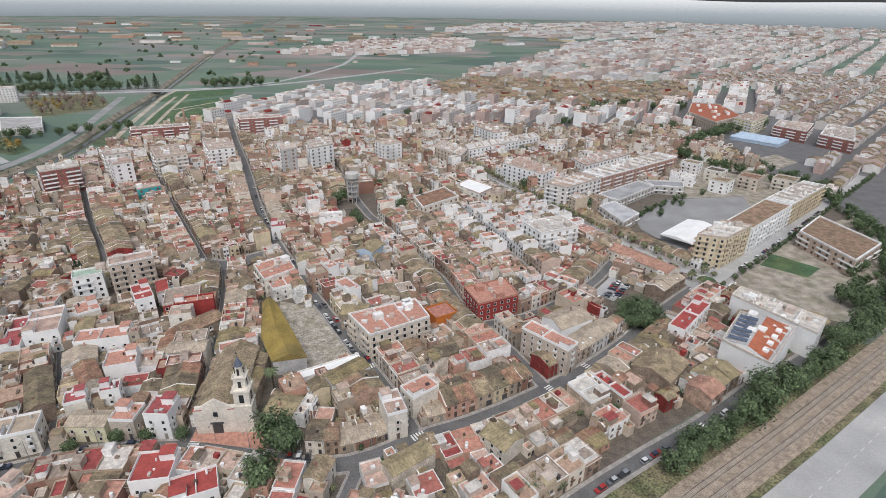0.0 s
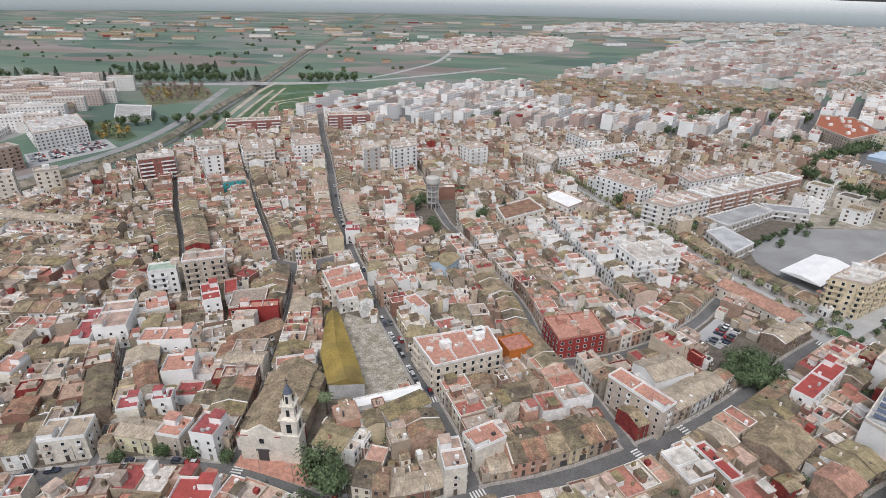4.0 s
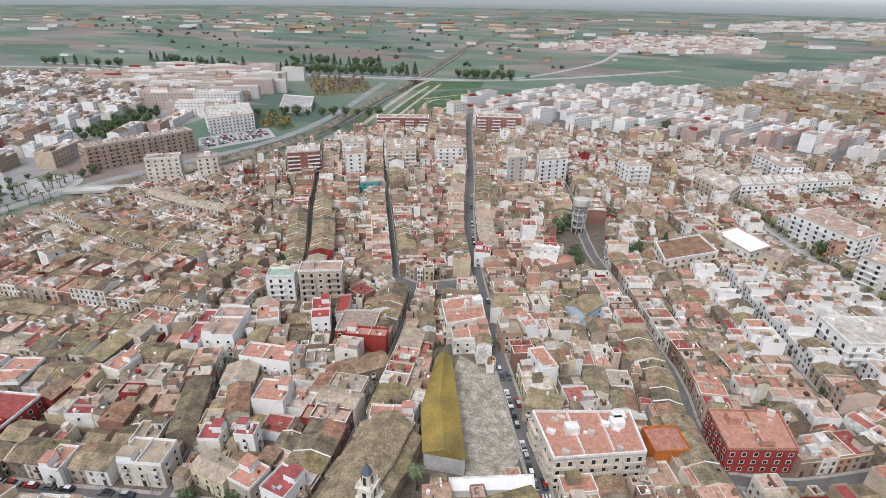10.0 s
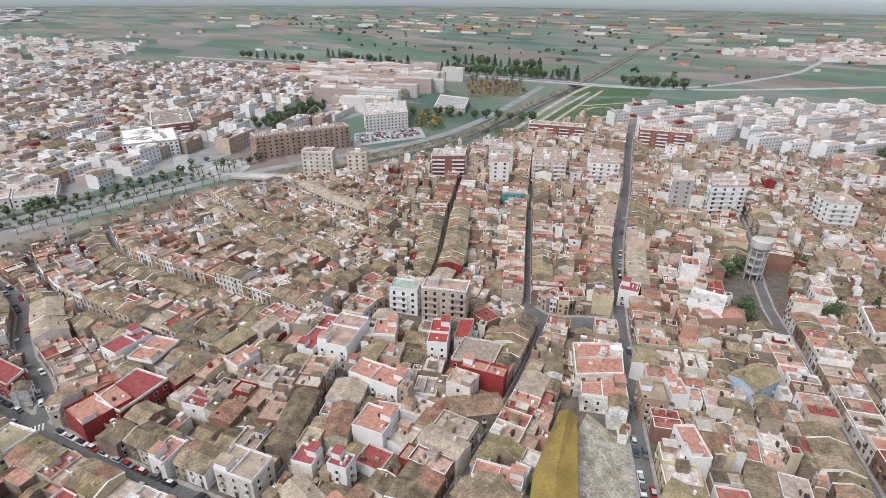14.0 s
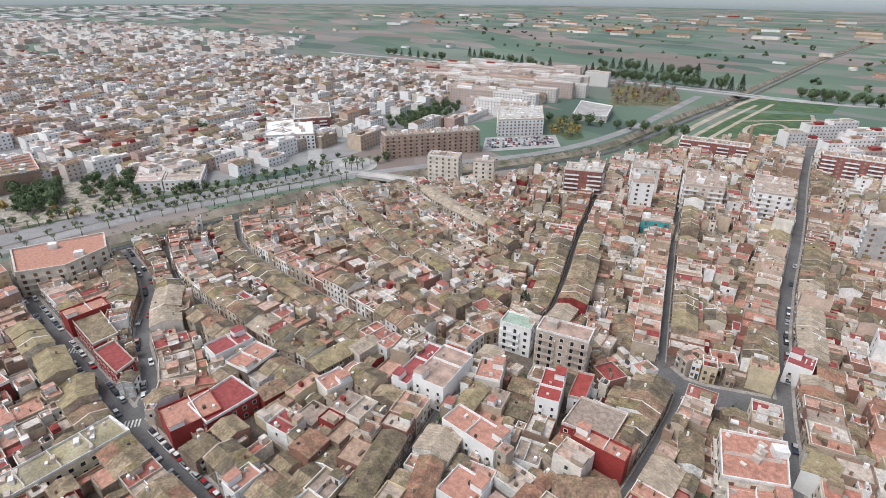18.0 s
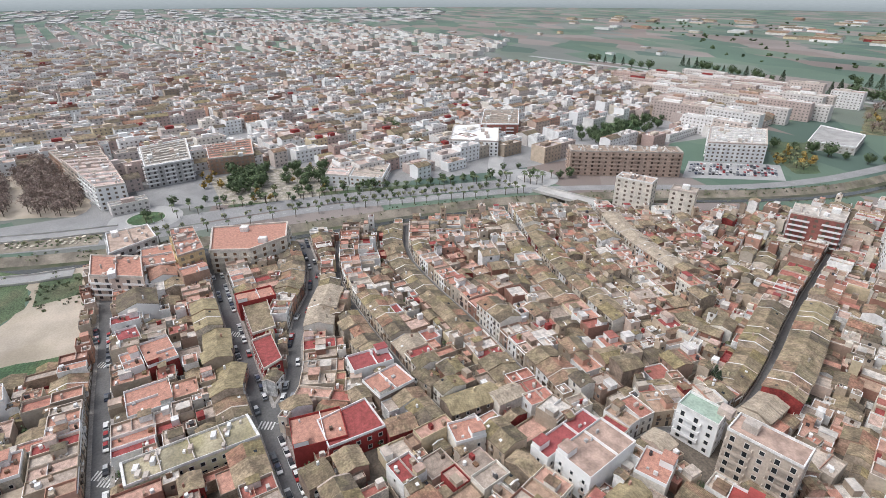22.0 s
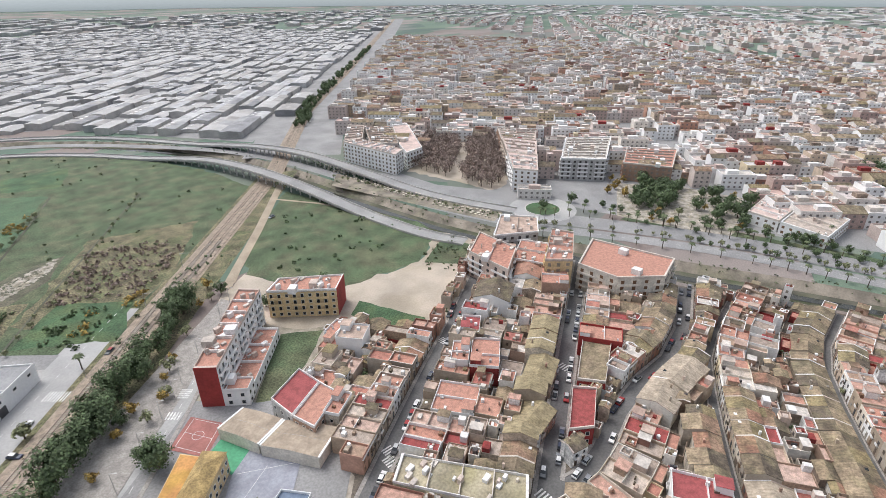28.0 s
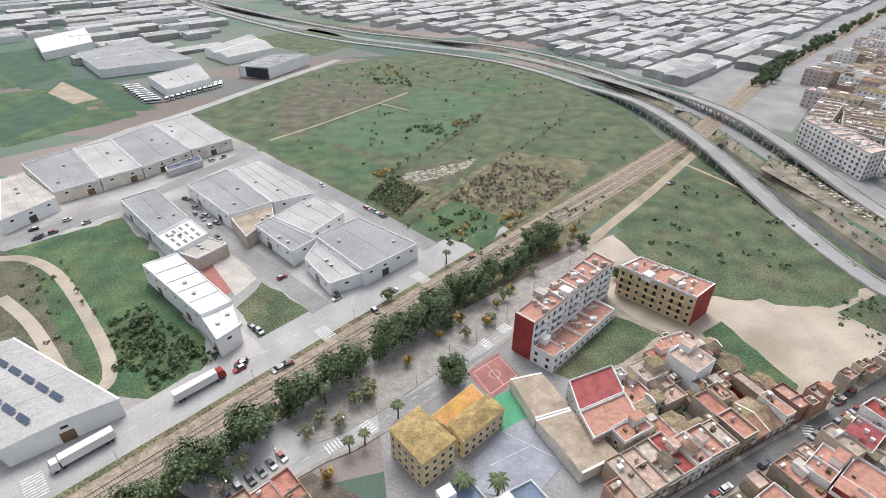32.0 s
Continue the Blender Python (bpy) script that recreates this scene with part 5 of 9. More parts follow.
# red gable walls and the red house by the alley
for poly, h, wall, roof, label in (
    ([(-125.3, 204.2), (-111.5, 211.1), (-116.7, 224.8), (-130.4, 217.9)], 8, "redpaint", "terrace", "house with a dark red rear wall and salmon terrace"),
    ([(-133, 214.5), (-128.7, 217.9), (-135.6, 230), (-139.9, 226.5)], 8, "white", "redroof", "white house with a bright red roof"),
    ([(-2.6, 196.5), (6.9, 202.5), (1.7, 211.1), (-7.7, 205.1)], 8, "orangewall", "terrace", "house with a bright orange side wall"),
    ([(-230, 96.1), (-224.8, 90.1), (-243.7, 84.1), (-247.1, 91)], 8, "redpaint", "terrace", "narrow dark red house at a street fork"),
    ([(-251.4, 92.7), (-248, 84.1), (-272.9, 77.2), (-274.6, 87.5)], 8, "redpaint", "tile", "house with a large dark red side wall"),
    ([(-195.6, 108.1), (-183.6, 111.5), (-188.8, 128.7), (-202.5, 123.6)], 8, "redpaint", "terrace", "house with dark red side walls and a terrace"),
    ([(-190.5, 53.6), (-203, 87), (-193, 91.5), (-181.6, 57.2)], 6, "yellowwall", "mossflat", "low cream public building with a mossy flat roof"),
    ([(-185.9, 4.5), (-201.5, 0.8), (-200.4, 11.6), (-184.4, 15.8)], 8, "greywall", "maroon", "corner house with a maroon roof terrace"),
    ([(-184.3, 16.2), (-200.3, 12), (-200, 20.6), (-184.6, 25.2)], 8, "brickwall", "salmon", "house with a salmon roof terrace"),
):
    MAT.setdefault("orangewall", surface("orange_plaster", [(.55, .17, .03)], stain=.2, size=.3))
    apartments("town_house", footprint(poly), round(h / 3.2), wall, roof, label, category="house", balconies=0.0, attic=False, storey=3.2, bare=(0, 1, 2, 3) if wall == "orangewall" else (), parapet=wall if wall == "orangewall" else "parapet")

# the long hall with an ochre foam roof
hall = [(-52.3, 168.6), (-64.4, 165.6), (-73.8, 181.9), (-81.5, 208.5), (-77.2, 210.7), (-63.1, 187.1)]
footprint(hall)
root = thing("long_hall", pose(0, 0, .05), "long hall under a lumpy ochre foam roof beside a rubble plot", "hall")
part("wall", Geo().prism(hall, 0, 6.5), "greywall", root)
ridge = [(-58.3, 167.1), (-68.4, 184.5), (-79.4, 209.5)]
g = Geo()
left_eave, right_eave = [(-64.8, 165.3), (-74.2, 181.9), (-82, 208.5)], [(-51.9, 168.6), (-62.6, 187.1), (-76.7, 210.7)]
for a, b in ((left_eave, ridge), (ridge, right_eave)):
    for i in range(2):
        q = [a[i], b[i], b[i + 1], a[i + 1]]
        z = [6.6 if p in left_eave + right_eave else 9.2 for p in q]
        g.add([(*p, h) for p, h in zip(q, z)], [(0, 1, 2, 3) if area(q) > 0 else (3, 2, 1, 0)])
g.add([(*left_eave[0], 6.4), (*right_eave[0], 6.4), (*ridge[0], 9.2)], [(0, 1, 2)])
g.add([(*left_eave[2], 6.4), (*right_eave[2], 6.4), (*ridge[2], 9.2)], [(2, 1, 0)])
part("roof", g, "ochre", root)

# ---- church with a bell tower ----
MAT["blueslate"] = surface("slate_blue_tile", [(.12, .14, .19)], stain=.2, size=1.0)
church = thing("church", pose(-74.2, 135.6, .05, 0, 0, 6), "cream stone church with a tiled nave and bell tower", "church")
part("nave", Geo().house_body(-6.5, 0, 6.5, 36, 0, 9, 0).box(-6.5, 0, 8.9, 6.5, .8, 11), "creamwall", church)
g = Geo()
for s in (-1, 1):
    q = [(s * 6.9, -.1, 9.0), (s * 6.9, 36.3, 9.0), (0, 36.3, 12.6), (0, -.1, 12.6)]
    g.add(q + [(x, y, z - .2) for x, y, z in q], [(0, 1, 2, 3), (7, 6, 5, 4), (0, 4, 5, 1), (3, 2, 6, 7), (0, 3, 7, 4), (1, 5, 6, 2)])
part("roof", g, "tile", church)
part("front", Geo().add([(-7, -.5, 0), (7, -.5, 0), (7, -.5, 10), (4, -.5, 11.6), (0, -.5, 14.2), (-4, -.5, 11.6), (-7, -.5, 10), (-7, .4, 0), (7, .4, 0), (7, .4, 10), (4, .4, 11.6), (0, .4, 14.2), (-4, .4, 11.6), (-7, .4, 10)],
                        [(0, 1, 2, 3, 4, 5, 6), (13, 12, 11, 10, 9, 8, 7)] + [(i, i + 7, (i + 1) % 7 + 7, (i + 1) % 7) for i in range(7)]), "creamwall", church)
part("coping", Geo().box(-7.2, -.6, 9.9, -4, .5, 10.2).box(4, -.6, 9.9, 7.2, .5, 10.2), "redroof", church)
part("door", Geo().box(-1.6, -.7, 0, 1.6, -.45, 4.2).box(-2.1, -.8, 4.2, 2.1, -.45, 4.8), "shutter", church, "dark brown wooden church door")
part("window", Geo().box(-.7, -.62, 7.2, .7, -.45, 9), "glass", church)
for s in (-1, 1):
    for i in range(4):
        part("side_chapel", Geo().box(s * 6.5 if s > 0 else -10, 3 + i * 8, 0, 10 if s > 0 else -6.5, 10.4 + i * 8, 5.2 + (i % 2)), "party", church)
        part("chapel_roof", Geo().add([(s * 10.3, 2.8 + i * 8, 5.3 + i % 2), (s * 10.3, 10.6 + i * 8, 5.3 + i % 2), (s * 6.4, 10.6 + i * 8, 6.9 + i % 2), (s * 6.4, 2.8 + i * 8, 6.9 + i % 2)], [(0, 1, 2, 3) if s > 0 else (3, 2, 1, 0)]), "tile", church)
tower = part("bell_tower", Geo().box(-2.7, -2.7, 0, 2.7, 2.7, 11).box(-3.0, -3.0, 11, 3.0, 3.0, 11.6).box(-2.5, -2.5, 11.6, 2.5, 2.5, 17).box(-3.0, -3.0, 17, 3.0, 3.0, 17.6).box(-1.9, -1.9, 17.6, 1.9, 1.9, 22).box(-2.3, -2.3, 22, 2.3, 2.3, 22.4).tube([(0, 0, 22.4), (0, 0, 26)], [1.5, 1.2], 8), "creamwall", church, "cream stepped bell tower")
tower.matrix_basis = pose(9.3, 1.6, 0)
for a in range(4):
    part("bell_opening", Geo().box(-.75, -2.62, 12.6, .75, -2.4, 15.8), "glass", tower).matrix_basis = pose(0, 0, 0, 0, 0, a * 90)
    part("upper_opening", Geo().box(-.5, -2.0, 18.4, .5, -1.85, 20.8), "glass", tower).matrix_basis = pose(0, 0, 0, 0, 0, a * 90)
    part("finial", Geo().tube([(2.3, 2.3, 17.6), (2.3, 2.3, 19.6)], [.35, .08], 6), "creamwall", tower).matrix_basis = pose(0, 0, 0, 0, 0, a * 90)
part("cupola", Geo().tube([(0, 0, 26), (0, 0, 26.8), (0, 0, 28.4), (0, 0, 29)], [1.45, 1.1, .45, .1], 8), "blueslate", tower, "small slate-blue tiled cupola")
for a in range(4):
    part("pinnacle", Geo().tube([(1.75, 1.75, 22.4), (1.75, 1.75, 23.2), (1.75, 1.75, 24.6)], [.3, .24, .05], 6), "creamwall", tower).matrix_basis = pose(0, 0, 0, 0, 0, a * 90)
    part("scroll", Geo().add([(-.2, -1.9, 17.6), (.2, -1.9, 17.6), (.2, -2.8, 17.6), (-.2, -2.8, 17.6), (-.2, -1.9, 19.4), (.2, -1.9, 19.4)], [(3, 2, 5, 4), (0, 3, 4), (1, 5, 2), (0, 1, 2, 3)]), "creamwall", tower).matrix_basis = pose(0, 0, 0, 0, 0, a * 90 + 45)
    part("lantern_opening", Geo().box(-.35, -1.52, 22.9, .35, -1.3, 25.3), "glass", tower).matrix_basis = pose(0, 0, 0, 0, 0, a * 90)
part("cross", Geo().box(-.06, -.06, 29, .06, .06, 31.4).box(-.5, -.06, 30.3, .5, .06, 30.45), "dark", tower)
patch("church_square", [(-82.4, 131.3), (-56.6, 127.9), (-56.6, 135.6), (-82.4, 137.3)], "salmon", .24, "salmon paved church forecourt", "square")

# ---- school, sports courts ----
MAT["orangeroof"] = surface("orange_roof", [(.60, .31, .11)], stain=.25, size=.2, blotch=(.48, .29, .07))
MAT["blueroof"] = surface("slate_blue_roof", [(.17, .22, .30)], stain=.2, size=.3)
MAT["court"] = surface("red_court", [(.38, .16, .14)], stain=.15, size=.2)
MAT["courtgreen"] = surface("green_court", [(.10, .36, .20)], stain=.2, size=.15)
MAT["courtblue"] = surface("grey_blue_court", [(.33, .34, .39)], stain=.15, size=.15)
MAT["greyroof"] = surface("grey_sheet_roof", [(.335, .335, .34)], stain=.15, size=.06)
MAT["whitesheet"] = surface("white_sheet_roof", [(.80, .795, .785)], stain=.12, grain=.05, size=.12)
MAT["beigesheet"] = surface("beige_sheet_roof", [(.54, .50, .455)], stain=.22, size=.1)
MAT["solar"] = surface("solar_cells", [(.09, .115, .17)], rough=.35, stain=.1, bump=0.0)
MAT["ochretile"] = surface("mossy_ochre_tile", [(.42, .30, .13)], stain=.35, grain=.25, size=.4, bump=.5)
for poly, h, ridge_rise, label in (
    ([(-131.3, 14.6), (-139.9, 8.6), (-147.6, 20.6), (-138.1, 26.6)], 8.5, 1.0, "yellow school house with a hipped tiled roof"),
    ([(-147.6, 12.9), (-160.5, 5.1), (-163.9, 11.2), (-150.2, 19.7)], 6.0, 1.5, "yellow school wing with a mossy tiled roof"),
):
    footprint(poly)
    cx, cy = sum(p[0] for p in poly) / 4, sum(p[1] for p in poly) / 4
    ob = apartments("school", poly, round(h / 3), "ochrewall", "tile", label, category="school", balconies=0.0, attic=False, parapet="ochrewall", pitch=2.6)
    q = [((x - cx) * 1.05, (y - cy) * 1.05) for x, y in (poly if area(poly) > 0 else poly[::-1])]
    z = round(h / 3) * 3 + 1.3
    e, f = ((q[0][0] * .3 + q[3][0] * .3 + q[1][0] * .2 + q[2][0] * .2), (q[0][1] * .3 + q[3][1] * .3 + q[1][1] * .2 + q[2][1] * .2)), ((q[1][0] * .3 + q[2][0] * .3 + q[0][0] * .2 + q[3][0] * .2), (q[1][1] * .3 + q[2][1] * .3 + q[0][1] * .2 + q[3][1] * .2))
    part("hip_roof", Geo().add([(*p, z) for p in q] + [(*e, z + 1.8), (*f, z + 1.8)], [(0, 1, 5, 4), (1, 2, 5), (2, 3, 4, 5), (3, 0, 4), (3, 2, 1, 0)]), "ochretile", ob)

root = thing("school_annex", pose(0, 0, .05), "orange flat-roofed school wing along the street", "school")
poly = footprint([(-143.3, 7.7), (-157.9, -2.6), (-160.5, 3.4), (-147.6, 12)])
part("wall", Geo().prism(poly, 0, 4.4), "ochrewall", root)
part("roof", Geo().prism([(-143.7, 7.7), (-157.7, -2.1), (-160, 3.3), (-147.6, 11.6)], 4.4, 4.6), "orangeroof", root)
for poly, h, wall, roof, label in (
    ([(-169.9, -1.7), (-180.2, -2.6), (-183.6, 12), (-172.5, 13.7)], 4.5, "creamwall", "tanroof", "low tan school gymnasium"),
    ([(-172.5, 14.6), (-183.6, 12.9), (-190.5, 29.2), (-178.5, 32.6)], 4.5, "creamwall", "tanroof", "low tan school gymnasium"),
    ([(-141.6, 30.9), (-149.3, 29.2), (-152.7, 36), (-143.3, 39.5)], 6, "white", "blueroof", "small hall with a blue roof"),
    ([(-153.6, 36), (-164.7, 32.6), (-168.2, 40.3), (-158.7, 44.6)], 6, "white", "blueroof", "small hall with a blue roof"),
):
    if roof == "blueroof":
        apartments("hall", footprint(poly), 1, wall, roof, label, category="hall", balconies=0.0, storey=4.6, parapet="white")
    else:
        shed("hall", footprint(poly), h, wall, roof, label, .5, "hall", False, False)
for name, poly, material, label in (
    ("sports_court", [(-158.7, -11.2), (-170.8, -18), (-175, -6), (-163, 0.9)], "court", "dull red sports court with white lines"),
    ("court_green", [(-163, 0.9), (-170.8, -1.7), (-172.5, 9.4), (-163, 12.9)], "courtgreen", "green play surface of the school yard"),
    ("school_ground", [(-128.7, 0), (-175.9, -24), (-187.1, -5.1), (-199.1, 6.9), (-190.5, 36), (-168.2, 49.8), (-128.7, 48.1)], "grey_asphalt", "worn paved ground round the school"),
    ("school_yard", [(-163, 12.9), (-172.5, 9.4), (-177.6, 25.7), (-163.9, 35.2), (-151.9, 30), (-152.7, 21.5)], "courtblue", "blue-grey school yard with white lines"),
    ("park_ground", [(-96.1, 1.7), (-125.3, -24), (-167.3, -44.6), (-223.1, -72.9), (-224.8, -65.2), (-177.6, -30.9), (-123.6, 1.7), (-101.3, 10.3)], "kerb", "paved park strip along the railway"),
    ("car_park", [(-72.1, 12), (-96.1, -5.1), (-112.4, 8.6), (-86.7, 24)], "pale_asphalt", "pale asphalt car park beside the railway"),
    ("car_park", [(75.5, 233.4), (90.1, 252.3), (96.1, 240.3), (84.1, 225.7)], "pale_asphalt", "small asphalt car park"),
):
    patch(name, poly, material, .17 if name == "park_ground" else .16 if name == "school_ground" else .31, label, "court" if "court" in name else "open ground")
g = Geo()
for (ax, ay), (bx, by) in (((-160.5, -10.7), (-170.8, -16.3)), ((-170.8, -16.3), (-173.8, -6.9)), ((-173.8, -6.9), (-163.5, -0.9)), ((-163.5, -0.9), (-160.5, -10.7)), ((-165.6, -13.7), (-168.6, -3.9)), ((-163.9, 13.7), (-175.9, 24.9)), ((-157, 23.2), (-170.8, 18.9))):
    ribbon(g, [(ax, ay), (bx, by)], .07, -.07, .36)
ring = [(-167.1 + 1.8 * math.cos(t * .5236), -8.8 + 1.8 * math.sin(t * .5236)) for t in range(13)]
structure("court_lines", ribbon(g, ring, .07, -.07, .36), "paint", "white lines of the courts", "lines")

# ---- warehouses ----


def hall(poly, h, wall, roof, label, cuts=2, lights=0, windows=True, parapet="white", seed=1):
    """A flat-roofed industrial hall on four corners: walls, roof sheets, parapet, joints, roof units, doors and a band of windows."""
    rnd = random.Random(seed)
    poly = poly if area(poly) > 0 else poly[::-1]
    cx, cy = sum(p[0] for p in poly) / 4, sum(p[1] for p in poly) / 4
    a, b, c, d = q = [(x - cx, y - cy) for x, y in poly]
    at = lambda u, v: tuple((a[k] * (1 - u) + b[k] * u) * (1 - v) + (d[k] * (1 - u) + c[k] * u) * v for k in (0, 1))
    root = thing("warehouse", pose(cx, cy, .1), label, "warehouse")
    part("wall", Geo().prism(q, 0, h), wall, root)
    part("roof", Geo().prism([at(.004, .004), at(.996, .004), at(.996, .996), at(.004, .996)], h, h + .12), roof, root)
    rim = Geo()
    for e, f in zip(q, q[1:] + q[:1]):
        m = offset([e, f], .32)
        rim.prism([e, f, m[1], m[0]] if area([e, f, m[1], m[0]]) > 0 else [m[0], m[1], f, e], h + .01, h + .62)
    part("parapet", rim, parapet, root)
    for k in range(1, cuts + 1):
        u = k / (cuts + 1) + rnd.uniform(-.02, .02)
        part("roof_joint", Geo().prism([at(u - .004, .02), at(u + .004, .02), at(u + .004, .98), at(u - .004, .98)], h + .12, h + .3), "shedroof", root)
    for k in range(2):
        x, y = at(rnd.uniform(.15, .85), rnd.uniform(.2, .8))
        part("roof_unit", Geo().box(x - .7, y - .5, h + .12, x + .7, y + .5, h + 1.0), "metal", root)
    for k in range(lights):
        u = .1 + .8 * (k // 3 + .5) / (lights / 3)
        v = (.2, .5, .8)[k % 3]
        part("skylight", Geo().prism([at(u - .035, v - .09), at(u + .035, v - .09), at(u + .035, v + .09), at(u - .035, v + .09)], h + .12, h + .25), "dimglass", root)
    for e, f in zip(q, q[1:] + q[:1]):
        run, turn = math.hypot(f[0] - e[0], f[1] - e[1]), math.degrees(math.atan2(f[1] - e[1], f[0] - e[0]))
        n = int(run / 7)
        for k in range(n if windows else 0):
            t = (k + .5) / n
            m = pose(e[0] + (f[0] - e[0]) * t, e[1] + (f[1] - e[1]) * t, 0, 0, 0, turn)
            part("window", WINDOW, "", root).matrix_basis = m @ pose(0, 0, h - 2.2) @ Matrix.Diagonal((1.7, 1, .75, 1))
            if k % 3 == 1:
                part("loading_door", GARAGE, "", root).matrix_basis = m @ Matrix.Diagonal((1.3, 1, 1.35, 1))
    return root


for k, (poly, h, wall, roof, label, cuts, lights) in enumerate((
    ([(-56.1, -88.5), (-44.7, -82.1), (-72.8, -45.7), (-82.4, -51.9)][1:] + [(-56.1, -88.5)], 8.4, "white", "whitesheet", "long bright white warehouse with ribbed roof joints", 4, 0),
    ([(-72.6, -46.2), (-82.3, -51.6), (-86.2, -38.9), (-79.9, -32.8)], 7.4, "white", "whitesheet", "lower white front part of a long warehouse", 1, 0),
    ([(-110.6, -94.2), (-129.6, -108), (-152.8, -80.3), (-129.3, -64.2)], 7, "white", "greyroof", "white warehouse with a flat grey roof beside the railway road", 1, 0),
    ([(-106.2, -80), (-110.9, -92), (-128.9, -65.4), (-116, -60.2)], 5.4, "white", "paleroof", "low white office front with a grey roof", 1, 0),
    ([(-83.9, -108.9), (-90.4, -114.7), (-110.6, -92.6), (-101.2, -83.5)], 6.8, "white", "greyroof", "white warehouse with a stepped grey roof", 1, 0),
    ([(-91, -116.2), (-109.4, -135), (-123.4, -114.6), (-108.6, -98)], 6.4, "white", "paleroof", "warehouse with a pale grey sheet roof", 2, 0),
    ([(-46.1, -156.9), (-63.1, -173.1), (-89.7, -130.1), (-71.6, -119.9)], 7.2, "white", "greyroof", "large warehouse with a flat grey roof", 1, 0),
    ([(-64, -174), (-78.6, -185.6), (-109.6, -136.6), (-90.3, -130)], 6.8, "white", "paleroof", "long warehouse with pale grey roof sheets", 3, 0),
    ([(-72.2, -119.4), (-89.8, -129.4), (-91.5, -118.2), (-81, -101)], 6, "tanwall", "tanroof", "old warehouse with a brownish roof", 1, 0),
    ([(-17.5, -145.9), (-31.2, -155.9), (-54.2, -120.8), (-43.3, -107.5)], 7, "white", "greyroof", "grey-roofed warehouse beside a green field", 1, 0),
    ([(-43.7, -106.6), (-54.6, -120), (-65, -104.8), (-54.4, -92.6)], 7, "white", "whitesheet", "white warehouse roof with rows of skylights", 1, 12),
    ([(-55.4, -93), (-64.6, -104), (-73.7, -97.3), (-63.5, -87.2)], 5.6, "tanwall", "beigesheet", "low warehouse with a beige roof", 1, 0),
    ([(49.1, -202.2), (30.2, -221.2), (0.4, -173.4), (17.5, -161.3)], 6.4, "creamwall", "greyroof", "end bay of a very long grey warehouse", 1, 0),
    ([(29.8, -221.6), (13.5, -233), (-16.7, -186), (0, -173.6)], 6.6, "creamwall", "paleroof", "bay of a very long grey warehouse", 1, 0),
    ([(13.1, -233.4), (-5, -256.5), (-38, -207), (-17.1, -186.2)], 6.4, "creamwall", "greyroof", "wide bay of a very long grey warehouse", 1, 0),
    ([(-5.4, -256.9), (-23.8, -275.8), (-58.8, -222), (-38.4, -207.2)], 6.6, "creamwall", "paleroof", "corner bay of a very long grey warehouse", 1, 0),
    ([(50.5, -182.1), (43, -189.3), (13.8, -154.6), (28.7, -133.6)], 6.6, "white", "beigesheet", "warehouse with a pale beige roof and white front", 2, 0),
    ([(-26.8, -190.8), (-42.1, -205.2), (-45.3, -197.9), (-29.9, -184.8)], 3.6, "greywall", "solar", "low open shelter with a dark roof beside a warehouse", 1, 0),
    ([(29, -380.7), (-2.6, -422.2), (-23, -366.4), (4.3, -338)], 7, "white", "paleroof", "white bus depot with a pale flat roof", 1, 0),
    ([(119.7, -483.7), (77, -543.8), (5.8, -441.2), (76.5, -411.2)], 7, "white", "greyroof", "broad warehouse with a grey roof", 3, 0),
    ([(188.5, -562.2), (159.1, -622.4), (122, -536.6), (151.5, -489)], 7, "white", "whitesheet", "bright white warehouse with a flat roof", 1, 0),
)):
    hall(poly, h, wall, roof, label, cuts, lights, windows=k < 17 and k not in (8, 11), seed=k)
shed("warehouse", [(-14, -47), (-56, -13), (-31, 0), (11, -34)], 7, "white", "paleroof", "white warehouse with solar panels", .9, "warehouse", False)
for k, unit in enumerate(([(1.8, -481.5), (-32.9, -550.6), (-45, -528), (-9, -466)], [(-9.5, -465.5), (-45.5, -527.5), (-65.6, -478.1), (-25.2, -442.8)])):
    shed("warehouse", unit, 7, "white", "paleroof", "white warehouse with a pitched pale roof", 2.2, "warehouse", False, False)
office = hall([(-42, -396), (-66, -436), (-101, -431), (-68, -385)], 9.5, "white", "shedroof", "white office building with a dark glass corner", 4, 0, False, seed=40)
(ax, ay), (bx, by) = (-66.5, -383.6), (-54, -389.4)
part("glass_front", Geo().prism([(ax + 69.2, ay + 412), (bx + 69.2, by + 412), (-41.4 + 69.2, -397.6 + 412), (-42.6 + 69.2, -398.2 + 412), (-55 + 69.2, -391 + 412), (-67.2 + 69.2, -385.2 + 412)], .8, 9.0), "glass", office, "dark curved glass front")
# yards of brick and soil between the halls
patch("yard_brick", [(-60, -94), (-64.6, -96.6), (-78.2, -70), (-74.6, -67)], "court", .135, "worn red floor of a demolished shed", "yard")
patch("yard_concrete", [(-65.5, -92), (-72.3, -101), (-86.7, -77.5), (-79.8, -67)], "beigesheet", .13, "pale empty concrete yard", "yard")
patch("yard_front", [(-84, -47), (-91, -38), (-94, -33), (-83, -29)], "concrete", .13, "pale yard before a white warehouse", "yard")
patch("yard_lot", [(-13, -304), (-54, -240), (-60, -222), (-24, -276)], "concrete", .13, "pale concrete lot beside a long warehouse", "yard")
structure("road_yard", ribbon(Geo(), [(-41.4, -157), (-55, -133), (-68.3, -111.5), (-88.5, -86.7), (-112.5, -53)], 4.2, -4.2, .14), "grey_asphalt", "narrow asphalt street between warehouses", "road")
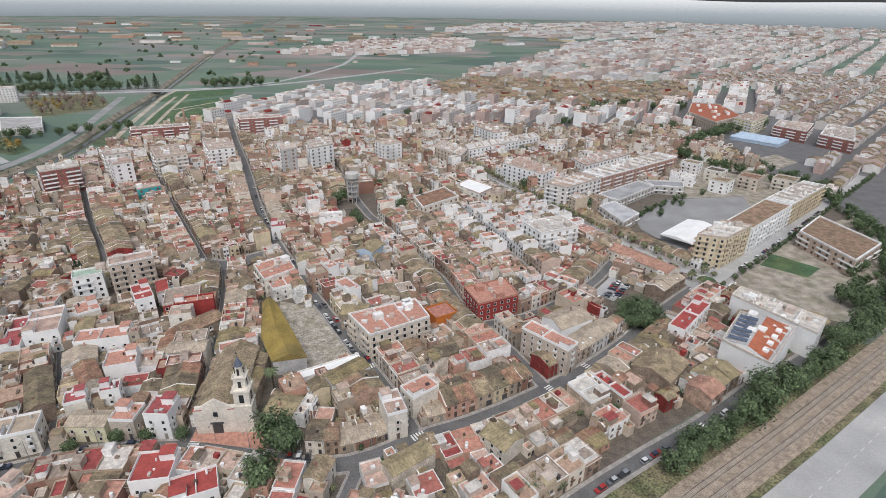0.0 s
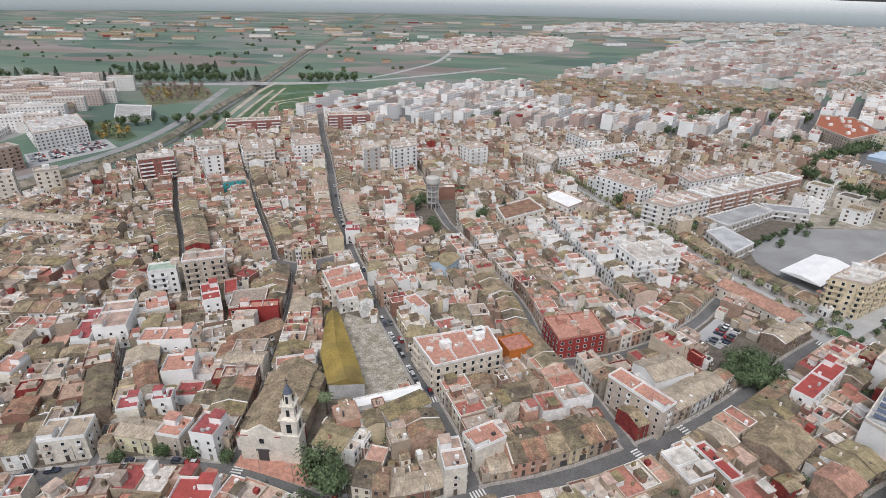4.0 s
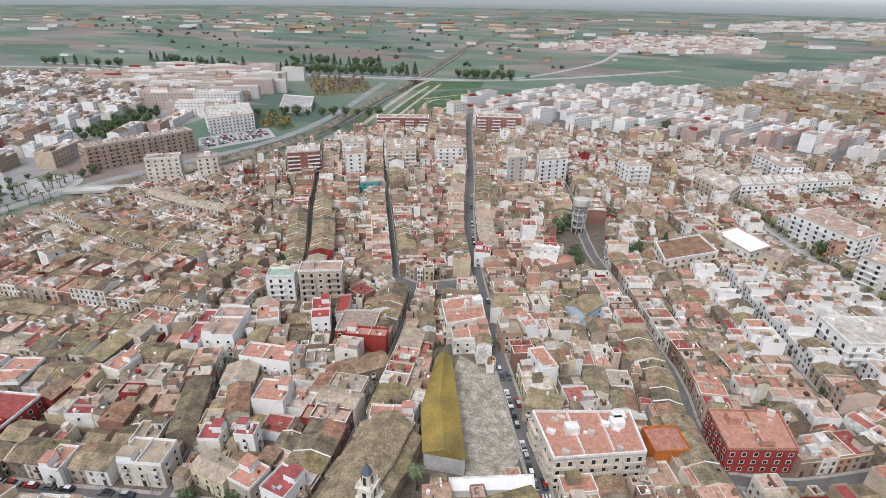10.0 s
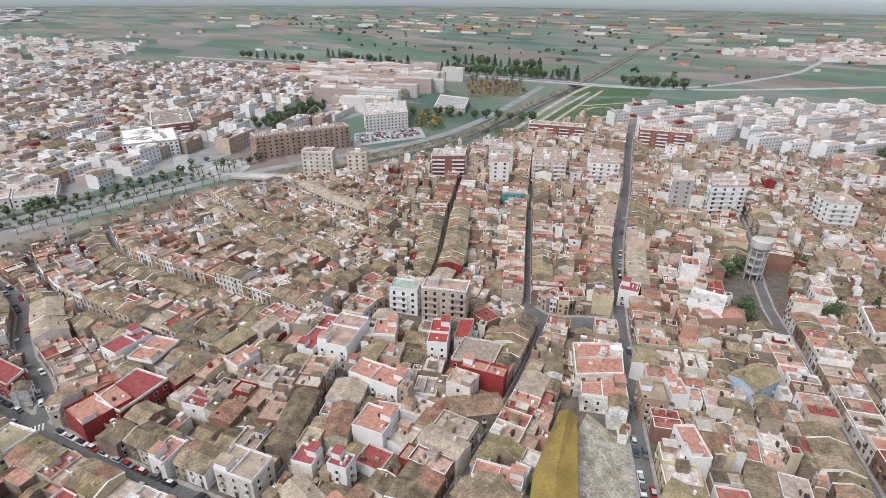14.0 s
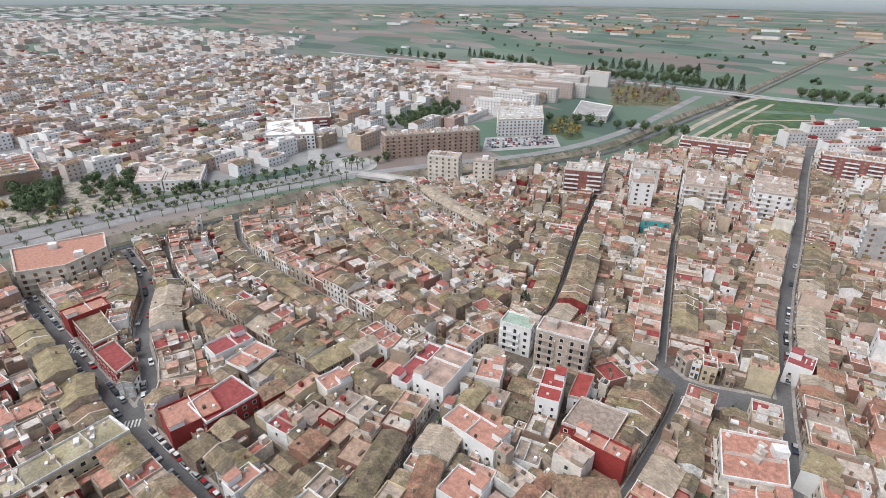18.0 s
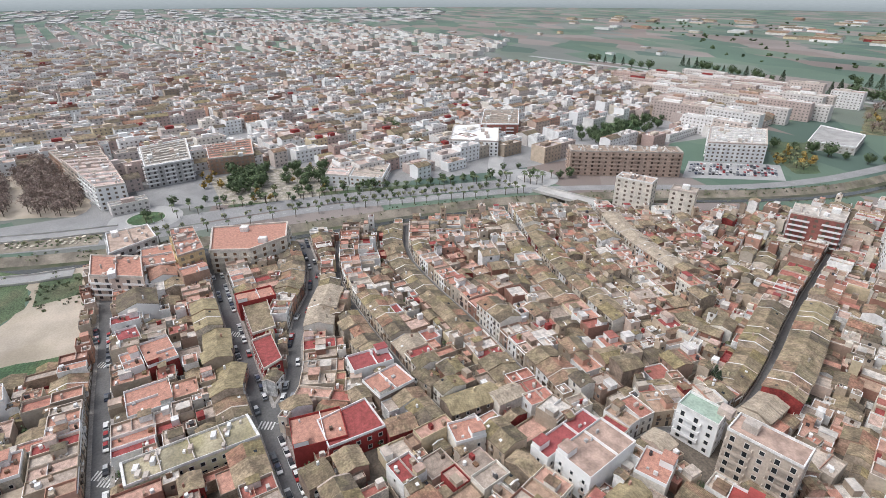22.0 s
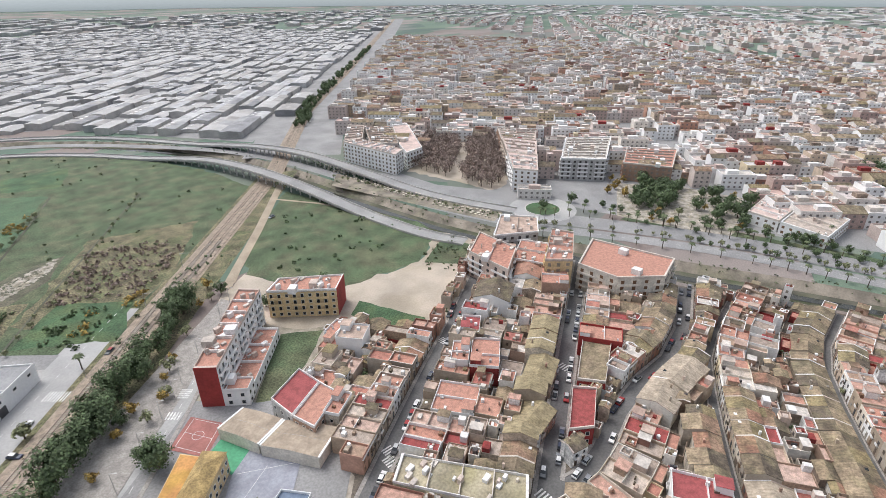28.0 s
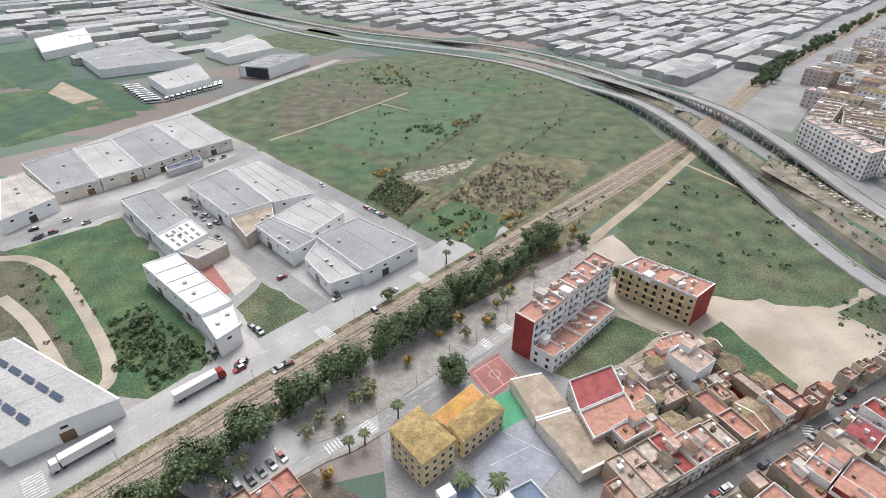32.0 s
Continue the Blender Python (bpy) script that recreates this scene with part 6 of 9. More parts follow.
structure("road_yard", ribbon(Geo(), [(27, -123.6), (3, -139.6), (-14.9, -152.7), (-36, -177), (-64, -208), (-70, -220)], 4.6, -4.6, .143), "grey_asphalt", "asphalt street between warehouses", "road")
structure("road_yard", ribbon(Geo(), [(-56, -229), (-98, -178), (-131, -131.4), (-160, -88)], 4.4, -4.4, .146), "grey_asphalt", "asphalt lane along the edge of the field", "road")
for i in range(6):
    for j in range(2):
        x, y = -22.5 - .777 * (i - 2.5) * 7 + .629 * (j - .5) * 9, -23.5 + .629 * (i - 2.5) * 7 + .777 * (j - .5) * 9
        panel = thing("solar_panel", pose(x, y, 8.0, 0, 0, 141), "tilted dark blue solar panel on a roof", "solar panel", "solar panels on the warehouse roof")
        part("panel", Geo().add([(-2.6, -.8, .1), (2.6, -.8, .1), (2.6, .8, .8), (-2.6, .8, .8), (-2.6, -.8, .02), (2.6, -.8, .02), (2.6, .8, .72), (-2.6, .8, .72)], [(0, 1, 2, 3), (7, 6, 5, 4), (0, 4, 5, 1), (1, 5, 6, 2), (2, 6, 7, 3), (3, 7, 4, 0)]), "solar", panel)
        part("stand", Geo().box(-2.4, .5, -.4, -2.3, .6, .6).box(2.3, .5, -.4, 2.4, .6, .6), "metal", panel)
house_of_glass = thing("greenhouse", pose(338, 570, .05, 0, 0, -47), "long low greenhouse with a bluish sheet cover", "greenhouse")
part("wall", Geo().box(-24, -17, 0, 24, 17, 3), "bluewall", house_of_glass)
for y in (-17, -5.6, 5.8):
    part("roof", Geo().gable(-24, y, 24, y + 11.2, 3, 1.3), "bluewall", house_of_glass)
# white marquee by the playground
tent = thing("marquee", pose(153.2, 305, .05, 0, 0, 43), "large white marquee roof on slim posts", "marquee")
part("canopy", Geo().add([(-19, -10, 5), (19, -10, 5), (19, 10, 5), (-19, 10, 5), (-19, 0, 6.6), (19, 0, 6.6), (-19, -10, 4.6), (19, -10, 4.6), (19, 10, 4.6), (-19, 10, 4.6)], [(0, 1, 5, 4), (4, 5, 2, 3), (0, 6, 7, 1), (2, 8, 9, 3), (1, 7, 8, 2, 5), (3, 9, 6, 0, 4)]), "white", tent)
for x in (-18.5, -6, 6, 18.5):
    for y in (-9.6, 9.6):
        part("post", Geo().tube([(x, y, 0), (x, y, 4.7)], [.15, .15], 6), "metal", tent)
# water tower on a lattice of legs
wt = thing("water_tower", pose(-65.2, 362.1, .05), "grey concrete water tower on open framed legs", "water tower")
for a in range(8):
    c, q = 4 * math.cos(a * math.pi / 4), 4 * math.sin(a * math.pi / 4)
    part("leg", Geo().tube([(c, q, 0), (c, q, 17)], [.3, .3], 6), "concrete", wt)
for z in (4, 8, 12, 16):
    part("ring_beam", Geo().tube([(0, 0, z), (0, 0, z + .4)], [4.2, 4.2], 8), "concrete", wt)
part("tank", Geo().tube([(0, 0, 17), (0, 0, 18), (0, 0, 21.5), (0, 0, 22.5)], [4.0, 4.7, 4.7, .5], 16), "concrete", wt)
# mast in the garden
mast = thing("brick_chimney", pose(-276.3, 568, .05), "tall slim brick chimney", "chimney")
part("shaft", Geo().tube([(0, 0, 0), (0, 0, 24)], [1.6, 1.0], 10), "brickwall", mast)
part("cap", Geo().tube([(0, 0, 24), (0, 0, 25)], [1.3, 1.3], 10), "brickwall", mast)
# canal bridge
bridge = thing("canal_bridge", pose(-377.5, 276.3, 0, 0, 0, 36), "low grey concrete road bridge over the canal", "bridge", "", "structure")
part("deck", Geo().box(-26, -6, .3, 26, 6, 1.2), "concrete", bridge)
for y in (-6, 5.7):
    part("railing", Geo().box(-26, y, 1.2, 26, y + .3, 2.2), "concrete", bridge)
for x in (-12, 0, 12):
    part("pier", Geo().box(x - .6, -5, -3.6, x + .6, 5, .3), "concrete", bridge)

# ---- the avenue, roundabouts and blocks across the canal ----


def disc(x, y, r, n=28):
    return [(x + r * math.cos(2 * math.pi * i / n), y + r * math.sin(2 * math.pi * i / n)) for i in range(n)]


patch("road_roundabout", disc(-401, 6, 21), "pale_asphalt", .19, "grey roundabout by the canal", "road")
structure("roundabout_island", Geo().prism(disc(-401, 6, 10.5), 0, .4), "lush", "round lawn on a roundabout", "lawn")
structure("roundabout_kerb", ribbon(Geo(), disc(-401, 6, 11) + disc(-401, 6, 11)[:1], .35, -.35, .42, None, .4), "concrete", "pale kerb round the lawn", "kerb")
patch("road_roundabout", disc(140, 249, 14), "pale_asphalt", .215, "grey roundabout where the avenue begins", "road")
structure("roundabout_island", Geo().prism(disc(140, 249, 4.5), 0, .5), "lush", "small round planted traffic island", "lawn")
structure("roundabout_kerb", ribbon(Geo(), disc(140, 249, 5) + disc(140, 249, 5)[:1], .3, -.3, .52, None, .4), "concrete", "pale kerb round the planted island", "kerb")
patch("road_roundabout", disc(-425, 265, 22), "pale_asphalt", .19, "grey roundabout with palms", "road")
structure("roundabout_island", Geo().prism(disc(-425, 265, 8.5), 0, .4), "concrete", "round paved island with palms", "island")
patch("road_margin", [(-392, -135), (-412, -118), (-404, -76), (-414, -38), (-438, -27), (-430, -12), (-384, 2), (-384, -60)], "grey_asphalt", .118, "grey road and parking strip beside the flyover", "road")
patch("parking_lot", [(-418.9, 5.7), (-460.1, -8.4), (-474.1, 29.9), (-414.8, 48.4)], "grey_asphalt", .12, "empty grey asphalt parking lot", "open ground")
patch("plaza_west", [(-414.8, 48.8), (-474, 31), (-490, 72), (-488, 110), (-427.3, 113), (-415, 110)], "palesoil", .1228, "earth square with groups of trees", "square")
patch("park_west", [(-418.3, -110.7), (-487.8, -157.9), (-545.6, -156.9), (-549.6, -125.9), (-444.4, -39), (-414.4, -30.3)], "sand", .11, "sandy park under bare trees", "park")
patch("green_far", [(-533.6, 366.4), (-593.7, 431.3), (-581.4, 452.5), (-520.2, 412.2)], "lush", .11, "green meadow between apartment blocks", "meadow")
patch("parking_blocks", [(-400.7, 377.9), (-437.6, 409.2), (-411.5, 474), (-377.1, 448.1)], "pale_asphalt", .12, "pale car park before apartment blocks", "open ground")
structure("road_west_link", ribbon(Geo(), [(-418.8, -6.2), (-485.4, -33), (-553.9, -57.3), (-632.6, -86.7)], 6, -6, .125), "asphalt", "street leading away from the roundabout", "road")
for poly, floors, wall, roof, label in (
    ([(-412.6, -170.1), (-427, -166), (-420.5, -117), (-405.5, -113)], 5, "white", "palepink", "white apartment block with stepped pink terraces beside the flyover"),
    ([(-414, -172), (-459.1, -207), (-468, -196), (-428, -164)], 5, "tanwall", "townroof", "tan apartment block beside the flyover"),
    ([(-422, -115), (-441, -114), (-500, -172), (-489, -181), (-436, -132)], 4, "white", "palepink", "pale apartment row facing a park"),
    ([(-430, -158), (-462, -190), (-484, -176), (-440, -137)], 4, "townwall", "townroof", "pinkish apartment block inside a group"),
    ([(-421, -25.1), (-456, -47.4), (-459, -24.4), (-425.5, -9.1)], 5, "white", "palepink", "white apartment block with pink terraces"),
    ([(-457, -48), (-493, -71), (-497, -42), (-460, -25)], 5, "tanwall", "townroof", "tan apartment block with balconies"),
    ([(-494, -71.5), (-531.1, -95), (-538.6, -60.7), (-498, -42.3)], 4, "brickwall", "townroof", "brown brick apartment block"),
    ([(-460.1, -6.7), (-517.4, -25.4), (-538.9, 5.2), (-474, 21.6)], 5, "greywall", "flatroof", "grey apartment block with blank end walls"),
    ([(-482.8, 31.2), (-524.6, 22), (-539.2, 56.6), (-488.9, 63.5)], 4, "brickwall", "salmon", "brick and white apartment house with a pinkish roof"),
    ([(-445.2, 115.7), (-486.3, 123.9), (-480.4, 142.5), (-438, 131.9)], 2, "white", "palepink", "low white school building with flat roofs"),
    ([(-436.8, 132.7), (-479, 143.4), (-461, 165.5), (-426.4, 155.1)], 2, "white", "flatroof", "low white school building with long windows"),
    ([(-536.6, 259.1), (-598.2, 280.7), (-593.9, 317), (-527.8, 292.8)], 5, "dullred", "townroof", "dark red brick apartment block"),
    ([(-499.1, 220.7), (-551.6, 237.5), (-551.9, 282.4), (-484, 259.5)], 4, "white", "white", "white apartment building with strip windows"),
    ([(-434.2, 420.8), (-486.7, 462.8), (-463.7, 503.2), (-416.7, 462.3)], 5, "white", "flatroof", "long white apartment block with dark balconies"),
    ([(-448.4, 533.3), (-496.9, 596.1), (-454.7, 603.5), (-421.1, 556)], 2, "concrete", "shedroof", "modern grey public building with slanted roofs"),
    ([(-323.9, 11.7), (-350.5, 1.8), (-358.6, 20.2), (-340.8, 28.8)], 4, "greywall", "flatroof", "white and grey corner building beside the canal"),
    ([(-311.8, 28.4), (-314.7, 43.2), (-336.4, 36.3), (-333.1, 22.7)], 3, "brickwall", "salmon", "brown building with a salmon roof beside a taller house"),
    ([(-307.4, 46.4), (-314.1, 56.9), (-342.9, 46.6), (-341.2, 35.6)], 5, "ochrewall", "salmon", "tan apartment house with a red attic"),
):
    apartments("apartment_building", footprint(poly), floors, wall, roof, label, seed=floors, pitch=3.6, balconies=.3 if floors > 3 else 0.0, attic=floors > 3, far=True)

# solar panels on the white building by the railway
for i in range(6):
    for j in range(2):
        u, v = .1 + .15 * i, .13 + .2 * j
        panel = thing("solar_panel", pose(112.2 + 16.2 * u + 10.4 * v, 176.2 + 20 * u - 14.3 * v, 13.1 + 4.2 * v, 0, 0, 51), "tilted dark blue solar panel on a roof", "solar panel", "solar panels on the white building")
        part("panel", Geo().add([(-.7, -1.7, .1), (.7, -1.7, .7), (.7, 1.7, .7), (-.7, 1.7, .1), (-.7, -1.7, .02), (.7, -1.7, .62), (.7, 1.7, .62), (-.7, 1.7, .02)], [(0, 1, 2, 3), (7, 6, 5, 4), (0, 4, 5, 1), (1, 5, 6, 2), (2, 6, 7, 3), (3, 7, 4, 0)]), "solar", panel)
        part("stand", Geo().box(.5, -1.5, -.4, .6, -1.4, .6).box(.5, 1.4, -.4, .6, 1.5, .6), "metal", panel)
# a long white lean-to and a wall round the rubble plot
for poly, h, wall, roof, label in (([(-54.6, 162.4), (-33.2, 174.8), (-31.1, 169.9), (-51.7, 158.7)], 4, "white", "white", "long low building with a pale blue-white awning roof"),):
    apartments("lean_to", footprint(poly), 1, wall, roof, label, category="shed", attic=False, balconies=0.0, storey=3.4)
attic_root = thing("attic_roof", pose(0, 0, 12.4), "low roof of a white building, half red tiles and half pale sheet", "roof")
wa, wb, wc, wd = (112.2, 176.2), (128.4, 196.2), (144.6, 184.8), (122.6, 161.9)
half = lambda p, q, t: (p[0] + (q[0] - p[0]) * t, p[1] + (q[1] - p[1]) * t)
ra, rb, ea, eb = half(wa, wd, .48), half(wb, wc, .48), half(wa, wd, .93), half(wb, wc, .93)
part("gable_wall", Geo().add([(*wa, 0), (*wd, 0), (*ra, 2.3), (*wb, 0), (*wc, 0), (*rb, 2.3)], [(0, 1, 2), (4, 3, 5)]), "white", attic_root)
part("tiled_slope", Geo().add([(*ra, 2.35), (*ea, .5), (*eb, .5), (*rb, 2.35), (*ra, 2.15), (*ea, .3), (*eb, .3), (*rb, 2.15)], [(0, 1, 2, 3), (7, 6, 5, 4), (0, 4, 5, 1), (1, 5, 6, 2), (2, 6, 7, 3)]), "redtile", attic_root, "orange-red tiled roof slope")
part("sheet_slope", Geo().add([(*wa, .2), (*ra, 2.33), (*rb, 2.33), (*wb, .2)], [(0, 1, 2, 3)]), "paleroof", attic_root, "pale sheet roof slope")
for k in range(4):
    x, y = half(half(wa, wd, .8), half(wb, wc, .8), .15 + .2 * k)
    part("roof_dormer", Geo().box(-1.3, -1.0, .6, 1.3, 1.0, 1.9), "white", attic_root, "white dormer").matrix_basis = pose(x, y, 0, 0, 0, 46)

# ---- houses with a shape of their own ----
landmark(109.2, 261.4, 43.4, 13, -53, 7, "gable", "creamwall", "salmontile", "long two-storey row under one reddish tiled roof")
landmark(54.6, 197.2, 18.5, 12, 32, 9, "gable", "white", "paletile", "tall white house with a pale mottled tiled roof")
landmark(43, 177.8, 22, 7, -44, 12, "flat", "tanwall", "salmon", "narrow four-storey tan house with pink roof terraces")
landmark(37, 171.5, 16, 7, -47, 5, "flat", "party", "salmon", "low house with a broad salmon terrace")
landmark(27.4, 156.1, 10.5, 7.5, -42, 10, "flat", "brickwall", "salmon", "brick and render house with a salmon terrace")
landmark(20, 130.4, 11, 9.5, -46, 6, "gable", "creamwall", "moss", "low shed with a yellow-ochre mossy tiled roof")
landmark(-134.5, 127.5, 13, 9, 22, 9, "flat", "creamwall", "tanroof", "cream corner house with a tan tiled terrace")
landmark(-83.5, 113.5, 11, 11, 10, 8, "flat", "white", "redroof", "white house with bright red roof terraces")
landmark(-115, 134, 13, 7.5, 0, 7, "gable", "yellowwall", "paletile", "two-storey yellow house with a pale tiled roof")
landmark(-103.5, 135.5, 8, 8, 0, 8, "flat", "tanwall", "salmon", "tan two-storey house with a salmon terrace")
landmark(-92.1, 136.5, 8, 9, 0, 10, "flat", "white", "maroon", "white three-storey house with a maroon roof terrace")
landmark(-192.4, 108.4, 18.4, 15.2, 98, 7, "flat", "redpaint", "salmon", "long house with a pinkish terrace and dark red side wall")
landmark(-222.9, 127.2, 14.9, 9.3, 104, 7, "flat", "white", "maroon", "white house with a maroon terrace")
landmark(-209.6, 132.1, 14, 11, 117, 7, "flat", "party", "salmon", "house with a salmon terrace")
landmark(-196.8, 158.3, 19, 8.7, 103, 6, "gable", "party", "moss", "long low building with a mossy yellow-green tiled roof")
landmark(-195.4, 170, 12.3, 7.8, 107, 7, "gable", "creamwall", "paletile", "house with a pale tiled roof")
landmark(-181.9, 152.5, 11.2, 9.5, 97, 7, "flat", "creamwall", "salmon", "house with a salmon terrace and white parapet")
landmark(-190.4, 133.4, 9.5, 7.1, 102, 6, "gable", "party", "tile", "house with an old brown tiled roof")
landmark(-156.9, 115.5, 10, 7, 111, 7, "flat", "white", "salmon", "white house with an orange terrace")
landmark(-175.9, 107.8, 9.2, 9.1, 114, 7, "gable", "party", "tile", "house with a brown tiled roof")
landmark(-250.7, 88.9, 11.4, 12.2, 107, 7, "flat", "redpaint", "salmon", "house with dark red side walls")
landmark(-273, 84.8, 17.6, 14, 115, 6, "flat", "redpaint", "salmon", "building with long dark red walls")
landmark(-194.1, 82.8, 14.7, 18.8, 105, 6, "flat", "creamwall", "flatroof", "low grey hall with a flat roof")
landmark(-164.7, 186.1, 24, 14, 116, 10, "flat", "white", "flatroof", "large white building with a pale roof and stepped terraces")
landmark(-174.1, 181.5, 24, 6.5, 116, 7, "flat", "white", "maroon", "lower white front with a maroon terrace")
landmark(-142.2, 148.6, 27.2, 8.9, 126, 7, "gable", "party", "tile", "long old row under one brown tiled roof")
landmark(-137.1, 179.9, 8.7, 19.8, 106, 8, "flat", "white", "salmon", "long white house with a salmon terrace")
landmark(-121.4, 164.6, 10.3, 10.7, 110, 8, "flat", "white", "salmon", "white house with salmon terraces")
landmark(-103.8, 192.3, 17.8, 9.3, 51, 7, "gable", "party", "tile", "long old row under a brown tiled roof")
landmark(-137.3, 211, 15.8, 7.4, 126, 10, "flat", "white", "redroof", "white house with a bright red roof strip")
landmark(-111.7, 206.5, 5.6, 16.2, 110, 9, "flat", "redpaint", "salmon", "house with twin dark red rear walls")
landmark(-156.5, 200.3, 10.6, 8.8, 130, 8, "flat", "creamwall", "salmon", "house with a salmon terrace")
landmark(-150.1, 187.5, 13.7, 6.8, 116, 7, "gable", "party", "moss", "house with a yellowish tiled roof")
landmark(-76.9, 228.6, 10.6, 15.1, 122, 7, "flat", "party", "salmon", "house with a bright salmon terrace and grey side wall")
landmark(-63.2, 302.3, 18.4, 8.4, 46, 8, "flat", "brickwall", "salmon", "brown brick house with a flat roof")
landmark(-70, 307.5, 12.8, 13.9, 100, 10, "flat", "white", "flatroof", "white apartment house with a flat roof")
landmark(-100.2, 297.8, 11.1, 9.6, 107, 8, "flat", "white", "maroon", "white corner house with a red terrace")
landmark(-40.6, 269.4, 13.9, 10.2, 69, 8, "gable", "bluewall", "moss", "house with a pale blue side wall and mossy roof")
landmark(-72.9, 253.5, 11.5, 9.1, 99, 8, "gable", "white", "moss", "tall white house with a yellow-brown roof")
landmark(-62.9, 235.6, 10.8, 9.8, 124, 9, "flat", "brickwall", "tanroof", "brown apartment house with a dull roof")
landmark(-58.1, 243.1, 6, 8.4, 42, 9, "flat", "white", "salmon", "white house with a roof terrace")
landmark(-97.5, 229.5, 13.6, 6.6, 123, 7, "gable", "party", "tile", "house with a rounded old tiled roof")
landmark(-122.5, 160.7, 10.4, 7.3, 118, 9, "flat", "white", "salmon", "house with a salmon terrace")
landmark(-117.6, 166.5, 5.4, 5.8, 121, 9, "flat", "white", "salmon", "white three-storey house with a salmon roof")
landmark(-100, 173.2, 14.7, 7.2, 7, 8, "gable", "creamwall", "paletile", "broad house with a pale tiled roof")
landmark(-124, 141.4, 6.6, 6.5, 116, 9, "flat", "creamwall", "maroon", "house with a maroon terrace")
landmark(-115.4, 146.9, 5.3, 6.1, 112, 9, "flat", "white", "maroon", "white house with a maroon terrace")
landmark(-130.7, 157.8, 14.8, 7.2, 131, 7, "gable", "party", "tile", "old house with a brown tiled roof")
landmark(-80.5, 174.3, 5.7, 14.1, 114, 8, "flat", "creamwall", "salmon", "house with a plain tan wall and salmon terrace")
landmark(-38.5, 202.7, 12.3, 8.9, 3, 8, "gable", "party", "moss", "house with a yellow-brown tiled roof")
landmark(-45.2, 222.2, 6.3, 12.8, 42, 9, "flat", "white", "salmon", "slim white house with dark windows")
landmark(-62.4, 205.6, 10.6, 8.2, 119, 8, "gable", "creamwall", "moss", "hall with a yellow-brown roof")
landmark(-191.8, 20.9, 10.9, 4.8, 18, 8, "gable", "brickwall", "redroof", "house with a dark red pitched roof")
landmark(-196.2, 23.9, 10.2, 5.3, 18, 7, "flat", "party", "salmon", "house with a salmon terrace")
landmark(-226.2, 3.8, 9.8, 10.4, 24, 9, "flat", "white", "flatroof", "tall white house with a roof terrace")
landmark(-227, -5.9, 9.5, 4.8, 11, 7, "flat", "creamwall", "salmon", "house with a salmon terrace")
landmark(-175.3, 5.7, 7.9, 10.4, 11, 6, "flat", "party", "tanroof", "tan flat-roofed hall")
landmark(-282.6, 34.2, 15.2, 15, 17, 9, "gable", "white", "tile", "tall white gabled building")
landmark(-219.3, 54, 14, 13.7, 20, 6, "flat", "party", "salmon", "low workshop with a broad salmon roof")
landmark(-243, 51.6, 16.1, 10.2, 26, 8, "flat", "party", "salmon", "house with salmon terraces")
landmark(-238.9, 43.8, 11.2, 6.3, 26, 8, "flat", "white", "salmon", "house with a salmon terrace")
landmark(-247.3, 71.2, 13.9, 9.8, 11, 7, "gable", "party", "moss", "house with a mossy yellow tiled roof")
landmark(-276.6, 82.7, 9.3, 15.6, 17, 8, "flat", "redpaint", "salmon", "long building with a dark red side wall")
landmark(-305.9, 52, 17.9, 13.3, 25, 10, "flat", "brickwall", "salmon", "brown brick apartment house")
landmark(-309, 37.9, 15.1, 13.1, 19, 8, "gable", "white", "salmontile", "house with a salmon tiled roof")
landmark(-255.6, 38.1, 11, 7.3, 26, 8, "flat", "ochrewall", "maroon", "ochre house with a red terrace")
landmark(-226.2, 78.2, 12, 9.8, 178, 6, "gable", "party", "moss", "house with a yellow mossy roof")
landmark(-206.3, 133.2, 10, 5.1, 123, 7, "flat", "creamwall", "maroon", "house with a maroon terrace")
landmark(-210.8, 145.5, 11.6, 5.9, 33, 6, "gable", "party", "tile", "house with an old brown roof")
landmark(-7.5, 149.4, 12.2, 8.3, 39, 9, "flat", "creamwall", "salmon", "house with a bright salmon roof")
landmark(-2.3, 138.9, 9.4, 9.6, 24, 11, "flat", "creamwall", "salmon", "rounded corner building with a salmon roof")
landmark(-16, 138.8, 6.7, 11.1, 22, 11, "flat", "creamwall", "flatroof", "four-storey grey apartment house")
landmark(-35.7, 115, 9.7, 6.5, 76, 7, "gable", "creamwall", "tile", "house with a tiled roof")
landmark(-69.8, 108.1, 12.6, 8.8, 25, 7, "flat", "white", "redroof", "house with a bright red terrace")
landmark(-9.5, 119.7, 15.8, 6.3, 38, 7, "gable", "party", "moss", "house with a yellow-brown tiled roof")
landmark(-35.3, 159.7, 16.5, 7.3, 44, 8, "gable", "white", "tile", "house with a white ridge wall and brown roof")
landmark(-53.7, 143, 10.6, 10.1, 166, 6, "gable", "creamwall", "moss", "low building beside the church with a mossy roof")
landmark(84.1, 166.6, 17.6, 14.9, 46, 8, "gable", "party", "tile", "large house with brown tiled roofs")
landmark(84.5, 145, 15.6, 8.6, 38, 6, "gable", "creamwall", "moss", "house with a yellow-ochre tiled roof")
landmark(96.6, 155, 11.9, 11, 38, 7, "gable", "party", "salmontile", "house with reddish-brown roofs")
landmark(53, 151.8, 9.1, 11.9, 31, 7, "flat", "party", "flatroof", "grey house with a flat roof")
landmark(62.3, 154.6, 4.5, 14.4, 32, 7, "flat", "party", "redroof", "long house with a bright red roof")
landmark(109.1, 200.3, 30.4, 6.8, 47, 9, "flat", "white", "redroof", "row of white houses with red terraces")
landmark(64.5, 128.9, 4.3, 10, 36, 5, "flat", "concrete", "white", "white lean-to roof over a yard")

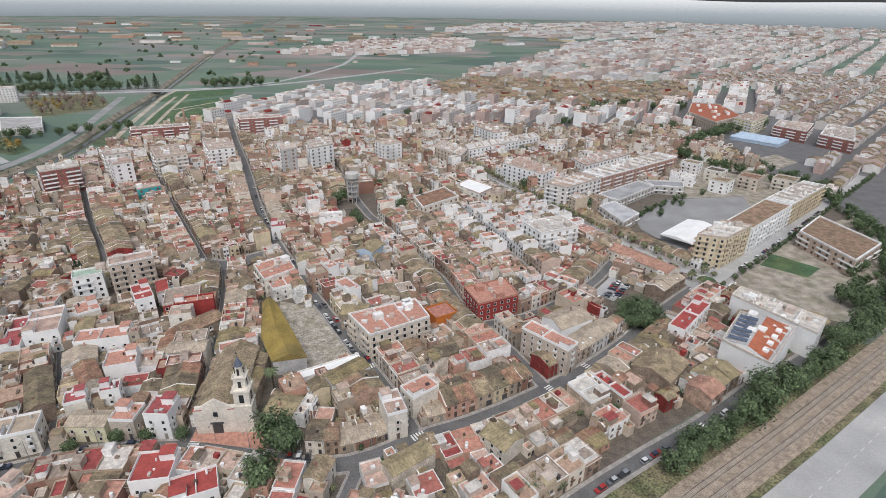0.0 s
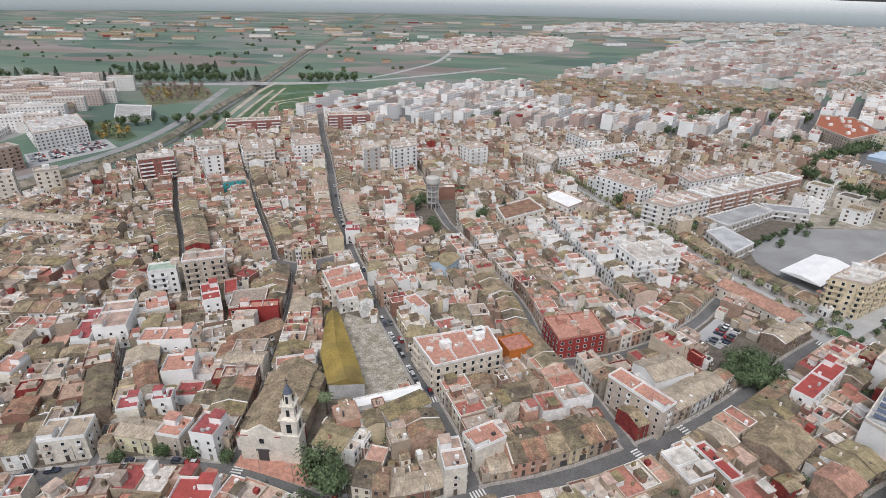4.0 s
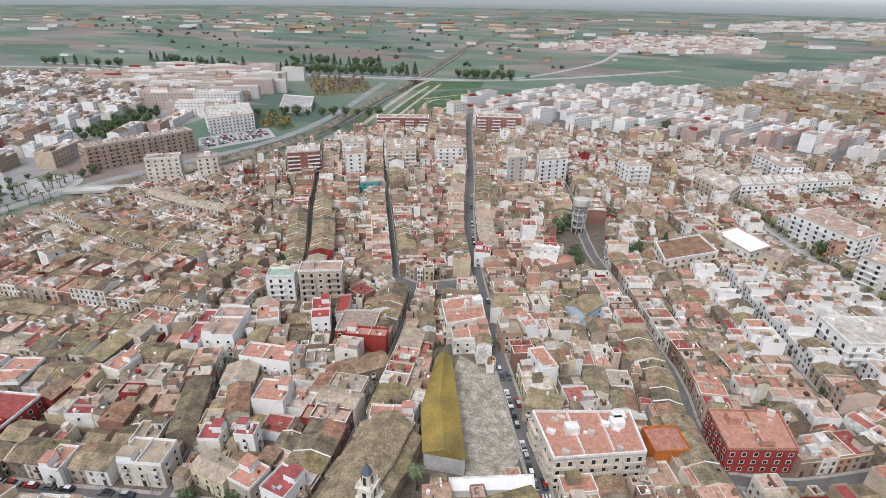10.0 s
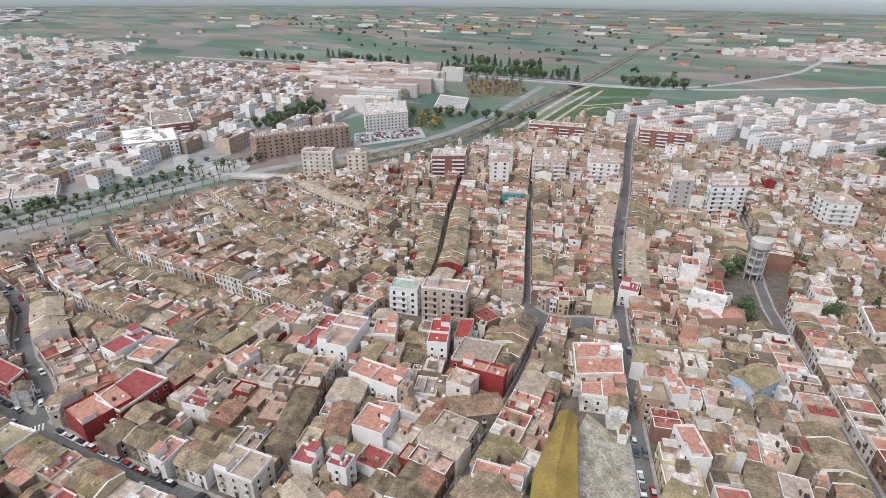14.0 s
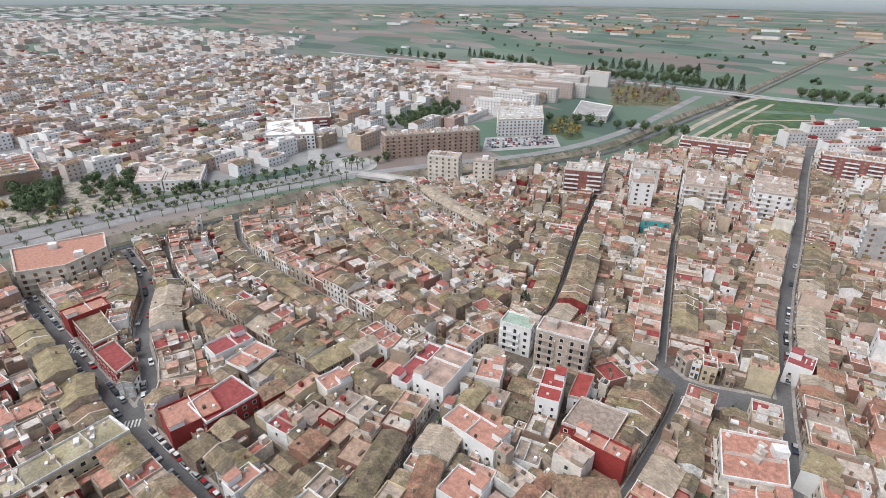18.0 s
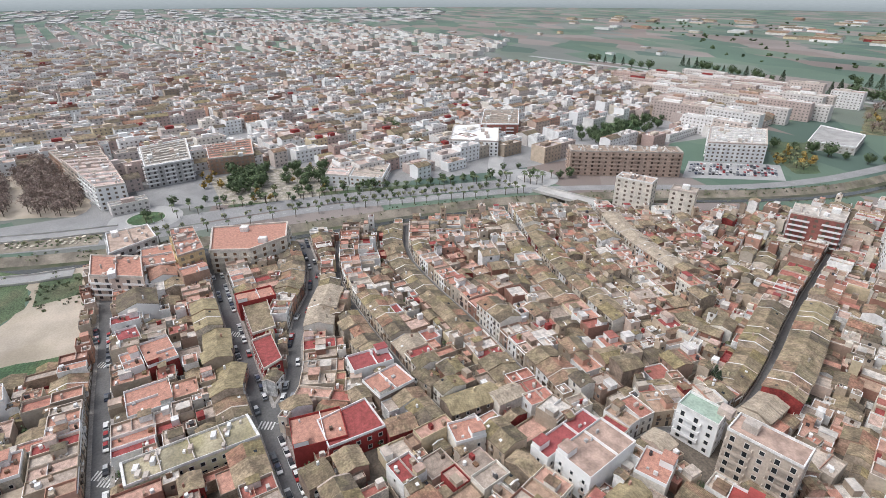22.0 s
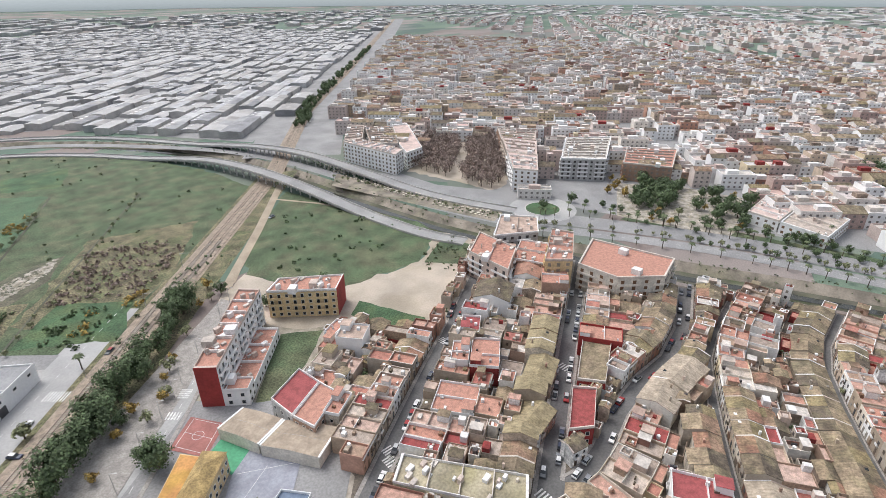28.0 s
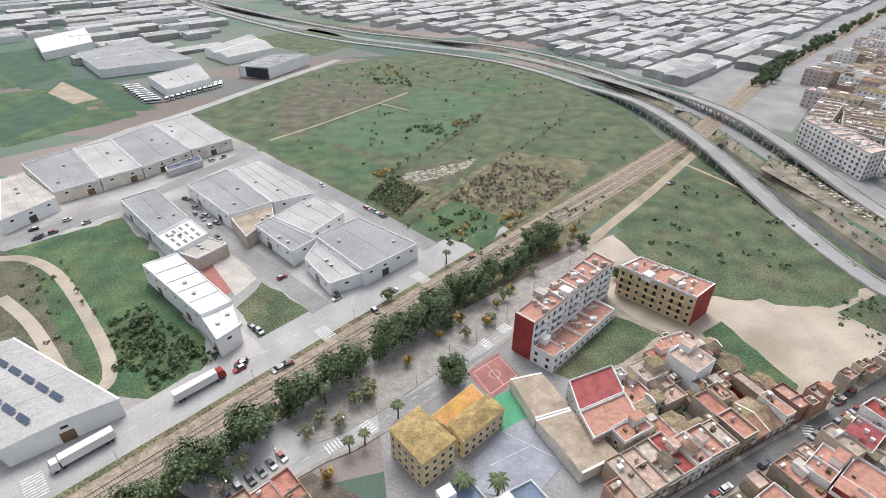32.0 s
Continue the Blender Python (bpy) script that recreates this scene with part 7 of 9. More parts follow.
# ---- terraced houses along every street, then the yards behind them ----
rnd = random.Random(7)
old_town = Joined()
PRIME = [(-34.3, 158.7), (-94.4, 175.9), (-154.5, 158.7), (-205.9, 94.4), (-218.8, 51.5), (-214.5, 17.2)]
count = 0


def near_prime(x, y):
    best = 1e9
    for a, b in zip(PRIME, PRIME[1:]):
        d = (b[0] - a[0], b[1] - a[1])
        t = max(0, min(1, ((x - a[0]) * d[0] + (y - a[1]) * d[1]) / (d[0] ** 2 + d[1] ** 2)))
        best = min(best, math.hypot(a[0] + d[0] * t - x, a[1] + d[1] * t - y))
    return best


lots, gardens = [], []
for name, (half, pave, line) in STREETS.items():
    for side in (1, -1):
        run = offset(line, side * (half + pave))
        if side == -1:
            run = run[::-1]
        at, seg = 0.0, 0
        pts = stepped(run, 1.0)
        i, like = 0, (2, 9.5, False, 6.2, "tile")
        while i < len(pts) - 6:
            (x, y), turn = pts[i]
            modern = x < -150 and y < 70
            w = rnd.uniform(4.3, 6.4) if modern else rnd.uniform(4.6, 7.6)
            j = min(len(pts) - 1, i + int(round(w)))
            turn = math.atan2(pts[j][0][1] - y, pts[j][0][0] - x)
            w = math.hypot(pts[j][0][0] - x, pts[j][0][1] - y)
            most = rnd.uniform(11.2, 19.7)
            x2, y2 = x - .35 * math.sin(turn), y + .35 * math.cos(turn)
            for d in (most, most * .8, most * .62, most * .48, 7):
                if w > 4 and free(x2, y2, turn, w, d):
                    take(x2, y2, turn, w, d)
                    if rnd.random() < (.5 if modern else .25):
                            n = rnd.choice((2, 2, 2, 2, 3, 1))
                            like = (n, rnd.uniform(8.5, 12.5), rnd.random() < (.12 if modern else .47), n * 2.7 + rnd.uniform(.2, .9), rnd.choice(("tile", "tile", "tile", "tile", "moss", "paletile")))
                    lots.append((x2, y2, turn, w - .02, d, False, like))
                    i = j
                    break
            else:
                i += 2
mid_x, mid_y, mid_a = (SEG[:, 0] + SEG[:, 2]) / 2, (SEG[:, 1] + SEG[:, 3]) / 2, np.arctan2(SEG[:, 3] - SEG[:, 1], SEG[:, 2] - SEG[:, 0])
spots = np.argwhere(FREE[::2, ::2]) * 2
rnd.shuffle(spots := [tuple(s) for s in spots.tolist()])
for w, d in ((9, 8), (7, 6), (6, 5), (4.5, 4), (3, 3)):
    for i, j in spots:
        if FREE[i, j]:
            x, y = X0 + i, Y0 + j
            k = int(np.argmin((mid_x - x) ** 2 + (mid_y - y) ** 2))
            turn = mid_a[k] + rnd.choice((0, math.pi / 2, math.pi))
            if rnd.random() < .9 and free(x, y, turn, w, d):
                take(x, y, turn, w, d)
                if w <= 6 and rnd.random() < .22:
                    gardens.append((x, y, turn, w, d))
                    continue
                n = rnd.choice((1, 2, 2))
                lots.append((x, y, turn, w - .05, d - .05, True, (n, d - .05, rnd.random() < .25, n * 2.7 + rnd.uniform(.2, .9), "tile") if x < -150 and y < 90 else None))
lots.sort(key=lambda l: near_prime(l[0], l[1]))
# newer white terraced flats east of the middle street
WHITE_QUARTER = [(7.0, 334.4), (60, 356), (98.3, 320.3), (66, 276), (24, 270)]
for i, (x, y, turn, w, d, low, like) in enumerate(lots):
    pale = bool(inside(WHITE_QUARTER, [x], [y])[0])
    house(x, y, turn, w, d, rnd, None if i < 76 else old_town, low and rnd.random() < .6, rnd.choice((2, 3, 3)) if pale else 0 if y < 330 or rnd.random() < .8 else rnd.choice((3, 3, 4)), like, pale)
old_town.link("old_town_houses", "terraced houses with clay-tile roofs and terraces", "houses")

# ---- the town further off ----


def district(name, poly, turn, lot, street, storeys, label, seed, but=(), skip=.06, roofs=("flatroof", "terrace", "flatroof", "tile"), walls=("facade", "wall", "party"), windows=True):
    """Buildings on a turned grid of streets inside a polygon."""
    rnd = random.Random(seed)
    joined = Joined()
    c, s = math.cos(radians(turn)), math.sin(radians(turn))
    us = [x * c + y * s for x, y in poly]
    vs = [-x * s + y * c for x, y in poly]
    lw, ld = lot
    v, row = min(vs), 0
    while v < max(vs):
        d = ld * rnd.uniform(.85, 1.2)
        u, span = min(us) + rnd.uniform(0, lw), 0.0
        while u < max(us):
            w = lw * rnd.uniform(.6, 1.45)
            x, y = (u + w / 2) * c - (v + d / 2) * s, (u + w / 2) * s + (v + d / 2) * c
            ix, iy = int(x - X0), int(y - Y0)
            taken = 0 <= ix < NX and 0 <= iy < NY and OLD[ix, iy]
            if not taken and rnd.random() > skip and inside(poly, [x], [y])[0] and not any(inside(b, [x], [y])[0] for b in but):
                n = rnd.choice(storeys)
                h, de = n * 3.1, d * rnd.choice((1, 1, .9, .8))
                m = pose(u * c - v * s, u * s + v * c, 0.02, 0, 0, turn)
                roof, wall = rnd.choice(roofs), rnd.choice(walls)
                if roof == "tile":
                    joined.add(Geo().house_body(0, 0, w, de, 0, h, de * .16), wall, m)
                    joined.add(Geo().gable(0, 0, w, de, h, de * .16), "tile", m)
                elif roof == "shedroof":
                    joined.add(Geo().house_body(0, 0, w, de, 0, h, de * .05), wall, m)
                    joined.add(Geo().gable(0, 0, w, de, h, de * .05, .1), rnd.choice(("shedroof", "shedroof", "shedroof", "paleroof", "paleroof")), m)
                    for k in range(rnd.choice((0, 0, 2, 4))):
                        kx = w * (k + .5) / 4
                        joined.add(Geo().box(kx, de * .15, h + .3, kx + w * .05, de * .4, h + .75), "white", m)
                else:
                    joined.add(Geo().tray(0, 0, w, de, 0, h + .9, h, .3), wall, m)
                    joined.add(Geo().box(.31, .31, h, w - .31, de - .31, h + .05), roof, m)
                    hx = rnd.uniform(.1, .5) * w
                    joined.add(Geo().box(hx, de * .3, h, hx + w * .35, de * .65, h + 2.5), rnd.choice((wall, "parapet", "party")), m)
                    if rnd.random() < .5:
                        joined.add(Geo().box(.3, de * .5, h, w - .3, de * .5 + .2, h + 1.1), "parapet", m)
                    for k in range(rnd.choice((0, 1, 2))):
                        kx, ky = rnd.uniform(.5, w - 1.6), rnd.uniform(.5, de - 1.6)
                        joined.add(Geo().box(kx, ky, h, kx + rnd.uniform(.6, 1.3), ky + rnd.uniform(.5, 1.2), h + rnd.uniform(.6, 1.7)), rnd.choice(("parapet", "shutter", "white")), m)
                if windows:
                    for f in range(n):
                        for i in range(max(1, int(w / 3.6))):
                            p, z = w * (i + .5) / max(1, int(w / 3.6)), f * 3.1
                            for e, side in ((-.04, .7), (de + .04, -.7)):
                                joined.add(Geo().add([(p - side, e, z + .9), (p + side, e, z + .9), (p + side, e, z + 2.2), (p - side, e, z + 2.2)], [(0, 1, 2, 3)]), "dimglass", m)
            u += w + .05
            span += w
            if span > lw * 5.5:
                u, span = u + street, 0.0
        row += 1
        v += d + (street if row % 2 == 0 else .05)
    joined.link(name, label, "buildings")

# ---- districts beyond the old town ----
BROWN = [(-20, 930), (60, 1020), (405, 963), (371, 828), (250, 735), (202, 717), (82, 764), (-8, 807)]
district("north_town", [(-283.2, 604.9), (-275.4, 716.5), (-198.2, 841.8), (-82.4, 911.3), (-20, 930), (-8, 807), (82, 764), (202, 717), (250, 735), (371, 828), (405, 963), (600.6, 943.9), (300, 606), (283.2, 604.9)], 62, (21, 13), 12, (3, 4, 4, 5, 3, 2), "houses and apartment blocks of the northern districts", 3,
         skip=.12, roofs=("townroof", "flatroof", "townroof", "terrace"), walls=("townwall", "white", "townwall"))
district("brown_rows", BROWN, 8, (9, 12), 8, (2, 2, 2, 3), "long rows of brown tile-roofed terraced houses", 17, skip=.04, roofs=("tile",), walls=("townwall", "party"), windows=False)
district("east_town", [(257.4, 480.5), (283.2, 369), (360.4, 446.2), (480.5, 446.2), (858.1, 703.6), (1115.5, 1029.7), (600.6, 1158.4), (283.2, 909.5)], 45, (8.5, 10.5), 11, (2, 2, 3), "rows of town houses and flats in the east", 4, but=(BROWN, [(222, 540), (275, 582), (300, 740), (420, 745), (450, 590), (395, 510), (335, 478), (290, 380), (240, 440)], [(300, 606), (600, 944), (405, 963), (371, 828), (250, 735)]), skip=.07, roofs=("tile", "tile", "townroof", "tile"), walls=("townwall",))
district("far_town", [(47.2, 986.8), (47.2, 1132.6), (168.2, 1287.1), (429, 1973.5), (1372.9, 2316.8), (2231, 1887.7), (1458.7, 858.1), (1115.5, 1029.7), (600.6, 1158.4), (283.2, 943.9)], 50, (25.7, 18.9), 26, (2, 3, 4), "distant suburbs", 5, but=(BROWN,), skip=.2, roofs=("townroof", "palepink", "shedroof"), walls=("townwall",), windows=False)
WEST = [(-413.6, 34.3), (-433.3, 137.3), (-446.2, 257.4), (-480.5, 377.5), (-502, 480.5), (-549.2, 600.6), (-652.1, 737.9), (-772.3, 737.9), (-866.6, 600.6), (-1012.5, 514.8), (-1115.5, 343.2), (-1218.5, 171.6), (-1287.1, -51.5), (-1458.7, -360.4), (-1338.6, -823.7), (-840.9, -506.3), (-549.2, -308.9), (-454.8, -205.9), (-429, -128.7)]
PARK = [(-394.7, -85.8), (-500.3, -147.6), (-533.7, -96.1), (-436.8, -40.3), (-403.3, -25.7)]
GREENS = [(-480.5, 343.2), (-549.2, 343.2), (-604.9, 506.3), (-514.8, 446.2)]
district("west_town", WEST, 118, (15.5, 12), 7.5, (2, 3, 3, 3, 4, 2, 4), "dense houses and flats of the town across the canal", 6, but=(PARK, GREENS, [(-405, 0), (-462, -14), (-492, 30), (-496, 110), (-455, 118), (-410, 112)], [(-403.3, 291.7), (-394.7, 381.8), (-446.2, 386.1), (-463.4, 300.3)], [(-429, 394.7), (-441.9, 489.1), (-480.5, 484.8), (-467.6, 394.7)], [(-403.3, 205.9), (-480.5, 231.7), (-480.5, 291.7), (-403.3, 291.7)], [(-411.9, 34.3), (-446.2, 51.5), (-454.8, 171.6), (-411.9, 214.5)]), skip=.07, roofs=("townroof", "palepink", "townroof", "flatroof", "tile"), walls=("townwall", "townwall", "white", "wall"))
district("north_far_town", [(380, 2250), (900, 2000), (1500, 2350), (2300, 1980), (3300, 2500), (3000, 3300), (1500, 4200), (300, 3500), (-100, 2700)], 40, (48, 26), 40, (2, 3, 4, 2), "distant suburbs and sheds on the plain", 18, skip=.5, roofs=("townroof", "palepink", "shedroof", "shedroof"), walls=("townwall",), windows=False)
district("west_far_town", [(-1287.1, -51.5), (-1218.5, 171.6), (-1115.5, 386.1), (-1458.7, 600.6), (-2316.8, 257.4), (-2745.8, -600.6), (-2145.2, -1287.1), (-1458.7, -360.4)], 24, (25.7, 17.2), 30, (2, 3, 3), "distant towns", 8, skip=.3, roofs=("townroof", "palepink", "shedroof"), walls=("townwall",), windows=False)
district("industrial_estate", [(-411.9, -283.2), (-549.2, -369), (-840.9, -583.5), (-1458.7, -1012.5), (-1287.1, -1801.9), (-429, -1801.9), (51.5, -1115.5), (-111.5, -703.6), (-223.1, -592.1), (-343.2, -489.1)], 34, (29, 19), 6, (1, 2, 2), "pale sheds of the industrial estate", 9, skip=.08, roofs=("shedroof",), walls=("concrete", "concrete", "shedroof"), windows=False)
district("industrial_south", [(197.4, -583.5), (85.8, -429), (-25.7, -514.8), (34.3, -686.5), (257.4, -1201.3), (772.3, -1287.1), (772.3, -429)], 34, (37.8, 22.3), 18, (1, 2, 2), "pale sheds of the industrial estate", 10, skip=.15, roofs=("shedroof",), walls=("concrete", "shedroof", "white"), windows=False)
district("far_sheds", [(-3003.2, 1287.1), (-1716.1, 3003.2), (514.8, 3260.6), (2145.2, 2574.2), (686.5, 1973.5), (-171.6, 1759), (-858.1, 1716.1), (-1716.1, 1029.7)], 20, (51.5, 30), 60, (2, 2), "scattered sheds and hamlets among far fields", 11, skip=.9, roofs=("shedroof", "tile"), windows=False)
district("far_hamlets", [(-901, 772.3), (-600.6, 943.9), (-772.3, 1716.1), (-429, 1973.5), (171.6, 2145.2), (-85.8, 1458.7), (-214.5, 1072.6), (-514.8, 1072.6), (-1630.3, 429), (-2059.4, 514.8), (-1716.1, 1029.7)], 10, (18.9, 13.7), 45, (1, 2), "scattered farms among the fields", 12, skip=.965, roofs=("tile", "shedroof"), windows=False)
district("far_estate", [(-1458.7, -1012.5), (-2231, -1458.7), (-2831.6, -2231), (-686.5, -3089), (-257.4, -1973.5), (-1287.1, -1801.9)], 34, (60.1, 34.3), 40, (2, 3), "distant pale sheds", 13, skip=.45, roofs=("shedroof",), walls=("concrete", "shedroof"), windows=False)
district("far_greenhouses", [(-4200, -2400), (-4200, 1100), (-2450, 560), (-2800, -600), (-2250, -1350), (-2900, -2400)], 15, (95, 36), 50, (1, 1, 2), "distant pale greenhouses and sheds", 15, skip=.45, roofs=("shedroof",), walls=("concrete", "shedroof"), windows=False)
patch("west_paving", WEST, "grey_asphalt", .03, "grey streets of the town across the canal", "paving")
patch("north_paving", [(-283.2, 605.8), (-275.4, 716.5), (-198.2, 841.8), (-82.4, 911.3), (283.2, 909.5), (600.6, 943.9), (858.1, 703.6), (480.5, 446.2), (283.2, 326.1), (284, 604.9)], "asphalt", .033, "grey streets of the northern districts", "paving")
structure("rail_margin", ribbon(Geo(), [p for p, _ in stepped([(-395, -222), (-528.6, -336.4), (-840.9, -548.3), (-2145.2, -1458.7)], 40)], 34, -46, .032), "grey_asphalt", "grey yards and lanes beside the railway", "paving")
patch("estate_paving", [(-411.9, -283.2), (-549.2, -369), (-840.9, -583.5), (-1458.7, -1012.5), (-1287.1, -1801.9), (-429, -1801.9), (51.5, -1115.5), (-111.5, -703.6), (-223.1, -592.1), (-343.2, -489.1)], "grey_asphalt", .03, "pale yards of the industrial estate", "paving")
district("west_blocks", [(-480.5, 480.5), (-549.2, 480.5), (-686.5, 532), (-823.7, 549.2), (-772.3, 720.8), (-600.6, 737.9), (-514.8, 635)], 30, (42.9, 13.7), 22, (5, 6, 5), "long pale and brick apartment blocks", 14, skip=.15, roofs=("townroof", "flatroof"), walls=("townwall",))
# far backdrop ring: it glows, with haze painted in, paler towards the top
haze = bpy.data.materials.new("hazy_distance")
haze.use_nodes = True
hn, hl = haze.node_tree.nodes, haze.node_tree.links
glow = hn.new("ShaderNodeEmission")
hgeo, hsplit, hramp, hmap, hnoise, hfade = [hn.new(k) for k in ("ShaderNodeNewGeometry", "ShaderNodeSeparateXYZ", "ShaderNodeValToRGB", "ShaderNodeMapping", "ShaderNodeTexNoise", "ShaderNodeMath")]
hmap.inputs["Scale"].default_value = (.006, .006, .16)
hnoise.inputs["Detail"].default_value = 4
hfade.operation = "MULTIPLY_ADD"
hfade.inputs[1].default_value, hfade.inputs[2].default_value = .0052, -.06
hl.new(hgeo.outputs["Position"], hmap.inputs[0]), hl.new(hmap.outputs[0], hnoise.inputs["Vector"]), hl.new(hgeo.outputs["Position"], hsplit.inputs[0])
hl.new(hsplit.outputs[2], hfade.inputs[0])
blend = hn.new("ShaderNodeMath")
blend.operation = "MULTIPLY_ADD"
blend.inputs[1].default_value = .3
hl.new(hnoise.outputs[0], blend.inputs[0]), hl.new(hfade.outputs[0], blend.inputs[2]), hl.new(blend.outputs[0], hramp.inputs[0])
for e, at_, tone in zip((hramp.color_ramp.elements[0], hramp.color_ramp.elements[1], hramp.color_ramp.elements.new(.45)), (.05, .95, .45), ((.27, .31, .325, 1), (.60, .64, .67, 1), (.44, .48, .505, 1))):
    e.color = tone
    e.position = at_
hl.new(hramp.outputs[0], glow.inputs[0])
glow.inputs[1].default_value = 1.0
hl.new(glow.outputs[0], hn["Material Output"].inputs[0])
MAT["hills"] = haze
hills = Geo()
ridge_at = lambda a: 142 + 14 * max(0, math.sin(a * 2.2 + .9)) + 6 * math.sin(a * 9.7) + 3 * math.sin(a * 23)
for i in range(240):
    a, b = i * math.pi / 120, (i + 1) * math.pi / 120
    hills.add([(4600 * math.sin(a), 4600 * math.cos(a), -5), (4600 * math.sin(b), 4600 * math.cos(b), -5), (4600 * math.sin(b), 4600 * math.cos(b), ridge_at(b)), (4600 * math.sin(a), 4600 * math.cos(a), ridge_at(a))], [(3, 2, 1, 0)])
structure("backdrop_hills", hills, "hills", "glowing backdrop ring with low blue hills, plain and haze painted on", "hills")

# roads and tree lines among the far fields
for i, (half, line) in enumerate(((5, [(-236.8, 1584), (-224.8, 1287.1), (-228.2, 1196.1), (-291.7, 921.6), (-394.7, 858.1), (-509.7, 839.2), (-772.3, 737.9), (-1115.5, 652.1)]), (6, [(-394.7, 257.4), (-446.2, 240.3), (-532, 283.2), (-652.1, 360.4)]), (4, [(60.1, -77.2), (51.5, -224.8), (-13.7, -296), (-60.1, -360.4), (-128.7, -446.2)]))):
    structure("road_far", ribbon(Geo(), smooth(line), half, -half, .1 + .004 * i), "pale_asphalt", "pale country road between fields", "road")

# footpaths, ditches and plots of the big field
for half, line in ((1.0, [(-79.8, -233.5), (-107.9, -255.2), (-155.4, -298.9), (-180.9, -322.9)]), (.8, [(-155.4, -298.9), (-176.3, -277.6)]), (1.3, [(-235.1, -80.7), (-286.6, -124.7), (-339.5, -165.4)]), (1.1, [(-323, -150.3), (-336.3, -109.6), (-333.4, -60.1), (-334.6, -37.3), (-337.6, -11.4)])):
    structure("field_path", ribbon(Geo(), smooth(line, 1), half, -half, .27), "dirt", "narrow pale earth path across a field", "path")
for half, line in ((.7, [(-132.9, -139.6), (-152, -161.4), (-194.5, -213.3), (-248.6, -289.1)]), (.5, [(-149.9, -108.3), (-179.6, -139.1), (-214.8, -173.1), (-281.2, -239.4)]), (.5, [(-248.6, -289.1), (-300, -262)])):
    structure("field_ditch", ribbon(Geo(), smooth(line, 1), half, -half, .25), "bed", "dark weedy ditch between plots", "ditch")
for i, (mat_key, label, poly) in enumerate((
    ("dull", "fallow brownish plot of dead weeds", [(-82.5, -337.1), (-104.4, -380.5), (-171.9, -346.8), (-157, -304), (-108.1, -259), (-79.9, -237)]),
    ("meadow", "bright green plot of even grass", [(-156.1, -292.8), (-208.9, -235.5), (-174.8, -197.8), (-153.9, -194.1), (-108.6, -232.7), (-117.4, -258)]),
    ("meadow", "green plot of even grass", [(-203, -337.9), (-245.4, -288), (-208.5, -242), (-178.3, -277.6), (-176.9, -312.8)]),
    ("lush", "blue-green vegetable plot", [(-239.1, -354.1), (-284, -342), (-256.5, -297.6), (-227.1, -323.4)]),
    ("lush", "low green plot beside warehouses", [(-80.2, -249.3), (-108.2, -228.4), (-147, -177), (-134.8, -157), (-79.2, -211.8)]),
    ("scrub", "brown reedy plot beside the railway", [(-214.8, -173.1), (-248.8, -152.8), (-246.2, -134.5), (-205.1, -106.5), (-176.9, -131.2)]),
    ("lush", "green overgrown corner beside the railway", [(-180.2, -130.5), (-200.6, -105.4), (-181.4, -80), (-154.7, -110)]),
    ("dull", "pale stony strip with dead weeds", [(-154, -163.8), (-184.2, -180.9), (-207.4, -180.7), (-189.4, -158.5), (-168, -147.8)]),
    ("scrub", "weedy soil of a small orchard", [(-150.4, -164.1), (-175, -142.6), (-150, -117.3), (-135, -141.4)]),
)):
    patch("field_plot", poly, mat_key, .11 + .006 * i, label, "field")
rnd = random.Random(83)
g = Geo()
for k in range(700):
    u, v = rnd.random(), rnd.random()
    x, y = -158 - 46 * u + 12 * v, -166 - 14 * u + 22 * v - 8 * u * v
    if inside([(-154, -163.8), (-184.2, -180.9), (-207.4, -180.7), (-189.4, -158.5), (-168, -147.8)], [x], [y])[0]:
        r = .25 + 1.1 * rnd.random() ** 3
        q = [(x + r * rnd.uniform(.7, 1.3) * math.cos(a), y + r * rnd.uniform(.7, 1.3) * math.sin(a)) for a in (0, 1.1, 2.2, 3.3, 4.4, 5.4)]
        g.prism(q, .14, .2 + r * .12)
tagged(new("bare_patches", g.mesh("bare_patches", MAT["palesoil"])), "bare pale earth and stones in the field", "bare earth", "", "stuff")
structure("dirt_loop", ribbon(Geo(), smooth([(24, -112), (10.5, -111), (-6, -97), (-22, -74), (-36, -52), (-45, -36), (-47, -26), (-41, -24.5), (-33, -31), (-20, -50), (-8, -66), (8, -82)]), 2.2, -2.2, .17), "sand", "worn sandy track round an earth heap", "track")
patch("canal_slope", [(-384.9, -153.9), (-362.9, -138), (-364.7, -73), (-367, -10.3), (-383.6, -12.8)], "bank", .16, "earth slope above the canal", "canal bank")
stones = smooth([(-412, -215), (-394, -170), (-382, -112), (-376, -64), (-375, -12)])
rnd = random.Random(29)
g, shrub_spots = Geo(), []
for o in (-4.6, -1.8, 1.2, 4.0):
    for (x, y), a in stepped(offset(stones, o), 3.1):
        if rnd.random() < .3:
            r = rnd.uniform(.7, 1.3)
            shrub_spots.append((x, y, r))
        elif rnd.random() < .75:
            r = rnd.uniform(.7, 1.3)
            x, y = x + rnd.uniform(-.5, .5), y + rnd.uniform(-.5, .5)
            q = [(x + r * rnd.uniform(.7, 1.2) * math.cos(b), y + r * rnd.uniform(.7, 1.2) * math.sin(b)) for b in (0, 1.2, 2.4, 3.6, 4.8)]
            g.prism(q, .1, .45 + .3 * r)
tagged(new("canal_stones", g.mesh("canal_stones", MAT["palestone"])), "rows of pale stones set along the canal bank", "stones", "", "stuff")
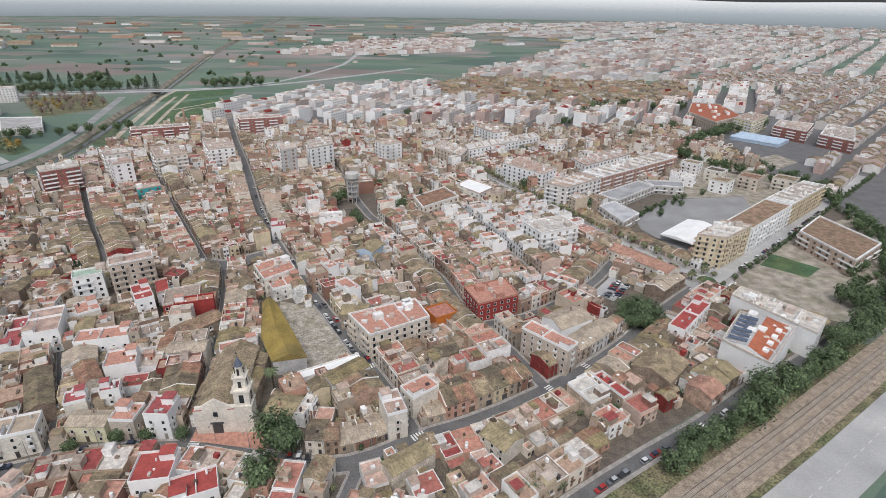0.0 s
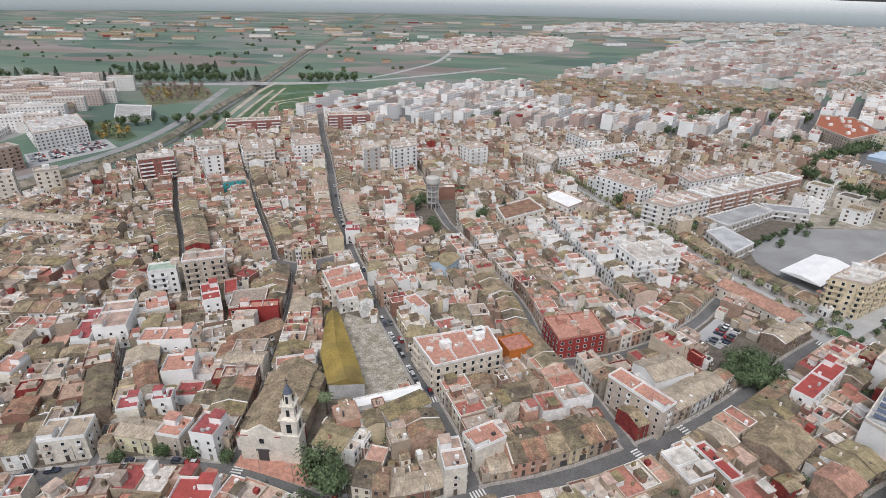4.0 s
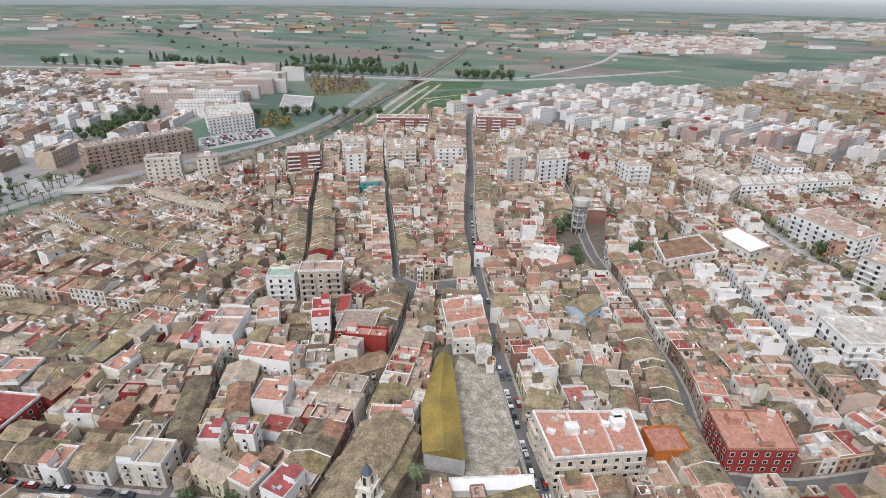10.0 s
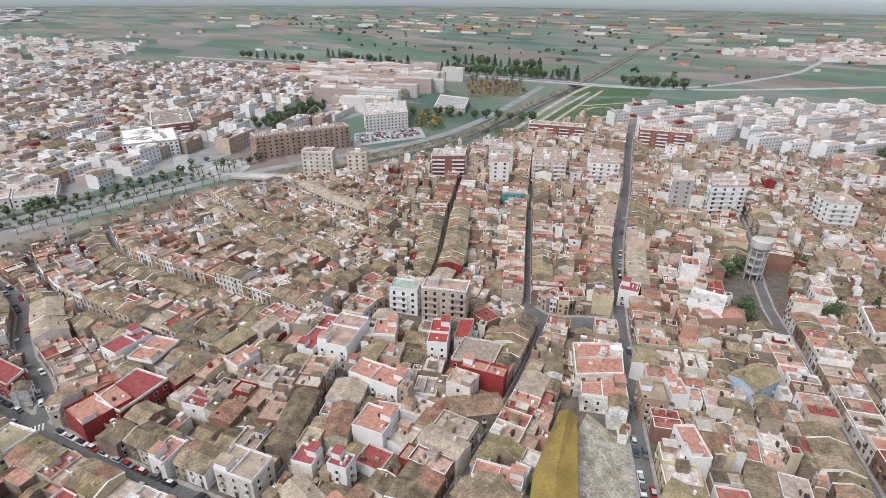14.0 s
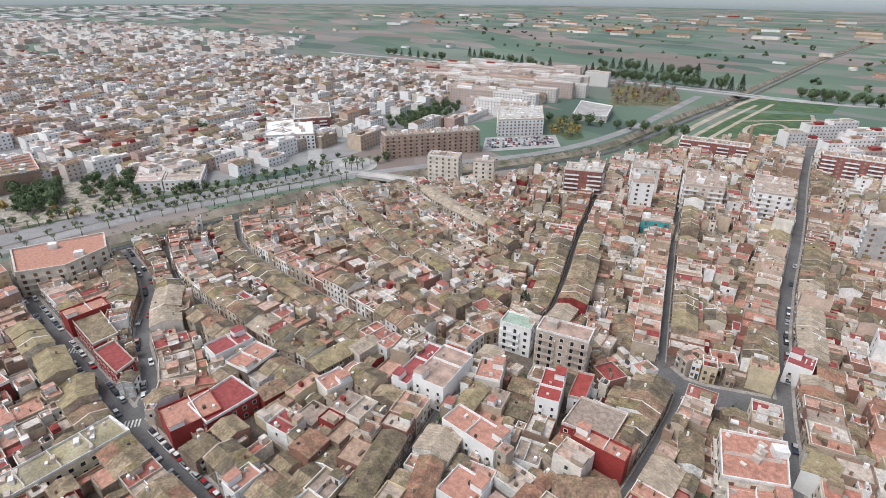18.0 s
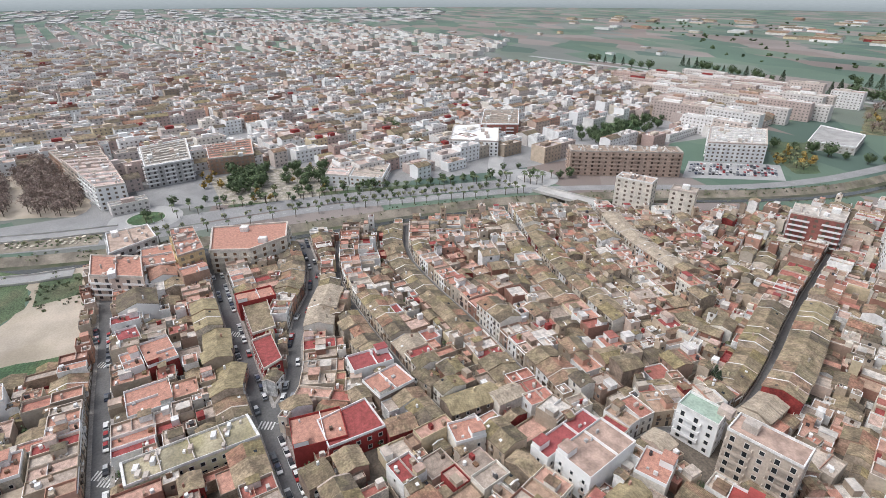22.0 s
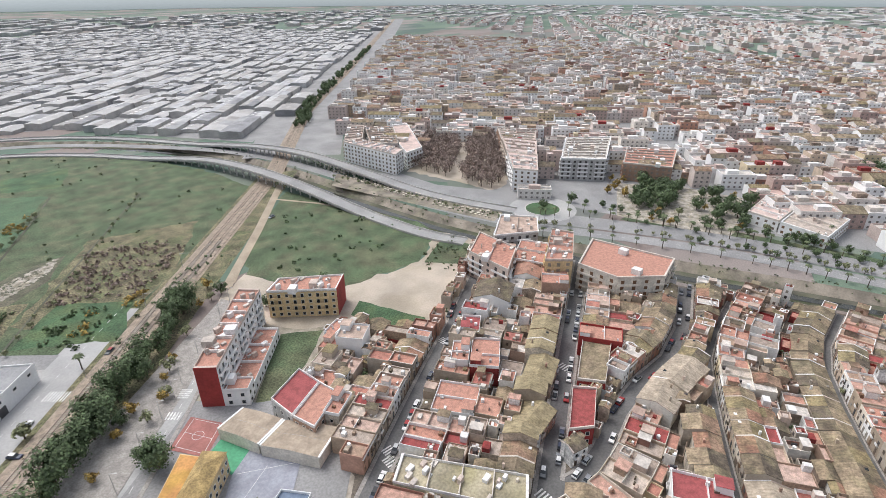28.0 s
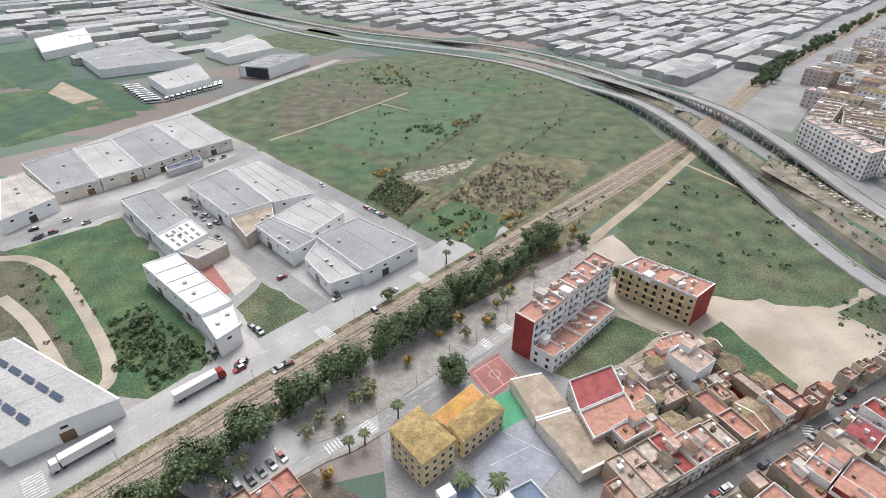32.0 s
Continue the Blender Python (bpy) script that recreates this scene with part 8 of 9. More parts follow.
# white lines on the wide roads
g = Geo()
for line, side, a, b in ((EAST_SIDE, 17.2, 0, 900), (STREETS["park_street"][2], 0, 0, 400), (STREETS["avenue"][2], 0, 0, 400), (smooth([(-369.0, 0.0), (-385.2, 60.1), (-396.4, 115.8), (-398.1, 179.3), (-401.5, 257.4)]), 0, 0, 400)):
    for (x, y), t in stepped(offset(line, side), 6):
        c, s = math.cos(t), math.sin(t)
        g.add([(x + u * c - v * s, y + u * s + v * c, .22) for u, v in ((0, -.08), (2.4, -.08), (2.4, .08), (0, .08))], [(0, 1, 2, 3)])
structure("lane_marks", g, "paint", "white dashed lane marks", "lane marks")

# the laid-out garden by the canal
patch("garden_lawn", [(-336.4, 579.9), (-376.8, 730.7), (-322.9, 789.7), (-269.5, 650)], "lush", .125, "green lawns of a laid-out park", "park")
(ax, ay), (bx, by), (cx, cy) = [(-314.9, 671.5), (-305.2, 693.2), (-330.1, 699.6)]
ring = [(ax + (bx - ax) * math.cos(t * .2618) + (cx - ax) * math.sin(t * .2618), ay + (by - ay) * math.cos(t * .2618) + (cy - ay) * math.sin(t * .2618)) for t in range(25)]
structure("garden_path", ribbon(Geo(), ring, 2.2, -2.2, .16), "sand", "oval pale gravel path in the park", "path")
for half, line in ((2.2, [(-336.4, 579.9), (-360.1, 665.5), (-390.1, 788.4)]), (2.2, [(-322.5, 582), (-351.3, 687.1), (-382.6, 811.7)]), (2.0, [(-269.5, 650), (-311.2, 760.3), (-325.1, 786.8)]), (2.0, [(-324.5, 587.2), (-272.5, 650)]), (3.0, [(-335.4, 535.6), (-365.6, 634), (-406.1, 780.7), (-417.4, 853.2)]), (1.8, [(-351.3, 687.1), (-311.2, 760.3)])):
    structure("garden_path", ribbon(Geo(), line, half, -half, .15), "sand", "straight pale gravel path in the park", "path")
patch("crop_north", [(-397.8, 739.4), (-415, 840.9), (-339.1, 883.2), (-316.8, 815.3)], "lush", .11, "bright green vegetable field", "field")
patch("crop_west", [(-346.1, 514), (-362.9, 587.3), (-316.3, 524.7), (-315.1, 487.2)], "grass", .11, "green bank beside the canal", "field")
structure("road_highway", ribbon(Geo(), smooth([(-1189.7, 555.9), (-1023.9, 629.5), (-818.2, 720.9), (-611, 785), (-468.9, 823.2), (-344.8, 867.5), (-226.7, 977.2), (-72.1, 1179)]), 7, -7, .13), "pale_asphalt", "pale main road across the plain", "road")
patch("lawn_yellow", [(-476.6, 520.9), (-464.1, 555.8), (-385.2, 485.2), (-391.4, 468.1), (-449.6, 495.9)], "grass", .12, "yellowing lawn before apartment blocks", "lawn")
patch("park_brown", [(-480.2, 628.2), (-588.6, 755.4), (-513.7, 801.5), (-432.2, 704.3)], "scrub", .12, "brown park ground under bare trees", "park")
for name, mat_key, poly in (
    ("field_south", "lush", [(141.3, -378.4), (113.9, -381.7), (38.9, -304), (86.9, -257.1)]),
    ("field_south", "grass", [(96.6, -404.4), (46.8, -387), (4.4, -311), (45, -311.5)]),
    ("field_south", "lush", [(203.6, -517.2), (164.7, -536.3), (103.6, -424.2), (145.2, -387.1)]),
    ("field_south", "grass", [(-24, -563.3), (-105.6, -619.5), (-156.2, -526), (-107, -465.2)]),
):
    patch(name, poly, mat_key, .15, "green vegetable plot between sheds", "field")
for k, (mat_key, label, poly) in enumerate((
    ("crop", "dark green vegetable field beside a lane", [(150, -300), (113.7, -330), (107.9, -377.2), (72.5, -336.4), (60.9, -312), (86.8, -258)]),
    ("dirt", "ploughed brown soil between crops", [(103.7, -371.7), (105.9, -405.8), (58.6, -348.5), (72.5, -336.4)]),
    ("crop", "narrow dark green crop strip", [(110.4, -412.1), (80.7, -410.7), (9.4, -315.7), (34.8, -309.5), (56, -346)]),
    ("crop", "green crop field before sheds", [(209.5, -530.6), (184.7, -553.1), (116, -446), (127.2, -383.8), (171.3, -445.4)]),
)):
    patch("crop_plot", poly, mat_key, .2 + .005 * k, label, "field")
rnd = random.Random(91)
g = Geo()
for k in range(140):
    u, v, r = rnd.random(), rnd.random(), rnd.uniform(.15, .6)
    x, y = -71 + 14 * u + 17 * v, 210 + 5 * u - 34 * v
    if inside([(-72, 211), (-60, 216), (-39.5, 183.6), (-53, 174)], [x], [y])[0]:
        g.box(x - r, y - r * .6, .08, x + r, y + r * .6, .1 + r * .6)
tagged(new("rubble", g.mesh("rubble", MAT["rubble"])), "broken bricks and rubble on an empty plot", "rubble", "", "stuff")
district("far_village", [(-422.8, 1443.9), (-273.3, 1900.4), (82.6, 2084.1), (68.9, 1603.2), (-119.7, 1495), (-311.9, 1414.3)], 30, (26, 20), 14, (2, 3, 4), "distant pale town on the plain", 21, skip=.25, roofs=("townroof", "palepink"), walls=("townwall",), windows=False)

# ---- trees ----


def leafy(geo, rnd, centre, radii, n, size, clumps=14, flat=0.0):
    """Small leaves gathered in clumps within an ellipsoid."""
    cx, cy, cz = centre
    heads = []
    while len(heads) < clumps:
        p = Vector((rnd.uniform(-1, 1), rnd.uniform(-1, 1), rnd.uniform(-1, 1)))
        if .35 < p.length < .92:
            heads.append(p)
    for _ in range(n):
        h = rnd.choice(heads)
        p = h + Vector((rnd.gauss(0, 1), rnd.gauss(0, 1), rnd.gauss(0, 1))) * .17
        q = Vector((cx + p.x * radii[0], cy + p.y * radii[1], cz + p.z * radii[2]))
        up = (p.normalized() + Vector((rnd.uniform(-.7, .7), rnd.uniform(-.7, .7), rnd.uniform(-.2, .9)))).normalized()
        side = up.orthogonal().normalized()
        other = up.cross(side)
        s = size * rnd.uniform(.6, 1.3)
        geo.add([tuple(q + side * s), tuple(q + other * s * .8), tuple(q - side * s * .9), tuple(q - other * s)], [(0, 1, 2, 3)])
    return geo


def tree(name, label, leaf, height, spread, seed, n=420, size=.42, clumps=18, trunk=.22, lift=.55, category="tree", group=""):
    rnd = random.Random(seed)
    root = thing(name, pose(0, 0, 0), label, category, group)
    g = Geo().tube([(0, 0, -.3), (.1, 0, height * .3), (0, .1, height * lift)], [trunk, trunk * .8, trunk * .55], 7)
    for i in range(6):
        a = i * 1.05 + rnd.uniform(-.3, .3)
        g.tube([(0, 0, height * .3), (spread * .35 * math.cos(a), spread * .35 * math.sin(a), height * .55), (spread * .7 * math.cos(a), spread * .7 * math.sin(a), height * .75)], [trunk * .5, trunk * .32, .04], 5)
    part("trunk", g, "bark", root)
    part("crown", leafy(Geo(), rnd, (0, 0, height * (lift + .08)), (spread, spread, height * .42), n, size, clumps), leaf, root)
    return root


def palm_tree(seed, height=7.0):
    rnd = random.Random(seed)
    root = thing("palm_tree", pose(0, 0, 0), "palm with a bare trunk and arching fronds", "palm", "palms")
    part("trunk", Geo().tube([(0, 0, -.2), (.1, 0, height * .5), (0, 0, height)], [.32, .24, .26], 7), "bark", root)
    g = Geo()
    for i in range(26):
        a, droop, r = i * 2.4, rnd.uniform(.2, 1.1), rnd.uniform(2.0, 2.9)
        c, s = math.cos(a), math.sin(a)
        pts = [Vector((c * r * t, s * r * t, height + 1.1 * t - (1.1 + droop * 1.6) * t * t + rnd.uniform(0, .1))) for t in (0, .35, .7, 1)]
        for p, q, w0, w1 in zip(pts, pts[1:], (.1, .34, .3), (.34, .3, .03)):
            o = Vector((-s, c, 0))
            g.add([tuple(p + o * w0 - Vector((0, 0, w0 * .5))), tuple(p), tuple(q), tuple(q + o * w1 - Vector((0, 0, w1 * .5)))], [(0, 1, 2, 3)])
            g.add([tuple(p - o * w0 - Vector((0, 0, w0 * .5))), tuple(p), tuple(q), tuple(q - o * w1 - Vector((0, 0, w1 * .5)))], [(3, 2, 1, 0)])
    part("crown", g, "palm", root)
    return root


def conifer(seed, height=14):
    rnd = random.Random(seed)
    root = thing("conifer", pose(0, 0, 0), "tall dark green conifer with tiered branches", "tree")
    part("trunk", Geo().tube([(0, 0, 0), (0, 0, height)], [.3, .05], 6), "bark", root)
    g = Geo()
    for i in range(14):
        z, r = height * (.12 + .86 * i / 14), 3.6 * (1 - i / 14.5)
        for j in range(12):
            a = j * .5236 + i
            for t in (.4, .75, 1):
                leafy(g, rnd, (math.cos(a) * r * t, math.sin(a) * r * t, z - .35 * t), (.45, .45, .3), 2, .32, 2)
    part("crown", g, "pine", root)
    return root


KINDS = {
    "big": tree("tree", "large dense dark green broadleaf tree", "leaf", 10, 5.0, 1, 1900, .36, 44, .35),
    "mid": tree("tree", "dark green broadleaf street tree", "leaf", 7, 3.2, 2, 900, .32, 26),
    "olive": tree("tree", "small pale olive-green tree", "olive", 5, 2.4, 3, 300, .36),
    "autumn": tree("tree", "small tree with yellow autumn leaves", "autumn", 5, 2.2, 4, 280, .36),
    "bare": tree("tree", "bare brown winter tree with fine twigs", "bare", 9, 3.4, 5, 480, .26, 30),
    "ball": tree("tree", "street tree clipped into a round head", "leaf", 4.2, 2.0, 6, 1100, .2, 90, .14),
    "palm": palm_tree(7),
    "pine": conifer(8),
}
USED = set()


def plant(kind, x, y, size=1.0, turn=None):
    turn = (x * 37 + y * 17) % 360 if turn is None else turn
    m = pose(x, y, .1, 0, 0, turn)
    if kind not in USED:
        USED.add(kind)
        ob = KINDS[kind]
        ob.matrix_basis = m
    else:
        ob = copy_thing(KINDS[kind], m)
    ob.scale = (size, size, size)


def shape(kind):
    """The trunk and crown of a kind of tree as plain geometry."""
    out = []
    for ob in KINDS[kind].children:
        g = Geo()
        g.v, g.f = [tuple(v.co) for v in ob.data.vertices], [tuple(p.vertices) for p in ob.data.polygons]
        if "crown" in ob.name and kind != "palm":
            full, g = g, Geo()
            for k in range(0, len(full.v), 8):
                mid = sum((Vector(v) for v in full.v[k:k + 4]), Vector()) / 4
                g.add([tuple(mid + (Vector(v) - mid) * 1.4) for v in full.v[k:k + 4]], [(0, 1, 2, 3)])
        out.append((g, ob.data.materials[0]))
    return out


SHAPES = {kind: shape(kind) for kind in KINDS}
WOODS = {}


def plant_far(kind, x, y, size):
    """A tree of a far wood, joined with the others of its kind."""
    m = pose(x, y, .1, 0, 0, (x * 37 + y * 17) % 360) @ Matrix.Diagonal((size, size, size, 1))
    for g, material in SHAPES[kind]:
        WOODS.setdefault(material.name, (Geo(), material))[0].add([tuple(m @ Vector(v)) for v in g.v], g.f)


rnd = random.Random(21)
for kind, x, y, size in (
    *[("big", x, y, s) for (x, y), s in (((-53.2, 131.3), .95), ((-48.1, 128.7), .8), ((-54.9, 117.6), .8), ((-153.6, -12), .75), ((-75.5, 355.2), .9), ((-72.1, 363.8), .9), ((-58.3, 326.1), .8), ((-54.9, 319.2), .8), ((-29.2, 344.1), 1.0), ((-50.6, 389.6), .8), ((70.4, 398.1), 1.1), ((64.4, 393), 1.0), ((77.2, 403.3), 1.0))],
    *[("ball", x, y, 1.2) for x, y in ((-117.6, 125.3), (-105.5, 130.4), (-96.1, 131.3), (-84.9, 132.1), (-61.8, 121), (-68.6, 122.7))],
    *[("palm", x, y, s) for (x, y), s in (((-62.6, 157.9), 1.25), ((-156.2, 32.6), 1.2), ((-147.6, 30.9), 1.2), ((-124.4, 10.3), .8), ((-120.1, 12), .8), ((-103, -6.9), .8), ((-205.9, -75.5), .8))],
    *[("palm", -416 + 7 * math.cos(a), 265 + 7 * math.sin(a), 1.0) for a in (0, .8, 1.6, 2.4, 3.2, 4, 4.8, 5.6)],
    ("pine", -16, 352, 1.1), ("pine", -192, 247, .6), ("pine", -189, 246, .6),
):
    plant(kind, x, y, size)
for dx, dy, s in ((0, 0, 1.0), (-5, 3, .9), (5, 2, .9), (1, -6, .85), (2, 7, .85), (-4, -4, .8), (7, -3, .75), (-7, -1, .7)):
    plant("big", 89.5 + dx, 207 + dy, s * 1.15)
# shelter belt and park along the railway
for (x, y), a in stepped(RAIL, 5.6):
    c, s = math.cos(a), math.sin(a)
    if -205 < x < -58 or 76 < x < 260:
        o = 11.5 + rnd.uniform(-2, 2)
        plant(rnd.choice(("big", "mid", "mid", "big")), x + s * o * 1.0, y - c * o, rnd.uniform(1.0, 1.35))
    if -215 < x < -75 and rnd.random() < .5:
        o = 19 + rnd.uniform(-2, 5)
        plant(rnd.choice(("olive", "autumn", "olive", "mid")), x + s * o, y - c * o, rnd.uniform(.7, 1.1))
# avenues
for line, gap, step, kind, size in ((STREETS["avenue"][2], 8.2, 9, "mid", .6), (STREETS["promenade"][2], 6, 8, "olive", .9)):
    for side in (1, -1):
        for (x, y), _ in stepped(offset(line, side * gap), step):
            plant(kind, x, y, size * rnd.uniform(.8, 1.2))
for side, kind in ((-7.5, "palm"), (7, "olive"), (24, "palm")):
    for (x, y), _ in stepped(offset(smooth([(-369, 17.2), (-385.3, 60.1), (-396.4, 115.8), (-398.1, 179.3), (-401.6, 248.8)]), side), 10):
        plant_far(kind, x, y, rnd.uniform(.6, .85))
# bare trees of the western park, greens and the eastern belt
for poly, kinds, step, size in (
    ([(-411.9, 60.1), (-435.9, 51.5), (-446.2, 163), (-420.5, 171.6)], ("mid", "olive", "autumn"), 15, .9),
    ([(-493.4, 351.8), (-540.6, 351.8), (-592.1, 489.1), (-523.4, 429)], ("mid", "big"), 12, .9),
    ([(195.6, 212.8), (257.4, 257.4), (296, 360.4), (283.2, 377.5), (257.4, 296), (190.5, 224.8)], ("big", "mid"), 8, .8),
    ([(128.7, 334.6), (145.9, 319.2), (205.9, 377.5), (199.1, 390.4)], ("mid",), 22, .7),
    ([(-416.2, 231.7), (-463.4, 240.3), (-467.6, 287.5), (-420.5, 283.2)], ("mid", "olive"), 18, .8),
):
    xs, ys = [p[0] for p in poly], [p[1] for p in poly]
    x = min(xs)
    while x < max(xs):
        y = min(ys)
        while y < max(ys):
            px, py = x + rnd.uniform(-3, 3), y + rnd.uniform(-3, 3)
            if inside(poly, [px], [py])[0]:
                plant_far(rnd.choice(kinds), px, py, size * rnd.uniform(.8, 1.25))
            y += step
        x += step
for name, (g, material) in WOODS.items():
    me = bpy.data.meshes.new("far_trees")
    me.from_pydata(g.v, [], g.f)
    me.materials.append(material)
    tagged(new("far_trees", me), "trees of the park, avenue and belts beyond the town", "trees", "", "stuff")
# trees in the yards of the old town
spots = np.argwhere(FREE[::2, ::2]) * 2
for i, j in spots.tolist():
    if rnd.random() < .014 and near_prime(X0 + i, Y0 + j) < 150:
        plant(rnd.choice(("olive", "mid", "olive")), X0 + i + .5, Y0 + j + .5, rnd.uniform(.35, .6))
for kind in set(KINDS) - USED:
    plant(kind, -88, 20, .8)


def bushes(name, polys, n, leaf, size, label, seed, spread=(.8, 2.2)):
    """Scattered scrub as one mesh."""
    rnd = random.Random(seed)
    g = Geo()
    for poly in polys:
        xs, ys = [p[0] for p in poly], [p[1] for p in poly]
        k = 0
        while k < n:
            x, y = rnd.uniform(min(xs), max(xs)), rnd.uniform(min(ys), max(ys))
            if inside(poly, [x], [y])[0]:
                r = rnd.uniform(*spread)
                leafy(g, rnd, (x, y, r * .45), (r, r, r * .7), int(14 * r + 8), size, 5)
            k += 1
    tagged(new(name, g.mesh(name, MAT[leaf])), label, "bushes", "", "stuff")


g = Geo()
for x, y, r in shrub_spots:
    leafy(g, rnd, (x, y, .4), (r, r, r * .8), 16, .45, 4)
tagged(new("canal_shrubs", g.mesh("canal_shrubs", MAT["leaf"])), "low dark shrubs between the stones of the canal bank", "bushes", "", "stuff")
FIELD = [(-51.5, -334.6), (-123.6, -416.2), (-211.9, -454.8), (-283.2, -407.6), (-321.8, -343.2), (-332.9, -193.1), (-251.4, -133), (-175.9, -84.1), (-150.2, -120.1), (-77.2, -236)]
bushes("field_scrub_bushes", [FIELD], 170, "scrubleaf", .5, "low green and olive scrub scattered over the field", 31, (.5, 1.9))
bushes("field_hedges", [[(-158.8, -374.8), (-188.3, -366), (-186.6, -339.3), (-154, -356.8)], [(-176, -250), (-200, -240), (-190, -225), (-168, -232)]], 55, "leaf", .5, "dark green bushes between plots", 36, (1, 2.4))
bushes("orange_shrubs", [[(-162.6, -411.7), (-189.4, -408.9), (-183.2, -366), (-154.7, -387.4)], [(-211.6, -261.1), (-219.5, -255.2), (-210.5, -234.4), (-199.8, -235.9)], [(-144.1, -175.3), (-150.1, -170.8), (-147, -163.5), (-141.9, -167.3)], [(-205, -113.4), (-209.5, -108.4), (-200.3, -97.4), (-192.9, -103.5)]], 30, "autumn", .5, "orange and yellow autumn shrubs in the field", 37, (1.2, 2.8))
bushes("green_scrub", [[(-168.2, -85.8), (-193.1, -103), (-184.5, -120.1), (-159.6, -109.8)], [(-51.5, -47.2), (-77.2, -42.9), (-78.9, -32.6), (-60.1, -21.5)], [(-257.4, -85.8), (-334.6, -145.9), (-339.8, -51.5), (-257.4, -38.6)]], 60, "leaf", .5, "dark green bushes", 33)
g = Geo()
for (x, y), a in stepped(CANAL, 3):
    if -420 < y < 480:
        for side in (-9.5, 9.5, 12.5, -13):
            if rnd.random() < .5:
                o = side + rnd.uniform(-1.5, 1.5)
                r = rnd.uniform(.7, 1.7)
                leafy(g, rnd, (x - math.sin(a) * o, y + math.cos(a) * o, .3 if abs(o) > 11 else -1.4), (r, r, r * .6), 14, .4, 4)
tagged(new("canal_weeds", g.mesh("canal_weeds", MAT["scrubleaf"])), "weeds and low shrubs along the canal banks", "bushes", "", "stuff")
bushes("yellow_shrubs", [[(-171.6, -91), (-190.5, -104.7), (-183.6, -113.3), (-164.7, -99.5)]], 16, "autumn", .5, "yellow autumn shrubs in the field", 35, (1.5, 2.6))
# ---- vehicles ----


def car():
    root = thing("car", pose(0, 0, 0), "parked car with dark windows", "car", "parked cars")
    body = Geo().add([(-2.1, -.85, .3), (2.1, -.85, .3), (2.1, .85, .3), (-2.1, .85, .3), (-2.15, -.87, .75), (2.15, -.87, .7), (2.15, .87, .7), (-2.15, .87, .75), (-2.05, -.8, .95), (2.0, -.78, .82), (2.0, .78, .82), (-2.05, .8, .95)],
                     [(3, 2, 1, 0), (0, 1, 5, 4), (1, 2, 6, 5), (2, 3, 7, 6), (3, 0, 4, 7), (4, 5, 9, 8), (5, 6, 10, 9), (6, 7, 11, 10), (7, 4, 8, 11), (8, 9, 10, 11)])
    part("body", body, "carpaint", root)
    part("cabin", Geo().add([(-1.9, -.78, .93), (1.0, -.76, .86), (1.0, .76, .86), (-1.9, .78, .93), (-1.5, -.62, 1.42), (.25, -.62, 1.42), (.25, .62, 1.42), (-1.5, .62, 1.42)],
                            [(0, 1, 5, 4), (1, 2, 6, 5), (2, 3, 7, 6), (3, 0, 4, 7), (4, 5, 6, 7)]), "glass", root)
    part("roof", Geo().box(-1.5, -.63, 1.42, .25, .63, 1.47), "carpaint", root)
    wheel = Geo().tube([(0, -.1, 0), (0, .1, 0)], [.31, .31], 10).mesh("wheel", MAT["dark"])
    for x in (-1.3, 1.3):
        for y in (-.78, .78):
            part("wheel", wheel, "", root).matrix_basis = pose(x, y, .31)
    return root


CAR = car()
cars = []
rnd = random.Random(5)
for name, side, a, b, odds in (("church_street", 1, 0, 260, .72), ("church_street", -1, 30, 240, .3), ("car_street", 1, 4, 150, .6), ("car_street", -1, 4, 150, .45), ("main_street", 1, 20, 130, .6), ("main_street", -1, 40, 300, .3), ("avenue", 1, 14, 170, .7), ("avenue", -1, 14, 170, .6), ("field_street", -1, 0, 160, .4), ("promenade", 1, 14, 110, .7), ("rail_street", -1, 10, 150, .5)):
    half, pave, line = STREETS[name]
    for k, ((x, y), turn) in enumerate(stepped(offset(line, side * (half - 1.0)), 5.4)):
        if a < k * 5.4 < b and rnd.random() < odds and road_gap(x, y, name) > 3:
            cars.append((x, y, math.degrees(turn) + (0 if rnd.random() < .6 else 180)))
for (x, y), (dx, dy), n, turn in (((-78.9, 12), (-2.3, -1.7), 8, 126), ((-89.2, 19.7), (-2.3, -1.7), 6, 126), ((81.5, 230), (1.5, 2.2), 7, 145), ((86.7, 230), (1.4, 2.0), 6, 145), ((-50.6, 126.1), (2.6, -.4), 4, 95), ((-128.7, -84.1), (-2.2, -2.6), 4, 60)):
    for i in range(n):
        if rnd.random() < .8:
            cars.append((x + dx * i * 1.1, y + dy * i * 1.1, turn))
cars += [(x, y, turn + 180 * (k % 2)) for k, (x, y, turn) in enumerate(((13.4, -126.4, 33), (8.3, -131, 33), (18.2, -135.4, 33), (6.5, -142.4, 33), (-3.3, -138, 33), (-51.8, -138.5, 120), (-56.5, -132, 120), (-60.8, -124.7, 120), (-66.6, -112.5, 125), (-48.6, -205.4, 45), (-54.5, -208.7, 45), (-134.3, -129.3, 125), (-137.4, -125.2, 125), (-141, -119.6, 125), (-112.6, -159.4, 128), (-96.8, -75.8, 35), (-91, -43.8, 125), (-88.2, -46.5, 125), (-118.2, -57.8, 35), (-140, -58.5, 33)))]
cars += [(-86.5, -26, 33), (-98.5, -23.8, 30), (-101.3, -24.5, 30), (-267.5, 21.4, 20), (-274, 18.7, 30)]
for i, (x, y, turn) in enumerate(cars):
    if i == 0:
        CAR.matrix_basis = pose(x, y, .2, 0, 0, turn)
    else:
        copy_thing(CAR, pose(x, y, .2, 0, 0, turn))


